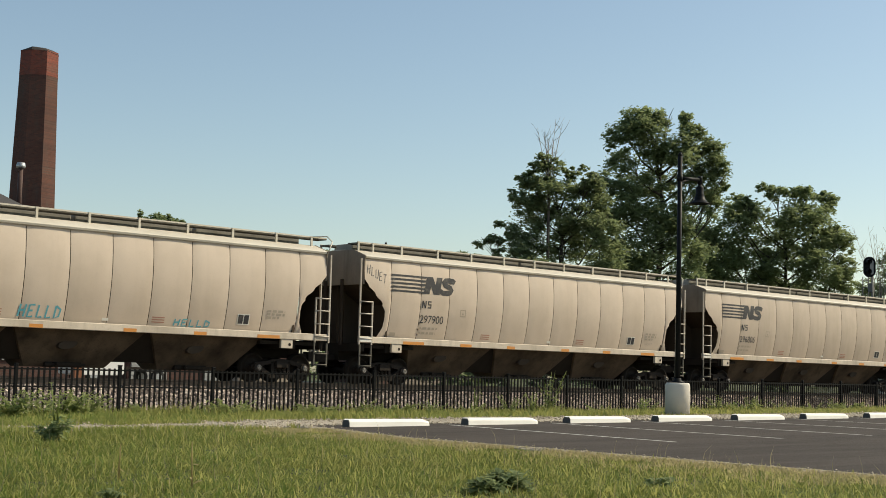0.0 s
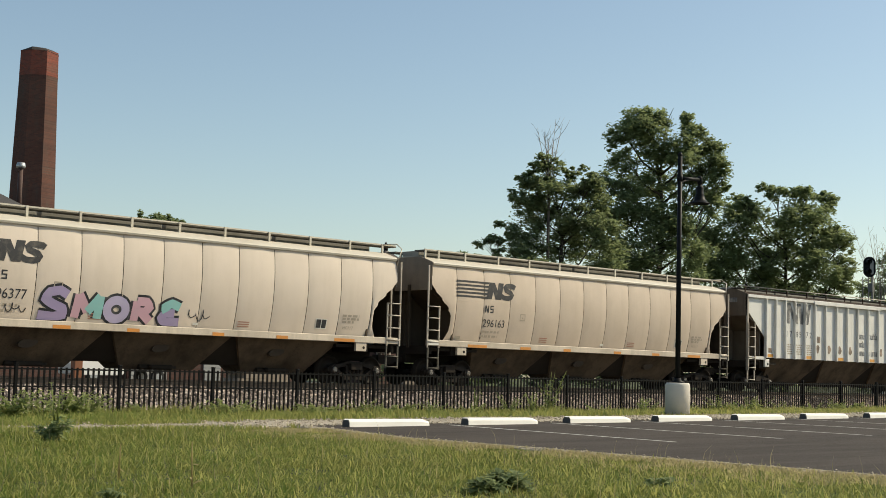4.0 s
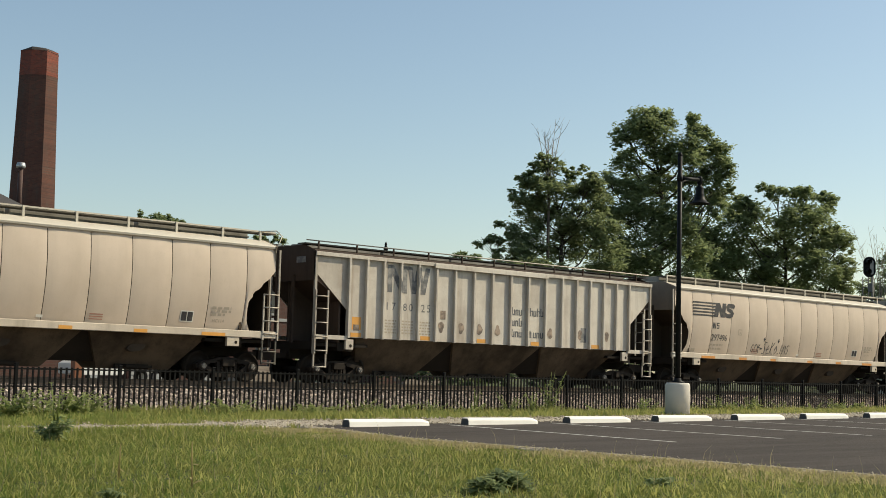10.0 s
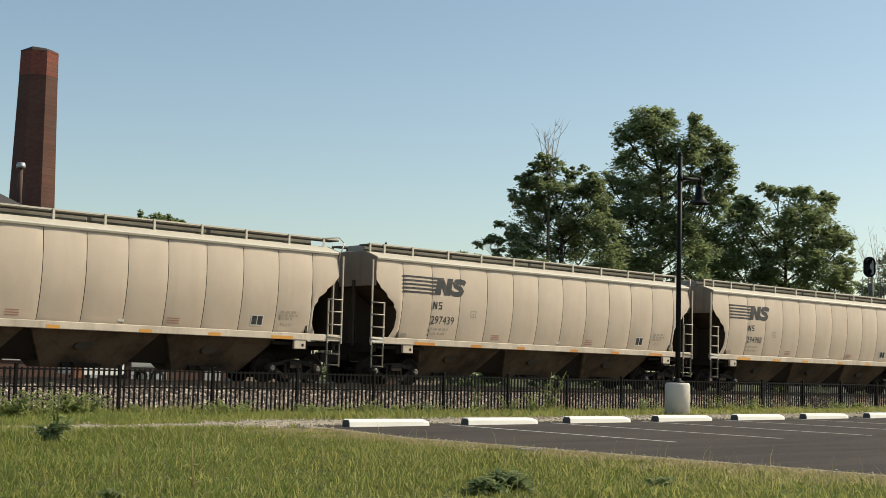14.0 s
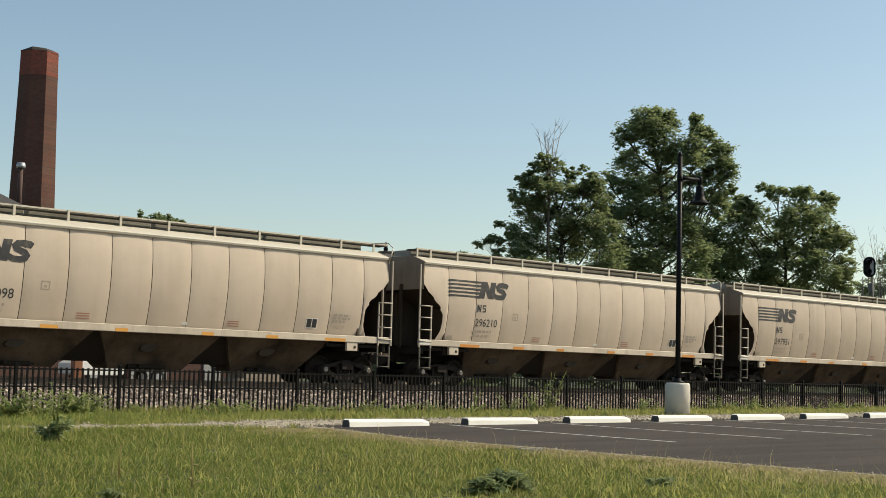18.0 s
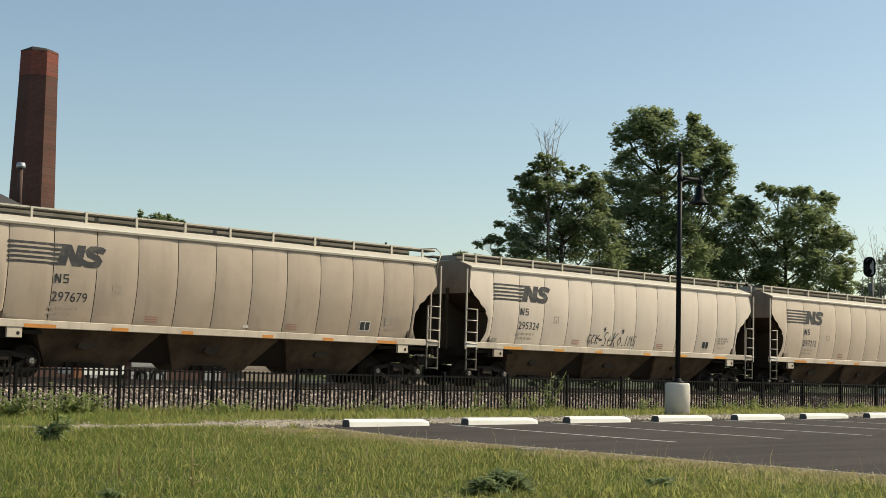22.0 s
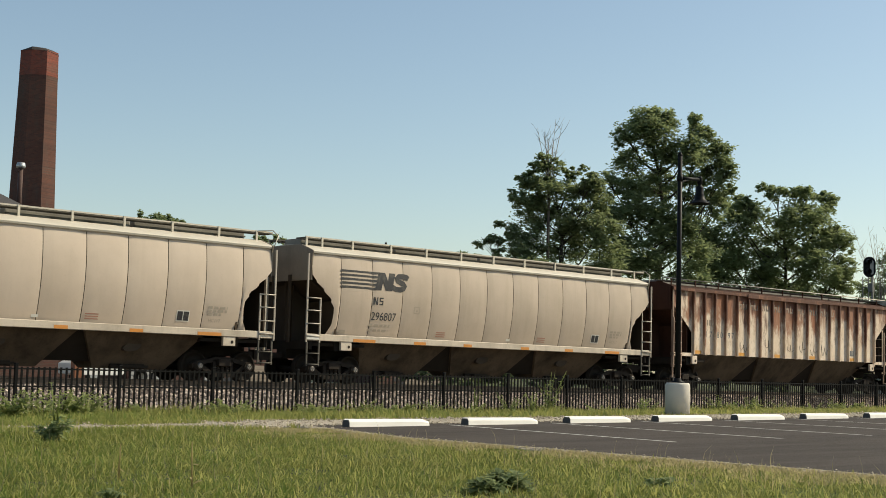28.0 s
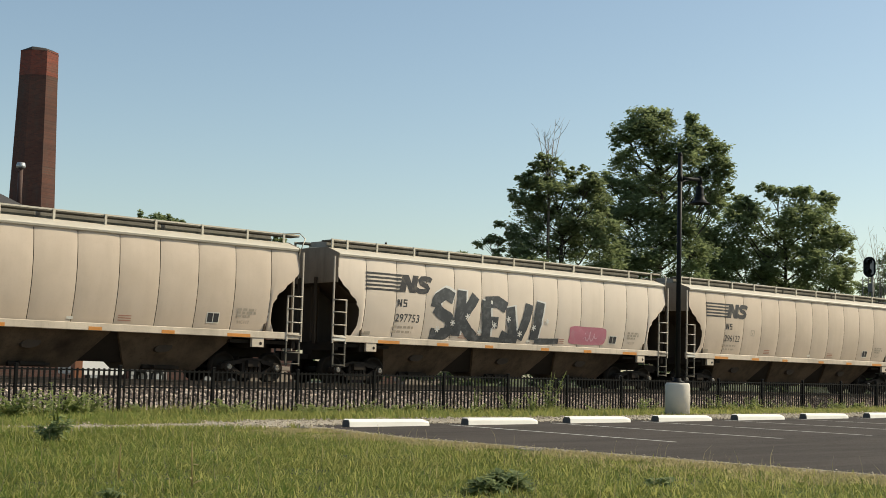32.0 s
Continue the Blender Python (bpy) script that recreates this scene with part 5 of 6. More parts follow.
def build_stops():
    prof = [(-0.105, 0.0), (-0.1, 0.085), (-0.07, 0.132), (0.07, 0.132), (0.1, 0.085), (0.105, 0.0)]
    bm = bmesh.new()
    L = 1.83
    rows = [(0.0, 0.9), (0.02, 0.97), (0.05, 1.0), (L - 0.16, 1.0), (L - 0.03, 0.72), (L, 0.66)]
    rings = [[bm.verts.new((x, y * (0.8 + 0.2 * k), z * k)) for y, z in prof] for x, k in rows]
    for r0, r1 in zip(rings, rings[1:]):
        for i in range(len(prof) - 1):
            bm.faces.new((r0[i], r1[i], r1[i + 1], r0[i + 1]))
    # only the left end face takes the painted shade
    bm.faces.new(rings[0]).material_index = 1
    bm.faces.new(rings[-1][::-1])
    bmesh.ops.recalc_face_normals(bm, faces=bm.faces[:])
    me = mesh_of("wheel_stop", bm, [m_stop, m_stop_shade])
    for i in range(13):
        x = 14.78 + 2.755 * i
        ob = new("wheel_stop", me)
        ob.matrix_basis = pose(x, -16.93 + random.uniform(-0.03, 0.03), lot_z(x) + 0.012, 0, 0, random.uniform(-0.5, 0.5))
        tagged(ob, "white concrete wheel stop at the head of a stall", "wheel stop", "wheel stops")


def build_fence():
    fence = thing("fence", "black metal picket fence along the track", "fence")
    post = mesh_of("post", box(-0.035, 0.035, -0.035, 0.035, -1.25, 0.06, 0.006), m_fence)
    cap = mesh_of("post_cap", box(-0.042, 0.042, -0.042, 0.042, 0.06, 0.09, 0.012), m_fence)
    picket = mesh_of("picket", box(-0.02, 0.02, -0.014, 0.014, -1.12, 0.01), m_fence)
    step = 2.43
    first = 10.55 - 8 * step
    rest = bmesh.new()
    count = 0
    for i in range(44):
        x = first + i * step
        p = part("post", post, parent=fence, at=pose(x, -8, fence_top(x)))
        part("post_cap", cap, parent=p)
        a = math.degrees(math.atan(0.0047))
        for dz, h in ((-0.03, 0.035), (-0.40, 0.03), (-1.0, 0.03)):
            bm = box(0.035, step - 0.035, -0.018, 0.018, dz - h / 2, dz + h / 2)
            part("fence_rail", bm, m_fence, fence, at=pose(x, -8, fence_top(x), 0, -a, 0))
        for k in range(1, 19):
            xx = x + k * step / 19
            if 8.0 < xx < 46:
                part("picket", picket, parent=fence, at=pose(xx, -8, fence_top(xx), 0, random.uniform(-0.3, 0.3), 0))
            else:
                bm_box(rest, xx - 0.014, xx + 0.014, -8.014, -7.986, fence_top(xx) - 1.12, fence_top(xx) + 0.01)
    tagged(part("picket_rest", rest, m_fence, fence), kind="stuff")


def build_lamp():
    x, y = 27.75, -13.8
    z = lot_z(x) - 0.02
    lamp = thing("street_lamp", "black lamp post with a bell shade on a concrete base", "street lamp", at=pose(x, y, z))
    part("base", lathe([(0.31, -0.1), (0.31, 0.74), (0.295, 0.79), (0.27, 0.81)], 32), m_base, lamp, "pale round concrete footing")
    part("base_plate", lathe([(0.17, 0.81), (0.17, 0.84), (0.10, 0.86), (0.085, 0.93)], 20), m_pole, lamp)
    part("pole", tube([(0, 0, 0.85), (0, 0, 6.55)], [0.066, 0.058], 16), m_pole, lamp)
    part("finial", lathe([(0.06, 6.55), (0.064, 6.57), (0.04, 6.62), (0.01, 6.65)], 16), m_pole, lamp)
    arm = bmesh.new()
    bm_tube(arm, [(0.0, 0, 5.985), (0.87, 0, 6.03)], 0.046, 10)
    bm_tube(arm, [(0.03, 0, 5.80), (0.09, 0, 5.88), (0.19, 0, 5.935), (0.34, 0, 5.965)], [0.03, 0.032, 0.034, 0.03], 8)
    bm_tube(arm, [(0.04, 0, 6.42), (0.72, 0, 6.03)], 0.007, 6)
    bm_tube(arm, [(0, 0, 5.90), (0, 0, 6.07)], 0.074, 14)
    part("arm", arm, m_pole, lamp)
    sh = lathe([(0.03, 6.12), (0.06, 6.10), (0.066, 6.06), (0.066, 5.93), (0.045, 5.90), (0.05, 5.87), (0.09, 5.85), (0.1, 5.81), (0.1, 5.67), (0.118, 5.64), (0.112, 5.61), (0.135, 5.57), (0.15, 5.52), (0.20, 5.46), (0.27, 5.42), (0.285, 5.405), (0.265, 5.405), (0.13, 5.49), (0.05, 5.52)], 24)
    part("shade", sh, m_pole, lamp, at=pose(0.82, 0, 0))




# ---- yard beyond the track ----
m_pickup = Mat("white_car_paint", (0.75, 0.74, 0.71), 0.3).m
m_glass = Mat("dark_glass", (0.03, 0.035, 0.04), 0.08).m
m_tyre = Mat("tyre_rubber", (0.02, 0.02, 0.02), 0.85).m
m_door = paint("door_white", (0.30, 0.30, 0.29), (0.35, 0.33, 0.3), 0.3, 0.25)
m_post = paint("rusty_post", (0.30, 0.12, 0.06), (0.14, 0.07, 0.05), 0.5, 0.4, 0.8)
m_lumber = paint("grey_lumber", (0.32, 0.27, 0.22), (0.13, 0.10, 0.08), 0.1, 0.5, 0.9)
m_steel = Mat("galvanised", (0.42, 0.43, 0.43), 0.45, 0.7).m
m_mast = paint("mast_grey", (0.16, 0.16, 0.155), (0.07, 0.065, 0.06), 0.3, 0.3, 0.7)
m_pipe = paint("pipe_brown", (0.075, 0.038, 0.03), (0.04, 0.024, 0.02), 0.3, 0.4, 0.8)
m_rim = Mat("chimney_rim", (0.05, 0.042, 0.038), 0.9).m


def build_chimney():
    ch = thing("chimney", "tall octagonal dark-red brick smokestack behind the brick building", "chimney", at=pose(38.85, 46.05, -0.5, 0, 0, 47.9 + 15))
    h = 20.7

    def ring(bm, r, z, jag=0.0):
        return [bm.verts.new((r * math.cos(math.pi / 4 * k + math.pi / 8), r * math.sin(math.pi / 4 * k + math.pi / 8), z + (random.uniform(-jag, jag))) ) for k in range(8)]

    def shaft(z0, z1, r0, r1, n):
        bm = bmesh.new()
        rings = [ring(bm, r0 + (r1 - r0) * i / n, z0 + (z1 - z0) * i / n) for i in range(n + 1)]
        for a, b in zip(rings, rings[1:]):
            for k in range(8):
                bm.faces.new((a[k], a[(k + 1) % 8], b[(k + 1) % 8], b[k]))
        bm.faces.new(rings[0][::-1])
        bm.faces.new(rings[-1])
        return bm

    def rad(z):
        return (1.66 - 0.54 * z / h) / math.cos(math.pi / 8)
    part("shaft", shaft(0, h - 1.75, rad(0), rad(h - 1.75), 10), m_brick, ch)
    part("cap_course", shaft(h - 1.75, h - 0.15, rad(h - 1.75) + 0.012, rad(h - 0.15) + 0.02, 2), m_brick_red, ch, "fresher red brick top course")
    bm = bmesh.new()
    r = rad(h)
    a, b = ring(bm, r + 0.045, h - 0.22, 0.08), ring(bm, r - 0.06, h + 0.04, 0.17)
    c, d = ring(bm, r - 0.35, h + 0.02, 0.05), ring(bm, r - 0.38, h - 1.0)
    for p, q in ((a, b), (b, c), (c, d)):
        for k in range(8):
            bm.faces.new((p[k], p[(k + 1) % 8], q[(k + 1) % 8], q[k]))
    part("rim", bm, m_rim, ch, "sooty chipped rim")


def build_yard():
    build_chimney()
    # long brick building with a hipped roof
    b = thing("brick_building", "old red-brick building with a dark hipped roof beyond the track", "building", at=pose(0, 0, -0.55))
    x0, x1, y0, y1, ez, rz = 12.0, 37.2, 31.2, 46.2, 6.3, 10.75
    bm = bmesh.new()
    for a in ((x0, x1, y0, y0 + 0.35), (x0, x1, y1 - 0.35, y1), (x0, x0 + 0.35, y0 + 0.35, y1 - 0.35), (x1 - 0.35, x1, y0 + 0.35, y1 - 0.35)):
        bm_box(bm, *a, 0, ez)
    wall = part("wall", bm, m_wallbrick, b)
    for k in range(7):
        x = 14.2 + k * 3.3
        w = part("window", box(x, x + 1.3, y0 - 0.03, y0 + 0.05, 1.2, 3.4), m_glass, b, "dark window with a pale sill")
        part("sill", box(x - 0.1, x + 1.4, y0 - 0.1, y0 - 0.02, 1.08, 1.2), m_door, w)
        part("frame", box(x + 0.62, x + 0.68, y0 - 0.05, y0 - 0.028, 1.2, 3.4), m_door, w)
    part("band", box(x0, x1, y0 - 0.06, y0 - 0.004, 3.75, 3.95), m_door, b, "pale stone band")
    rf = bmesh.new()
    ym = (y0 + y1) / 2
    o = 0.5
    e = [rf.verts.new(p) for p in ((x0 - o, y0 - o, ez), (x1 + o, y0 - o, ez), (x1 + o, y1 + o, ez), (x0 - o, y1 + o, ez))]
    e2 = [rf.verts.new(v.co + Vector((0, 0, 0.2))) for v in e]
    r0, r1 = rf.verts.new((x0 + 4.5, ym, rz)), rf.verts.new((x1 - 4.6, ym, rz))
    for q in ((e2[0], e2[1], r1, r0), (e2[2], e2[3], r0, r1)):
        rf.faces.new(q)
    rf.faces.new((e2[1], e2[2], r1))
    rf.faces.new((e2[3], e2[0], r0))
    for i in range(4):
        rf.faces.new((e[i], e[(i + 1) % 4], e2[(i + 1) % 4], e2[i]))
    rf.faces.new(e[::-1])
    bmesh.ops.recalc_face_normals(rf, faces=rf.faces[:])
    part("roof", rf, m_roofing, b)
    pipe = bmesh.new()
    bm_tube(pipe, [(34.15, 37.8, 8.9), (34.15, 37.8, 11.9)], 0.14, 12)
    bm_tube(pipe, [(33.9, 37.7, 11.72), (34.15, 37.8, 11.72)], 0.06, 6)
    vp = part("vent_pipe", pipe, m_pipe, b)
    cp = bmesh.new()
    bm_tube(cp, [(34.15, 37.8, 11.9), (34.15, 37.8, 12.0), (34.15, 37.8, 12.2)], [0.24, 0.26, 0.22], 12)
    part("cap", cp, m_steel, vp, "bright metal cap")
    # low annex with pale doors
    an = thing("annex", "two-storey brick annex with pale roll-up doors", "building", at=pose(0, 0, -0.55))
    part("wall", box(37.25, 48.2, 30.3, 36.5, 0, 5.9), m_wallbrick, an)
    part("roof", box(37.2, 48.5, 30.1, 36.8, 5.9, 6.15), m_roofing, an)
    part("band", box(37.25, 48.2, 30.25, 30.297, 3.75, 3.93), m_door, an, "pale stone band")
    for x in (38.2, 40.6, 43.0, 45.4):
        w = part("window", box(x, x + 1.2, 30.26, 30.32, 4.2, 5.5), m_glass, an, "dark window with a pale sill")
        part("sill", box(x - 0.1, x + 1.3, 30.2, 30.27, 4.08, 4.2), m_door, w)
    for a, c in ((37.43, 38.95), (39.25, 39.6), (41.93, 43.03)):
        d = part("door", box(a, c, 30.22, 30.31, 0, 2.5), m_door, an, "pale sheet door")
        for k in range(1, 5):
            part("rib", box(a, c, 30.2, 30.222, k * 0.5 - 0.02, k * 0.5 + 0.02), m_door, d)
    # pickup truck
    pk = thing("utility_truck", "white utility truck with a dark flat bed in the yard", "truck", at=pose(32.0, 26.0, -0.5))
    prof = [(0.05, 0.45), (0.02, 0.95), (0.25, 1.08), (1.45, 1.16), (1.75, 1.70), (2.5, 1.80), (2.62, 1.7), (2.65, 0.5), (2.5, 0.42), (0.4, 0.40)]
    part("body", prism(prof, 0, 1.9, "y", 0.04), m_pickup, pk)
    part("window", prism([(1.62, 1.2), (1.85, 1.66), (2.45, 1.7), (2.45, 1.2)], -0.012, 0.0, "y"), m_glass, pk)
    part("windshield", prism([(1.47, 1.19), (1.74, 1.68), (1.72, 1.69), (1.44, 1.2)], 0.15, 1.75, "y"), m_glass, pk)
    part("flat_bed", box(2.7, 5.6, -0.05, 1.95, 0.72, 0.86, 0.02), m_under, pk, "dark flat load bed")
    for x in (1.0, 4.6):
        for y in (0.02, 1.7):
            w = part("wheel", tube([(x, y, 0.36), (x, y + 0.2, 0.36)], 0.36, 20), m_tyre, pk)
            part("rim", tube([(x, y - 0.01, 0.36), (x, y + 0.01, 0.36)], 0.2, 16), m_steel, w)
    # far house with a peaked roof
    hs2 = thing("far_house", "distant house with a dark peaked roof and finial", "house", at=pose(76.7, 56.6, -0.6))
    part("wall", box(-3.4, 3.4, -3.4, 3.4, 0, 8.5), m_wallbrick, hs2)
    rf = bmesh.new()
    base = [rf.verts.new(p) for p in ((-3.9, -3.9, 8.5), (3.9, -3.9, 8.5), (3.9, 3.9, 8.5), (-3.9, 3.9, 8.5))]
    tip = rf.verts.new((0, 0, 11.7))
    for k in range(4):
        rf.faces.new((base[k], base[(k + 1) % 4], tip))
    rf.faces.new(base[::-1])
    roof = part("roof", rf, m_roofing, hs2)
    part("finial", lathe([(0.16, 11.5), (0.2, 11.8), (0.1, 12.0), (0.12, 12.15), (0.02, 12.4)], 10), m_pole, roof)
    # rusty bollard by the track, stacked timbers
    bl = new("bollard", mesh_of("bollard", box(22.82, 23.13, 8.4, 8.7, -0.7, 0.75, 0.03), m_post))
    tagged(bl, "rust-red square post beside the track", "post")
    st = thing("timber_stack", "stack of weathered grey timbers on the gravel", "timber stack")
    tie = mesh_of("timber", box(0, 2.5, 0, 0.22, 0, 0.17, 0.012), m_lumber)
    for lay in range(6):
        for k in range(4):
            part("timber", tie, parent=st, at=pose(31.9 + random.uniform(-0.12, 0.12) + (0.3 if lay % 2 else 0), 12.0 + k * 0.25, -0.52 + lay * 0.18, 0, 0, random.uniform(-1, 1)))
    st2 = thing("timber_stack", "low heap of weathered timbers with red ends", "timber stack")
    for lay in range(4):
        for k in range(3):
            part("timber", tie, parent=st2, at=pose(41.5 + random.uniform(-0.2, 0.2), 12.5 + k * 0.25, -0.52 + lay * 0.18, 0, 0, random.uniform(-2, 2)))
    # signal
    sg = thing("railway_signal", "black hooded railway signal on a steel mast beside the track", "signal", at=pose(70.1, 6.0, -0.62))
    part("mast", tube([(0.35, 0, 0), (0.35, 0, 8.0)], 0.065, 12), m_mast, sg)
    part("foot", box(0.0, 0.7, -0.35, 0.35, -0.1, 0.35, 0.03), m_base, sg)
    def stadium(w, h, x=0.0, z=0.0):
        out = []
        for k in range(24):
            c = 2 * math.pi * (k + 0.5) / 24
            out.append((x + w * math.cos(c), z + math.copysign(h - w, math.sin(c)) + w * math.sin(c)))
        return out
    head = part("signal_head", prism(stadium(0.34, 0.58), -0.04, 0.04, "y"), m_pole, sg, at=pose(-0.13, -0.1, 7.7, 0, 0, -42))
    # pale panel: sunlight on the head's inner face, put into colour
    part("lens_panel", prism(stadium(0.1, 0.4, 0.12, -0.02), -0.06, -0.042, "y"), m_door, head, "pale panel standing in for the head's sunlit inner face")
    for z in (0.3, -0.25):
        hd = bmesh.new()
        bm_tube(hd, [(-0.1, -0.04, z), (-0.1, -0.4, z - 0.03)], [0.15, 0.13], 14, False)
        part("hood", hd, m_pole, head)
    part("housing", box(-0.2, 0.2, 0.04, 0.25, -0.4, 0.4, 0.03), m_pole, head)
    ld = bmesh.new()
    for y in (0.25, 0.6):
        bm_box(ld, 0.33, 0.37, y - 0.02, y + 0.02, 0.2, 7.2)
    for k in range(18):
        bm_box(ld, 0.34, 0.36, 0.25, 0.6, 0.5 + k * 0.38, 0.53 + k * 0.38)
    part("ladder", ld, m_mast, sg)
    part("junction_box", box(0.1, 0.3, -0.15, 0.15, 6.3, 6.8, 0.02), m_mast, sg)
    cb = new("equipment_cabinet", mesh_of("equipment_cabinet", box(72.5, 73.6, 6.5, 7.2, -0.6, 1.3, 0.03), m_steel))
    tagged(cb, "grey metal equipment cabinet on the gravel", "cabinet")


# ---- trees ----
RIGHT, FWD = Vector((0.7396, -0.6725, 0.0269)), Vector((0.6727, 0.7399, 0))
RISE = Vector((-0.0808, -0.049, 0.9955))
rng = np.random.default_rng(7)


def leaf_cloud(blobs, size, per, clump=0.25, droop=0.6):
    """Leaves in clumps inside soft ellipsoids: centre along, up and back, radii along and up."""
    vs = []
    for u, z, w, ru, rz in blobs:
        rd = (ru + rz) / 2
        nsub = max(8, int(17 * (ru + rz) / 2))
        d = rng.normal(size=(nsub, 3))
        d /= np.linalg.norm(d, axis=1)[:, None]
        sub = d * (rng.uniform(0.1, 1.0, (nsub, 1)) ** 0.5) * np.array([ru, rd, rz]) * 0.88 + np.array([u, w, z])
        n = int(per * ru * rz)
        idx = rng.integers(0, nsub, n)
        sg = clump * rng.uniform(0.5, 1.25, nsub) * min(ru, rz)
        p = sub[idx] + rng.normal(size=(n, 3)) * sg[idx][:, None] * np.array([1, 1, 0.65])
        vs.append(p)
    p = np.concatenate(vs)
    n = len(p)
    # local axes: leaf direction drooping outwards, random roll
    a = rng.uniform(0, 2 * np.pi, n)
    dirv = np.stack([np.cos(a), np.sin(a), -droop * rng.uniform(-0.3, 1.2, n)], 1)
    dirv /= np.linalg.norm(dirv, axis=1)[:, None]
    nr = rng.normal(size=(n, 3)) * 0.6 + np.array([0, 0, 1])
    side = np.cross(dirv, nr)
    side /= np.linalg.norm(side, axis=1)[:, None]
    L = size * rng.uniform(0.6, 1.3, n)[:, None]
    W = L * 0.22
    up = np.cross(side, dirv) * L * 0.12
    base = RIGHT_NP * p[:, 0:1] + FWD_NP * p[:, 1:2] + RISE_NP * p[:, 2:3]
    v0 = base - dirv * L * 0.5
    v1 = base + side * W + up
    v2 = base + dirv * L * 0.5
    v3 = base - side * W + up
    verts = np.stack([v0, v1, v2, v3], 1).reshape(-1, 3)
    k = np.arange(n)[:, None] * 4
    faces = np.concatenate([k + np.array([[0, 1, 2]]), k + np.array([[0, 2, 3]])], 1).reshape(-1, 3)
    return verts, faces


RIGHT_NP, FWD_NP, RISE_NP = np.array(RIGHT[:]), np.array(FWD[:]), np.array(RISE[:])
SWAY = []


def tree(at, height, blobs, leaf, per, size, label, trunk_r=0.28, bole=3.0, mat=None, lean=0.0):
    t = thing("tree", label, "tree", "trees", at=pose(*at))
    tr = bmesh.new()
    top = height * 0.8
    spine = [RIGHT * (lean * (k / 6) ** 1.5 + 0.15 * math.sin(k * 1.7)) + FWD * (0.12 * math.cos(k * 2.1)) + Vector((0, 0, top * k / 6)) for k in range(7)]
    spine[0] = Vector((0, 0, 0))
    bm_tube(tr, spine, [trunk_r * (1.25 if k == 0 else 1 - 0.13 * k) for k in range(7)], 10)
    trunk = part("trunk", tr, m_bark, t)
    for u, z, w, ru, rz in blobs:
        if ru < 0.8 or height <= 10:
            continue
        zs = max(bole * 0.7, z - max(1.2, abs(u) * 1.1))
        f = min(zs / top, 0.98)
        i = min(int(f * 6), 5)
        s = spine[i].lerp(spine[i + 1], f * 6 - i)
        e = RIGHT * u + FWD * w + RISE * z
        mid = s.lerp(e, 0.5) + Vector((0, 0, -0.12 * (e - s).length))
        lb = bmesh.new()
        bm_tube(lb, [s, s.lerp(mid, 0.6), mid, mid.lerp(e, 0.6), e], [trunk_r * 0.26, trunk_r * 0.21, trunk_r * 0.15, trunk_r * 0.10, trunk_r * 0.04], 6)
        for q in range(5):
            tip = e + RIGHT * random.uniform(-ru, ru) * 0.8 + FWD * random.uniform(-ru, ru) * 0.8 + Vector((0, 0, random.uniform(-0.3, 0.85) * rz))
            o = mid.lerp(e, 0.25 + 0.15 * q)
            bm_tube(lb, [o, o.lerp(tip, 0.55) + Vector((0, 0, 0.1)), tip], [trunk_r * 0.11, trunk_r * 0.07, trunk_r * 0.03], 5)
        part("limb", lb, m_bark, t)
    verts, faces = leaf_cloud(blobs, size, per)
    crown = part("crown", soup("crown", verts, faces, leaf), parent=t)
    crown["kind"] = "stuff"
    return t, crown


def ub(blobs, bx, by, s):
    """Crown masses from a sketch: centre and radii in sketch units to metres about the tree's foot."""
    return [((x - bx) * s, (by + 8 - y) * s, (random.random() - 0.5) * 1.6 * rx * s, rx * s * 1.06, ry * s * 1.06) for x, y, rx, ry in blobs]


def bare_branches(at, spread, height, label, n=9, mat=None):
    t = thing("bare_tree", label, "tree", "trees", at=pose(*at))
    for k in range(n):
        bm = bmesh.new()
        a = random.uniform(-1, 1) * spread
        tip = RIGHT * a + FWD * random.uniform(-0.4, 0.4) + Vector((0, 0, height * random.uniform(0.72, 1.0)))
        s = Vector((0, 0, height * random.uniform(0.0, 0.35)))
        m1 = s.lerp(tip, 0.45) + RIGHT * (-a * 0.18)
        bm_tube(bm, [s, m1, tip], [0.05, 0.028, 0.008], 5)
        for q in range(7):
            o = m1.lerp(tip, q / 7)
            e = o + RIGHT * random.uniform(-0.6, 0.6) + Vector((0, 0, random.uniform(0.25, 0.95)))
            bm_tube(bm, [o, o.lerp(e, 0.5) + RIGHT * 0.05, e], [0.014, 0.01, 0.005], 4)
        part("branch", bm, mat or m_deadwood, t)
    bm = bmesh.new()
    bm_tube(bm, [(0, 0, -at[2] - 0.5), (0, 0, height * 0.4)], [0.14, 0.07], 7)
    part("trunk", bm, m_bark, t)


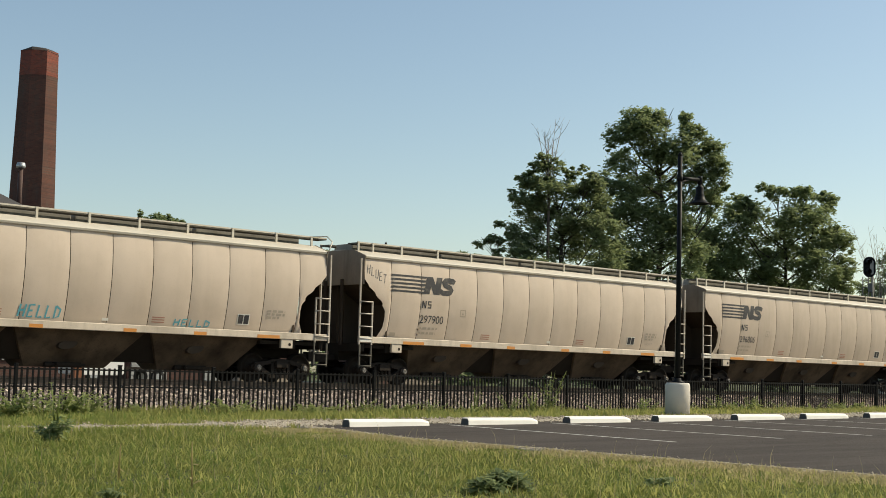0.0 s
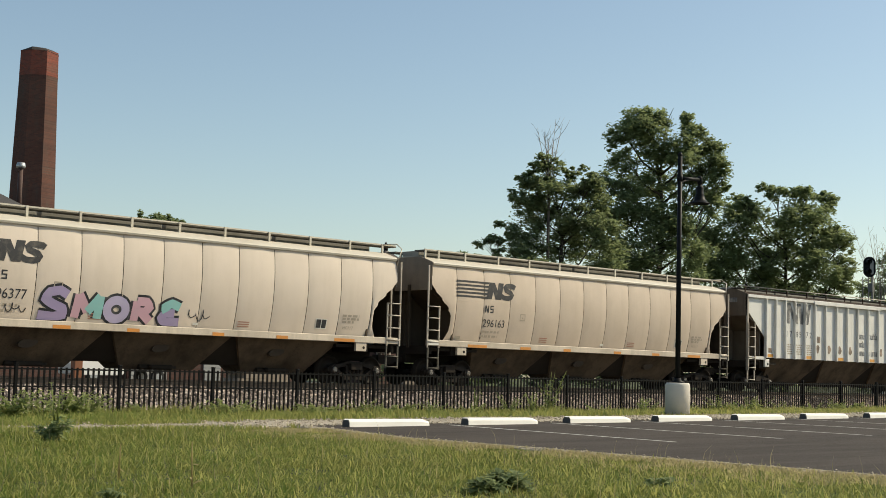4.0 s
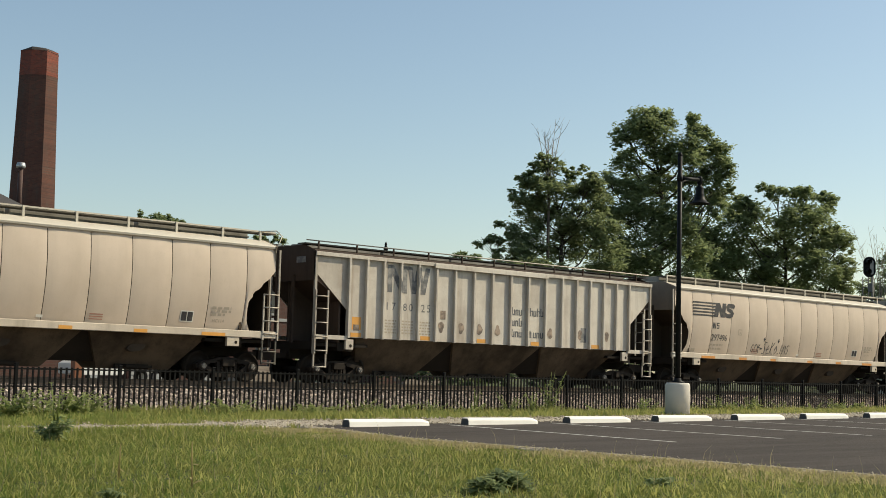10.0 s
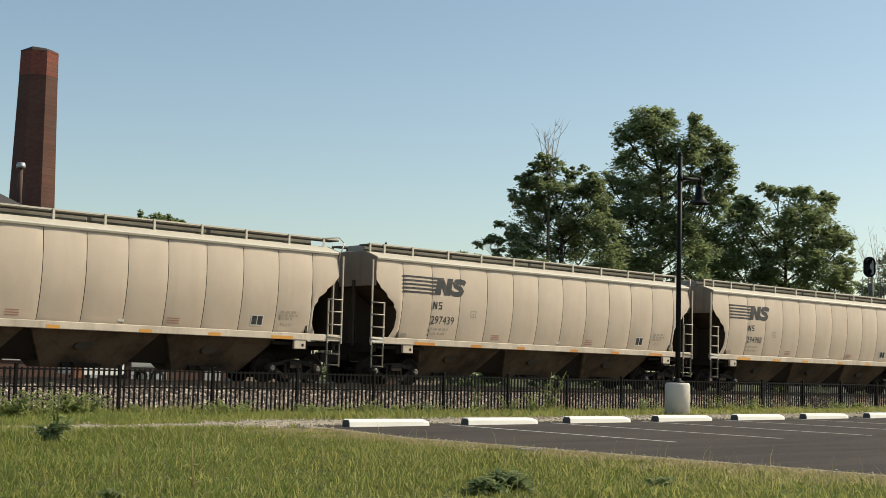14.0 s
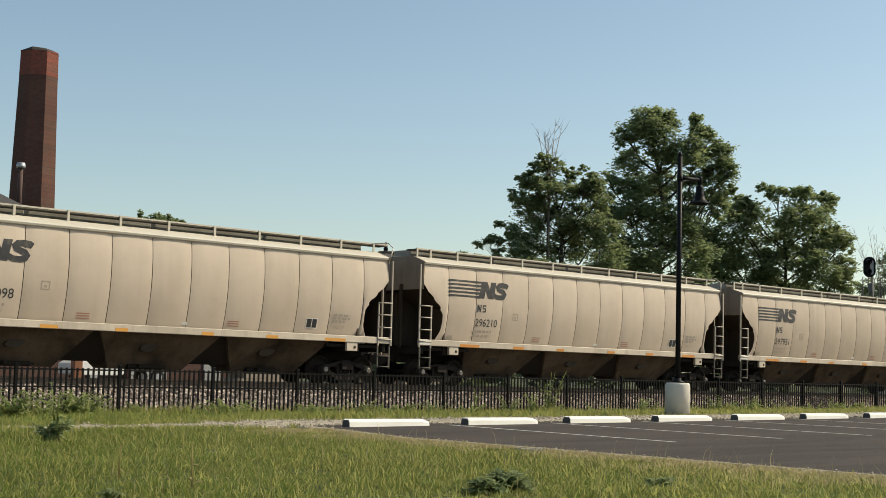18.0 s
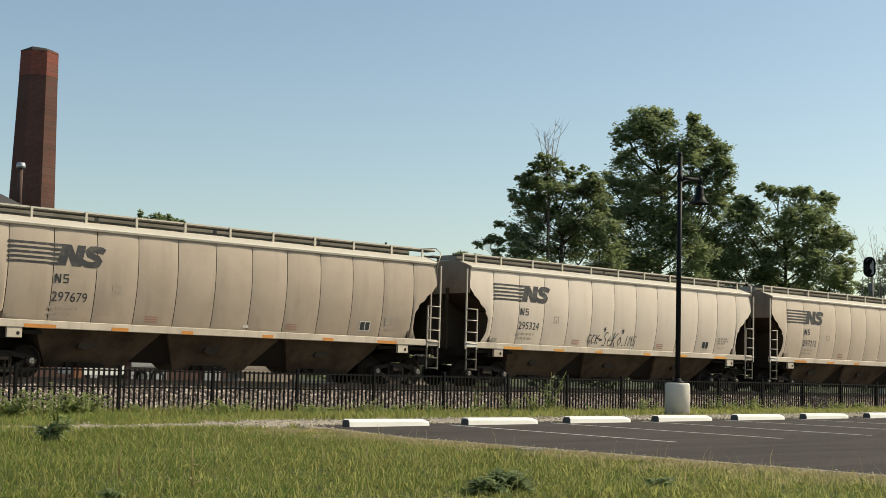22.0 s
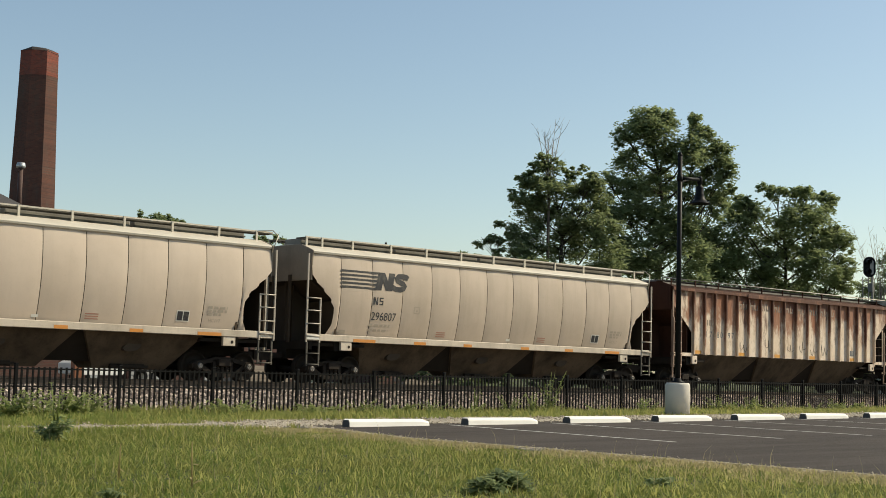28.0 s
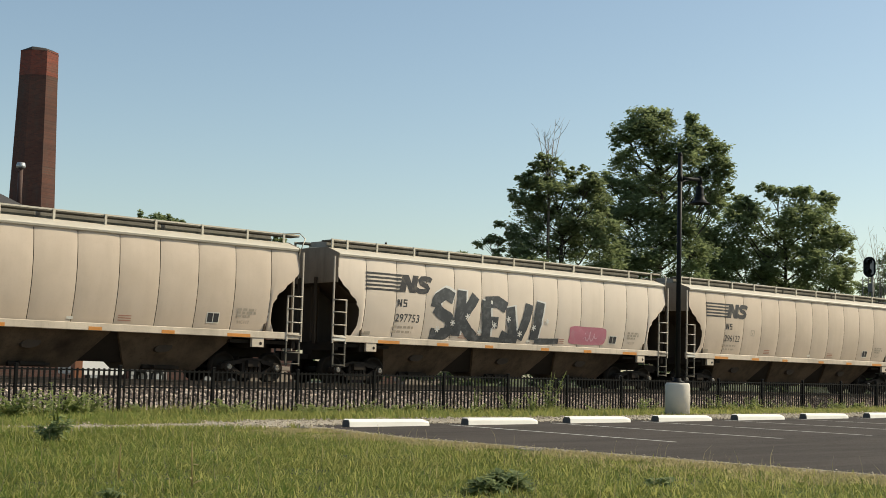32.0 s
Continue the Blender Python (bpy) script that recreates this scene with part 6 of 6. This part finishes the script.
def build_trees():
    tall = [(1148, 229, 46, 38), (1105, 238, 24, 24), (1178, 212, 24, 18), (1222, 219, 20, 16), (1254, 262, 34, 28), (1266, 292, 28, 26), (1278, 318, 22, 20), (1272, 348, 24, 18), (1262, 374, 26, 18), (1172, 272, 44, 34), (1215, 275, 34, 32), (1115, 290, 30, 30), (1172, 318, 58, 34),
            (1235, 316, 26, 24), (1252, 346, 26, 18), (1110, 340, 34, 28), (1218, 356, 32, 24), (1105, 384, 46, 36), (1172, 384, 52, 36), (1205, 412, 34, 34), (1148, 440, 66, 34), (1226, 448, 30, 28), (1120, 482, 60, 34), (1200, 490, 50, 30), (1088, 258, 14, 12), (1080, 330, 22, 22), (1070, 380, 30, 36), (1075, 440, 36, 40), (1252, 236, 16, 12), (1276, 264, 14, 11), (1284, 300, 14, 13), (1286, 336, 13, 12), (1150, 212, 40, 22), (1224, 208, 16, 13), (1228, 238, 24, 16)]
    t, crown = tree((67.28, 18.71, -0.6), 17.5, ub(tall, 1165, 695, 0.03474), m_leaf, 1060, 0.27, "tall leafy green tree with an airy crown", 0.34, 4.0)
    SWAY.append((crown, [(0, -1.0), (3, -0.8), (6, -0.5), (9, 0.25), (13, 0.9), (16, 0.9), (19, 1.2), (21, 0.8), (23, 0.5), (25.5, 0.8), (28, 0.9), (30, 0.5), (32, 0.2)]))
    left = [(990, 287, 30, 15), (1038, 303, 28, 12), (958, 324, 22, 22), (998, 330, 38, 26), (1055, 330, 34, 22), (942, 362, 18, 24), (985, 376, 44, 34), (1046, 380, 46, 38), (1085, 350, 26, 26), (1078, 318, 24, 16), (924, 408, 22, 18), (886, 430, 24, 11), (906, 422, 18, 12),
            (966, 428, 44, 30), (1030, 432, 48, 36), (1086, 410, 34, 40), (1090, 460, 40, 36), (930, 452, 36, 22), (975, 486, 80, 34), (1055, 492, 66, 34), (968, 300, 14, 10), (1056, 298, 10, 7), (1082, 328, 26, 22), (1004, 292, 26, 16), (950, 318, 16, 13), (974, 346, 26, 22), (932, 344, 12, 9), (912, 396, 12, 9)]
    tree((58.9, 19.4, -0.6), 13.5, ub(left, 1010, 690, 0.0327), m_leaf2, 1060, 0.27, "broad dark-green tree with drooping leaves", 0.26, 3.0)
    third = [(1358, 324, 17, 13), (1376, 332, 26, 13), (1412, 332, 36, 15), (1312, 342, 22, 12), (1458, 336, 16, 12), (1480, 352, 14, 11), (1466, 347, 20, 15), (1352, 366, 34, 24), (1412, 376, 54, 32), (1460, 382, 28, 28), (1490, 420, 24, 20), (1450, 424, 42, 34), (1390, 420, 54, 36), (1314, 392, 36, 32), (1274, 408, 26, 28), (1296, 444, 44, 34),
             (1356, 456, 54, 36), (1440, 466, 54, 34), (1502, 456, 22, 24), (1496, 488, 24, 22), (1252, 402, 28, 34), (1246, 446, 30, 34), (1300, 362, 22, 18), (1480, 404, 24, 20), (1436, 336, 22, 10), (1330, 356, 20, 15), (1275, 478, 36, 32), (1370, 498, 76, 34), (1460, 502, 60, 28), (1384, 324, 12, 8), (1478, 338, 10, 8), (1508, 430, 12, 9)]
    tree((90.0, 25.0, -0.6), 16.0, ub(third, 1393, 682, 0.0429), m_leaf, 780, 0.32, "spreading green tree beyond the track", 0.32, 3.5)
    far_r = [(1560, 470, 34, 26), (1585, 430, 30, 22), (1530, 505, 30, 20), (1600, 480, 50, 40), (1560, 520, 60, 30)]
    tree((112.5, 29.0, -0.6), 12.0, ub(far_r, 1565, 690, 0.0511), m_leaf2, 300, 0.38, "thin green tree at the edge of the woods", 0.22, 3.0)
    bare_branches((57.6, 19.1, 9.8), 0.75, 5.8, "dead leafless branches above a green tree", 8)
    bare_branches((108.0, 27.4, 5.0), 2.4, 9.5, "pale half-bare tree at the edge of the woods", 12)
    # far crowns over the yard
    for at, s, bl, lab in (((57.3, 60.6, -0.6), 0.045, [(290, 411, 11, 9), (263, 409, 6, 9), (311, 415, 13, 8), (332, 421, 12, 7), (272, 422, 20, 9), (300, 424, 32, 11), (298, 438, 50, 14), (298, 456, 46, 24)], "distant green tree behind the yard"),
                           ((66.0, 58.0, -0.6), 0.046, [(440, 444, 20, 10), (466, 446, 18, 10), (455, 474, 52, 26)], "distant low green tree behind the yard"),
                           ((89.0, 59.3, -0.6), 0.053, [(820, 470, 22, 10), (845, 474, 18, 9), (825, 502, 46, 26)], "distant rounded green tree behind the yard"),
                           ((77.0, 62.0, -0.6), 0.05, [(640, 465, 22, 9), (612, 469, 18, 9), (630, 500, 54, 26)], "distant green tree half hidden in the yard")):
        bx = bl[-1][0]
        tree(at, 10, ub(bl, bx, 690, s), m_leaf2, 1300, 0.27, lab, 0.2, 3.0)
    # the tree whose branch tips reach into view beside the chimney
    side = [(-12, 203, 28, 11), (-10, 297, 24, 8), (-70, 240, 40, 60), (-90, 330, 60, 50)]
    tree((27.3, 32.0, -0.6), 14.0, ub(side, -90, 690, 0.0286), m_leaf, 330, 0.4, "green tree with branches reaching beside the chimney", 0.25, 3.0)
    # undergrowth between the trunks, as far as it shows under and between the cars
    bl = []
    for k in range(26):
        bl.append((k * 2.1 - 6 + random.uniform(-0.5, 0.5), random.uniform(0.8, 2.8), random.uniform(-2, 2), random.uniform(1.3, 2.2), random.uniform(1.0, 2.4)))
    verts, faces = leaf_cloud(bl, 0.4, 150)
    ob = new("undergrowth", soup("undergrowth", verts, faces, m_leaf2))
    ob.matrix_basis = pose(62.0, 27.0, -0.6)
    tagged(ob, "dense green undergrowth below the trees", "undergrowth", kind="stuff")
    # scrub added in the train's shadow to keep the gaps under the cars dark
    bl = []
    for k in range(52):
        bl.append((k * 1.7 + random.uniform(-0.4, 0.4), random.uniform(0.55, 0.95), random.uniform(-0.2, 0.2), random.uniform(0.8, 1.1), random.uniform(0.5, 0.8)))
    verts, faces = leaf_cloud([(u * 0.74, z, u * 0.672 + w, a, b) for u, z, w, a, b in bl], 0.3, 260)
    ob = new("scrub", soup("scrub", verts, faces, m_leaf2))
    ob.matrix_basis = pose(33.5, 4.6, -0.5)
    tagged(ob, "added scrub beyond the track, darkening the view under the cars", "scrub", kind="stuff")
    bl = []
    for k in range(60):
        bl.append((k * 4.2 - 60 + random.uniform(-1, 1), random.uniform(1.0, 4.5), random.uniform(-3, 3), random.uniform(2.5, 3.6), random.uniform(2.0, 3.4)))
    verts, faces = leaf_cloud(bl, 0.7, 45)
    ob = new("far_woods", soup("far_woods", verts, faces, m_leaf2))
    ob.matrix_basis = pose(90.0, 95.0, -0.6)
    tagged(ob, "far green wood edge along the horizon", "woods", kind="stuff")


# ---- grass, weeds and stones ----
def blades(x, y, z, h, w, bend=0.5):
    """Tapered bent blades of grass."""
    n = len(x)
    a = rng.uniform(0, 2 * np.pi, n)
    d = np.stack([np.cos(a), np.sin(a), np.zeros(n)], 1)
    fa = rng.uniform(0, 2 * np.pi, n)
    s = np.stack([np.cos(fa), np.sin(fa), np.zeros(n)], 1) * (w / 2)[:, None]
    lean = (h * bend * rng.uniform(0.1, 1.0, n))[:, None]
    p0 = np.stack([x, y, z], 1)
    p1 = p0 + d * lean * 0.3 + np.array([0, 0, 1.0]) * (h * 0.55)[:, None]
    p2 = p0 + d * lean + np.array([0, 0, 1.0]) * (h * (1 - 0.25 * bend))[:, None]
    verts = np.stack([p0 - s, p0 + s, p1 - s * 0.75, p1 + s * 0.75, p2], 1).reshape(-1, 3)
    k = np.arange(n)[:, None] * 5
    faces = np.concatenate([k + np.array([[0, 1, 3]]), k + np.array([[0, 3, 2]]), k + np.array([[2, 3, 4]])], 1).reshape(-1, 3)
    return verts, faces


lot_v = np.vectorize(lot_z)
ground_v = np.vectorize(ground_z)


def patchy(x, y, s, seed):
    return np.array([noise.noise((a * s, b * s, seed)) for a, b in zip(x, y)])


def build_plants():
    # lawn before the lot
    n = 430000
    x, y = rng.uniform(2.0, 14.3, n), rng.uniform(-31.0, -16.6, n)
    tuft = rng.integers(0, 12000, n)
    tx, ty, ts = rng.uniform(2.0, 14.3, 12000), rng.uniform(-31.0, -16.6, 12000), rng.uniform(0.45, 1.7, 12000) ** 1.3
    inn = rng.random(n) < 0.62
    x = np.where(inn, tx[tuft] + rng.normal(size=n) * 0.045, x)
    y = np.where(inn, ty[tuft] + rng.normal(size=n) * 0.045, y)
    tall = np.where(inn, ts[tuft], 0.7)
    keep = (x < 13.42 + 0.9 * np.clip((y + 20) / 3.8, 0, 1) + 0.1 * np.sin(y * 3) + 0.08 * np.sin(y * 7.3)) & (y + 35.6 > x * 0.28) & ((x > 4) | (y > -29))
    x, y, tall = x[keep], y[keep], tall[keep]
    pt = patchy(x, y, 0.8, 1.0)
    edge = np.clip((13.5 - x) / 1.6, 0.3, 1.0)
    h = (rng.uniform(0.018, 0.07, len(x)) * (1.0 + 0.9 * pt) * tall + (rng.random(len(x)) < 0.04) * rng.uniform(0.04, 0.14, len(x))) * edge + 0.02
    v, f = blades(x, y, lot_v(x) - 0.03, h, rng.uniform(0.005, 0.0115, len(x)), 1.9)
    tagged(new("lawn_grass", soup("lawn_grass", v, f, m_blade)), "uneven sunlit green lawn with yellow stalks", "grass", kind="stuff")
    # taller wisps over the lawn
    n = 5200
    x, y = rng.uniform(2.5, 13.5, n), rng.uniform(-30.5, -16.8, n)
    keep = (x < 13.3 + 0.9 * np.clip((y + 20) / 3.8, 0, 1)) & (y + 35.6 > x * 0.28) & (patchy(x, y, 0.7, 12.0) > -0.1)
    x, y = x[keep], y[keep]
    v, f = blades(x, y, lot_v(x) - 0.03, rng.uniform(0.07, 0.19, len(x)), rng.uniform(0.005, 0.01, len(x)), 1.2)
    tagged(new("tall_grass", soup("tall_grass", v, f, m_blade)), "taller loose grass blades over the lawn", "grass", kind="stuff")
    # dry straw along the asphalt's edge
    n = 42000
    y = rng.uniform(-33, -16.6, n)
    x = 13.45 + 0.9 * np.clip((y + 20) / 3.8, 0, 1) - np.abs(rng.normal(size=n)) * 0.8
    keep = patchy(x, y, 0.9, 6.0) > -0.3
    x, y = x[keep], y[keep]
    v, f = blades(x, y, lot_v(x) - 0.02, rng.uniform(0.03, 0.085, len(x)), rng.uniform(0.006, 0.013, len(x)), 1.3)
    tagged(new("dry_grass", soup("dry_grass", v, f, m_stalk)), "short dry straw-brown grass beside the asphalt", "grass", kind="stuff")
    # rough grass between gravel and fence
    n = 120000
    x, y = rng.uniform(4, 75, n), rng.uniform(-14.6, -7.3, n)
    keep = y > -14.4 + 0.35 * patchy(x, x * 0, 0.6, 4.0)
    x, y = x[keep], y[keep]
    pt = patchy(x, y, 0.5, 2.0)
    h = rng.uniform(0.06, 0.2, len(x)) * (1 + 0.8 * pt) * np.where(y > -9.6, 1.75, 1.0)
    v, f = blades(x, y, ground_v(x, y) - 0.03, h, rng.uniform(0.012, 0.026, len(x)), 0.8)
    tagged(new("verge_grass", soup("verge_grass", v, f, m_blade)), "rough green grass along the fence", "grass", kind="stuff")
    # grass left of the lot, up to the gravel path, and through it
    n = 42000
    x, y = rng.uniform(2, 14, n), rng.uniform(-17.2, -14.2, n)
    dens = patchy(x, y, 0.9, 9.0) + (12.5 - x) * 0.075 - 0.9 * np.exp(-((y + 15.7) / 0.42) ** 2)
    keep = dens > 0.05
    x, y = x[keep], y[keep]
    v, f = blades(x, y, lot_v(x) - 0.02, rng.uniform(0.05, 0.16, len(x)), rng.uniform(0.008, 0.018, len(x)), 0.8)
    tagged(new("path_grass", soup("path_grass", v, f, m_blade)), "sparse grass growing through a gravel path", "grass", kind="stuff")
    # tall stalks
    for nm, count, x0, x1, y0, y1, h0, h1 in (("grass_stalks", 320, 3.0, 13.5, -30, -17, 0.16, 0.36), ("grass_stalks", 700, 6, 55, -9.2, -7.8, 0.35, 0.7)):
        x, y = rng.uniform(x0, x1, count), rng.uniform(y0, y1, count)
        v, f = blades(x, y, ground_v(x, y) - 0.03, rng.uniform(h0, h1, count), np.full(count, 0.006), 0.5)
        tagged(new(nm, soup(nm, v, f, m_stalk)), "dry straw-coloured seed stalks", "grass", kind="stuff")

    def weed(x, y, h, spread, stems, leaf, label, mat=m_weed, per=26, broad=0.24):
        w = thing("weed", label, "weed", "weeds", at=pose(x, y, ground_z(x, y) - 0.02))
        stalks, foliage = bmesh.new(), bmesh.new()
        for k in range(stems):
            a = random.uniform(0, 6.28)
            tip = Vector((math.cos(a) * spread * random.uniform(0.2, 1), math.sin(a) * spread * random.uniform(0.2, 1), h * random.uniform(0.6, 1)))
            bm_tube(stalks, [(0, 0, 0), tip * 0.5 + Vector((0, 0, h * 0.08)), tip], [0.012, 0.008, 0.004], 5)
            for q in range(per):
                f = random.uniform(0.12, 1.0)
                o = tip * f
                if broad >= 0.4:
                    o = Vector((tip.x * random.uniform(0.3, 1.1), tip.y * random.uniform(0.3, 1.1), h * random.uniform(0.1, 1.0) * (1.0 - 0.6 * (tip.xy.length / spread) ** 2)))
                d = Vector((random.uniform(-1, 1), random.uniform(-1, 1), random.uniform(-0.3, 0.6))).normalized()
                s = d.cross(Vector((0, 0, 1))).normalized()
                L = leaf * random.uniform(0.5, 1.2) * (1.2 - 0.6 * f)
                vs = [foliage.verts.new(o), foliage.verts.new(o + d * L * 0.45 + s * L * broad), foliage.verts.new(o + d * L - Vector((0, 0, L * 0.3))), foliage.verts.new(o + d * L * 0.45 - s * L * broad)]
                foliage.faces.new(vs)
        tagged(part("stalk", stalks, mat, w), kind="stuff")
        tagged(part("foliage", foliage, mat, w), kind="stuff")

    weed(8.75, -26.85, 0.19, 0.26, 26, 0.09, "dark broad-leaved weed clump in the lawn", m_leaf2, 20, 0.4)
    weed(8.4, -26.95, 0.16, 0.24, 22, 0.09, "dark broad-leaved weed clump in the lawn", m_leaf2, 13, 0.4)
    weed(8.6, -18.6, 0.78, 0.22, 4, 0.15, "single tall weed stalk in the lawn", m_weed, 12, 0.34)
    weed(8.5, -18.7, 0.34, 0.34, 14, 0.14, "low leafy weed in the lawn", m_leaf, 11, 0.36)
    weed(6.4, -24.2, 0.34, 0.10, 1, 0.05, "thin reddish weed stalk in the lawn", m_stalk, 9)
    weed(6.3, -25.6, 0.5, 0.07, 1, 0.1, "thin pale weed stalk in the lawn", m_stalk, 6, 0.16)
    weed(5.4, -25.85, 0.1, 0.15, 12, 0.08, "small dark weed in the lawn", m_leaf2, 8, 0.4)
    weed(10.3, -27.3, 0.11, 0.2, 14, 0.08, "small dark weed in the lawn", m_leaf2, 8, 0.4)
    weed(28.6, -8.6, 1.35, 0.6, 9, 0.14, "tall sparse weed growing beside the fence", m_weed, 16, 0.3)
    weed(25.9, -8.4, 0.8, 0.3, 4, 0.10, "tall sparse weed growing beside the fence", m_weed, 26)
    for x, y, h in ((9.6, -9.2, 1.15), (10.4, -9.6, 1.0), (8.7, -9.4, 1.2), (9.1, -9.7, 1.05), (11.3, -9.3, 0.95), (12.2, -9.5, 0.7), (10.0, -9.9, 0.8), (11.0, -9.9, 0.7), (9.9, -8.9, 1.1), (13.6, -9.0, 0.75), (14.1, -9.1, 0.7), (18.0, -8.7, 0.5), (23.0, -8.6, 0.4), (37.5, -8.6, 0.5), (44.0, -8.6, 0.5), (20.5, -8.6, 0.4)):
        weed(x, y, h * 0.85, 0.85, 15, 0.16, "leafy green weed clump along the fence", m_weed, 30)
    for k in range(34):
        x = 9 + k * 1.35 + random.uniform(-0.6, 0.6)
        weed(x, random.uniform(-9.4, -8.3), random.uniform(0.3, 0.65), 0.6, 8, 0.11, "low leafy weed clump along the fence", m_weed, 18)


def stone_soup(x, y, z, r):
    """Angular stones: squashed, turned octahedra."""
    n = len(x)
    base = np.array([[1, 0, 0], [0, 1, 0], [-1, 0, 0], [0, -1, 0], [0, 0, 1], [0, 0, -1]], float)
    v = base[None] * rng.uniform(0.6, 1.25, (n, 6, 1)) + rng.normal(size=(n, 6, 3)) * 0.22
    a = rng.uniform(0, 6.28, n)
    c, s = np.cos(a), np.sin(a)
    rot = np.zeros((n, 3, 3))
    rot[:, 0, 0], rot[:, 0, 1], rot[:, 1, 0], rot[:, 1, 1], rot[:, 2, 2] = c, -s, s, c, 0.75
    v = np.einsum("nij,nkj->nki", rot, v) * r[:, None, None] + np.stack([x, y, z], 1)[:, None]
    f = np.array([[0, 1, 4], [1, 2, 4], [2, 3, 4], [3, 0, 4], [1, 0, 5], [2, 1, 5], [3, 2, 5], [0, 3, 5]])
    return v.reshape(-1, 3), (f[None] + np.arange(n)[:, None, None] * 6).reshape(-1, 3)


def build_stones():
    n = 62000
    x, y = rng.uniform(6, 75, n), -7.75 + 7.6 * rng.random(n) ** 1.25
    gz = np.array([np.interp(b, (-7.7, -7.2, -4.0, -1.2, -0.1), (ground_z(a, -8) - 0.05, ground_z(a, -8) + 0.03, -0.55, -0.36, -0.2)) for a, b in zip(x, y)])
    v, f = stone_soup(x, y, gz + 0.02, rng.uniform(0.03, 0.085, n))
    tagged(new("ballast_stones", soup("ballast_stones", v, f, m_stone)), "loose grey and pinkish crushed stones beside the track", "stones", kind="stuff")
    n = 9000
    x = rng.uniform(4, 60, n)
    y = rng.uniform(-16.7, -14.0, n)
    v, f = stone_soup(x, y, lot_v(x) + 0.02, rng.uniform(0.012, 0.03, n))
    tagged(new("gravel_stones", soup("gravel_stones", v, f, m_stone2)), "loose pale gravel along the lot", "stones", kind="stuff")
    n = 1500
    y = rng.uniform(-34, -16.4, n)
    x = 13.45 + 0.9 * np.clip((y + 20) / 3.8, 0, 1) + rng.normal(size=n) * 0.14
    v, f = stone_soup(x, y, lot_v(x) + 0.012, rng.uniform(0.007, 0.018, n))
    tagged(new("rim_stones", soup("rim_stones", v, f, m_stone2)), "pale gravel crumbs along the asphalt's broken edge", "stones", kind="stuff")


m_stone = Mat("stone_mix", (0.3, 0.27, 0.25), 0.9).islands([(0.03, 0.024, 0.021), (0.10, 0.076, 0.066), (0.27, 0.21, 0.18), (0.62, 0.52, 0.44)]).m
m_stone2 = Mat("gravel_mix", (0.4, 0.38, 0.33), 0.9).islands([(0.21, 0.17, 0.12), (0.38, 0.32, 0.235), (0.58, 0.50, 0.38)]).m
m_stalk = leaf_mat("dry_stalk", [(0.2, 0.17, 0.08), (0.34, 0.29, 0.14), (0.45, 0.38, 0.2)])

# ---- build ----
build_ground()
build_stops()
build_fence()
build_lamp()
build_yard()
build_trees()
build_plants()
train = build_train()
build_stones()


def motions():
    """The train rolls past towards the low end of x, a little faster as it goes; the tall tree sways."""
    times = [float(i) for i in range(33)]
    for i, car in enumerate(train):
        walk(car, [(t, pose(run_of(t) + (i - 10) * PITCH + MID, HALF, 0)) for t in times])
        # wheels turn while the car is near the view
        near = [k / FPS for k in range(int(CLIP * FPS) + 1) if -12 < run_of(k / FPS) + (i - 10) * PITCH + MID < 75]
        for truck in [p for p in car.children if p.name.startswith("truck")]:
            for ws in [w for w in truck.children if w.name.startswith("wheelset")]:
                x = ws.location.x
                spin = [(t, pose(x, 0, 0.457) @ Matrix.Rotation(run_of(t) / 0.457, 4, "Y")) for t in near]
                if not spin:
                    continue
                if near[0] > 0.02:
                    spin.insert(0, (0.0, spin[0][1]))
                if near[-1] < CLIP - 0.02:
                    spin.append((CLIP, spin[-1][1]))
                walk(ws, spin)
    for crown, rows in SWAY:
        walk(crown, [(t, Matrix.Rotation(radians(a), 4, FWD)) for t, a in rows])


motions()
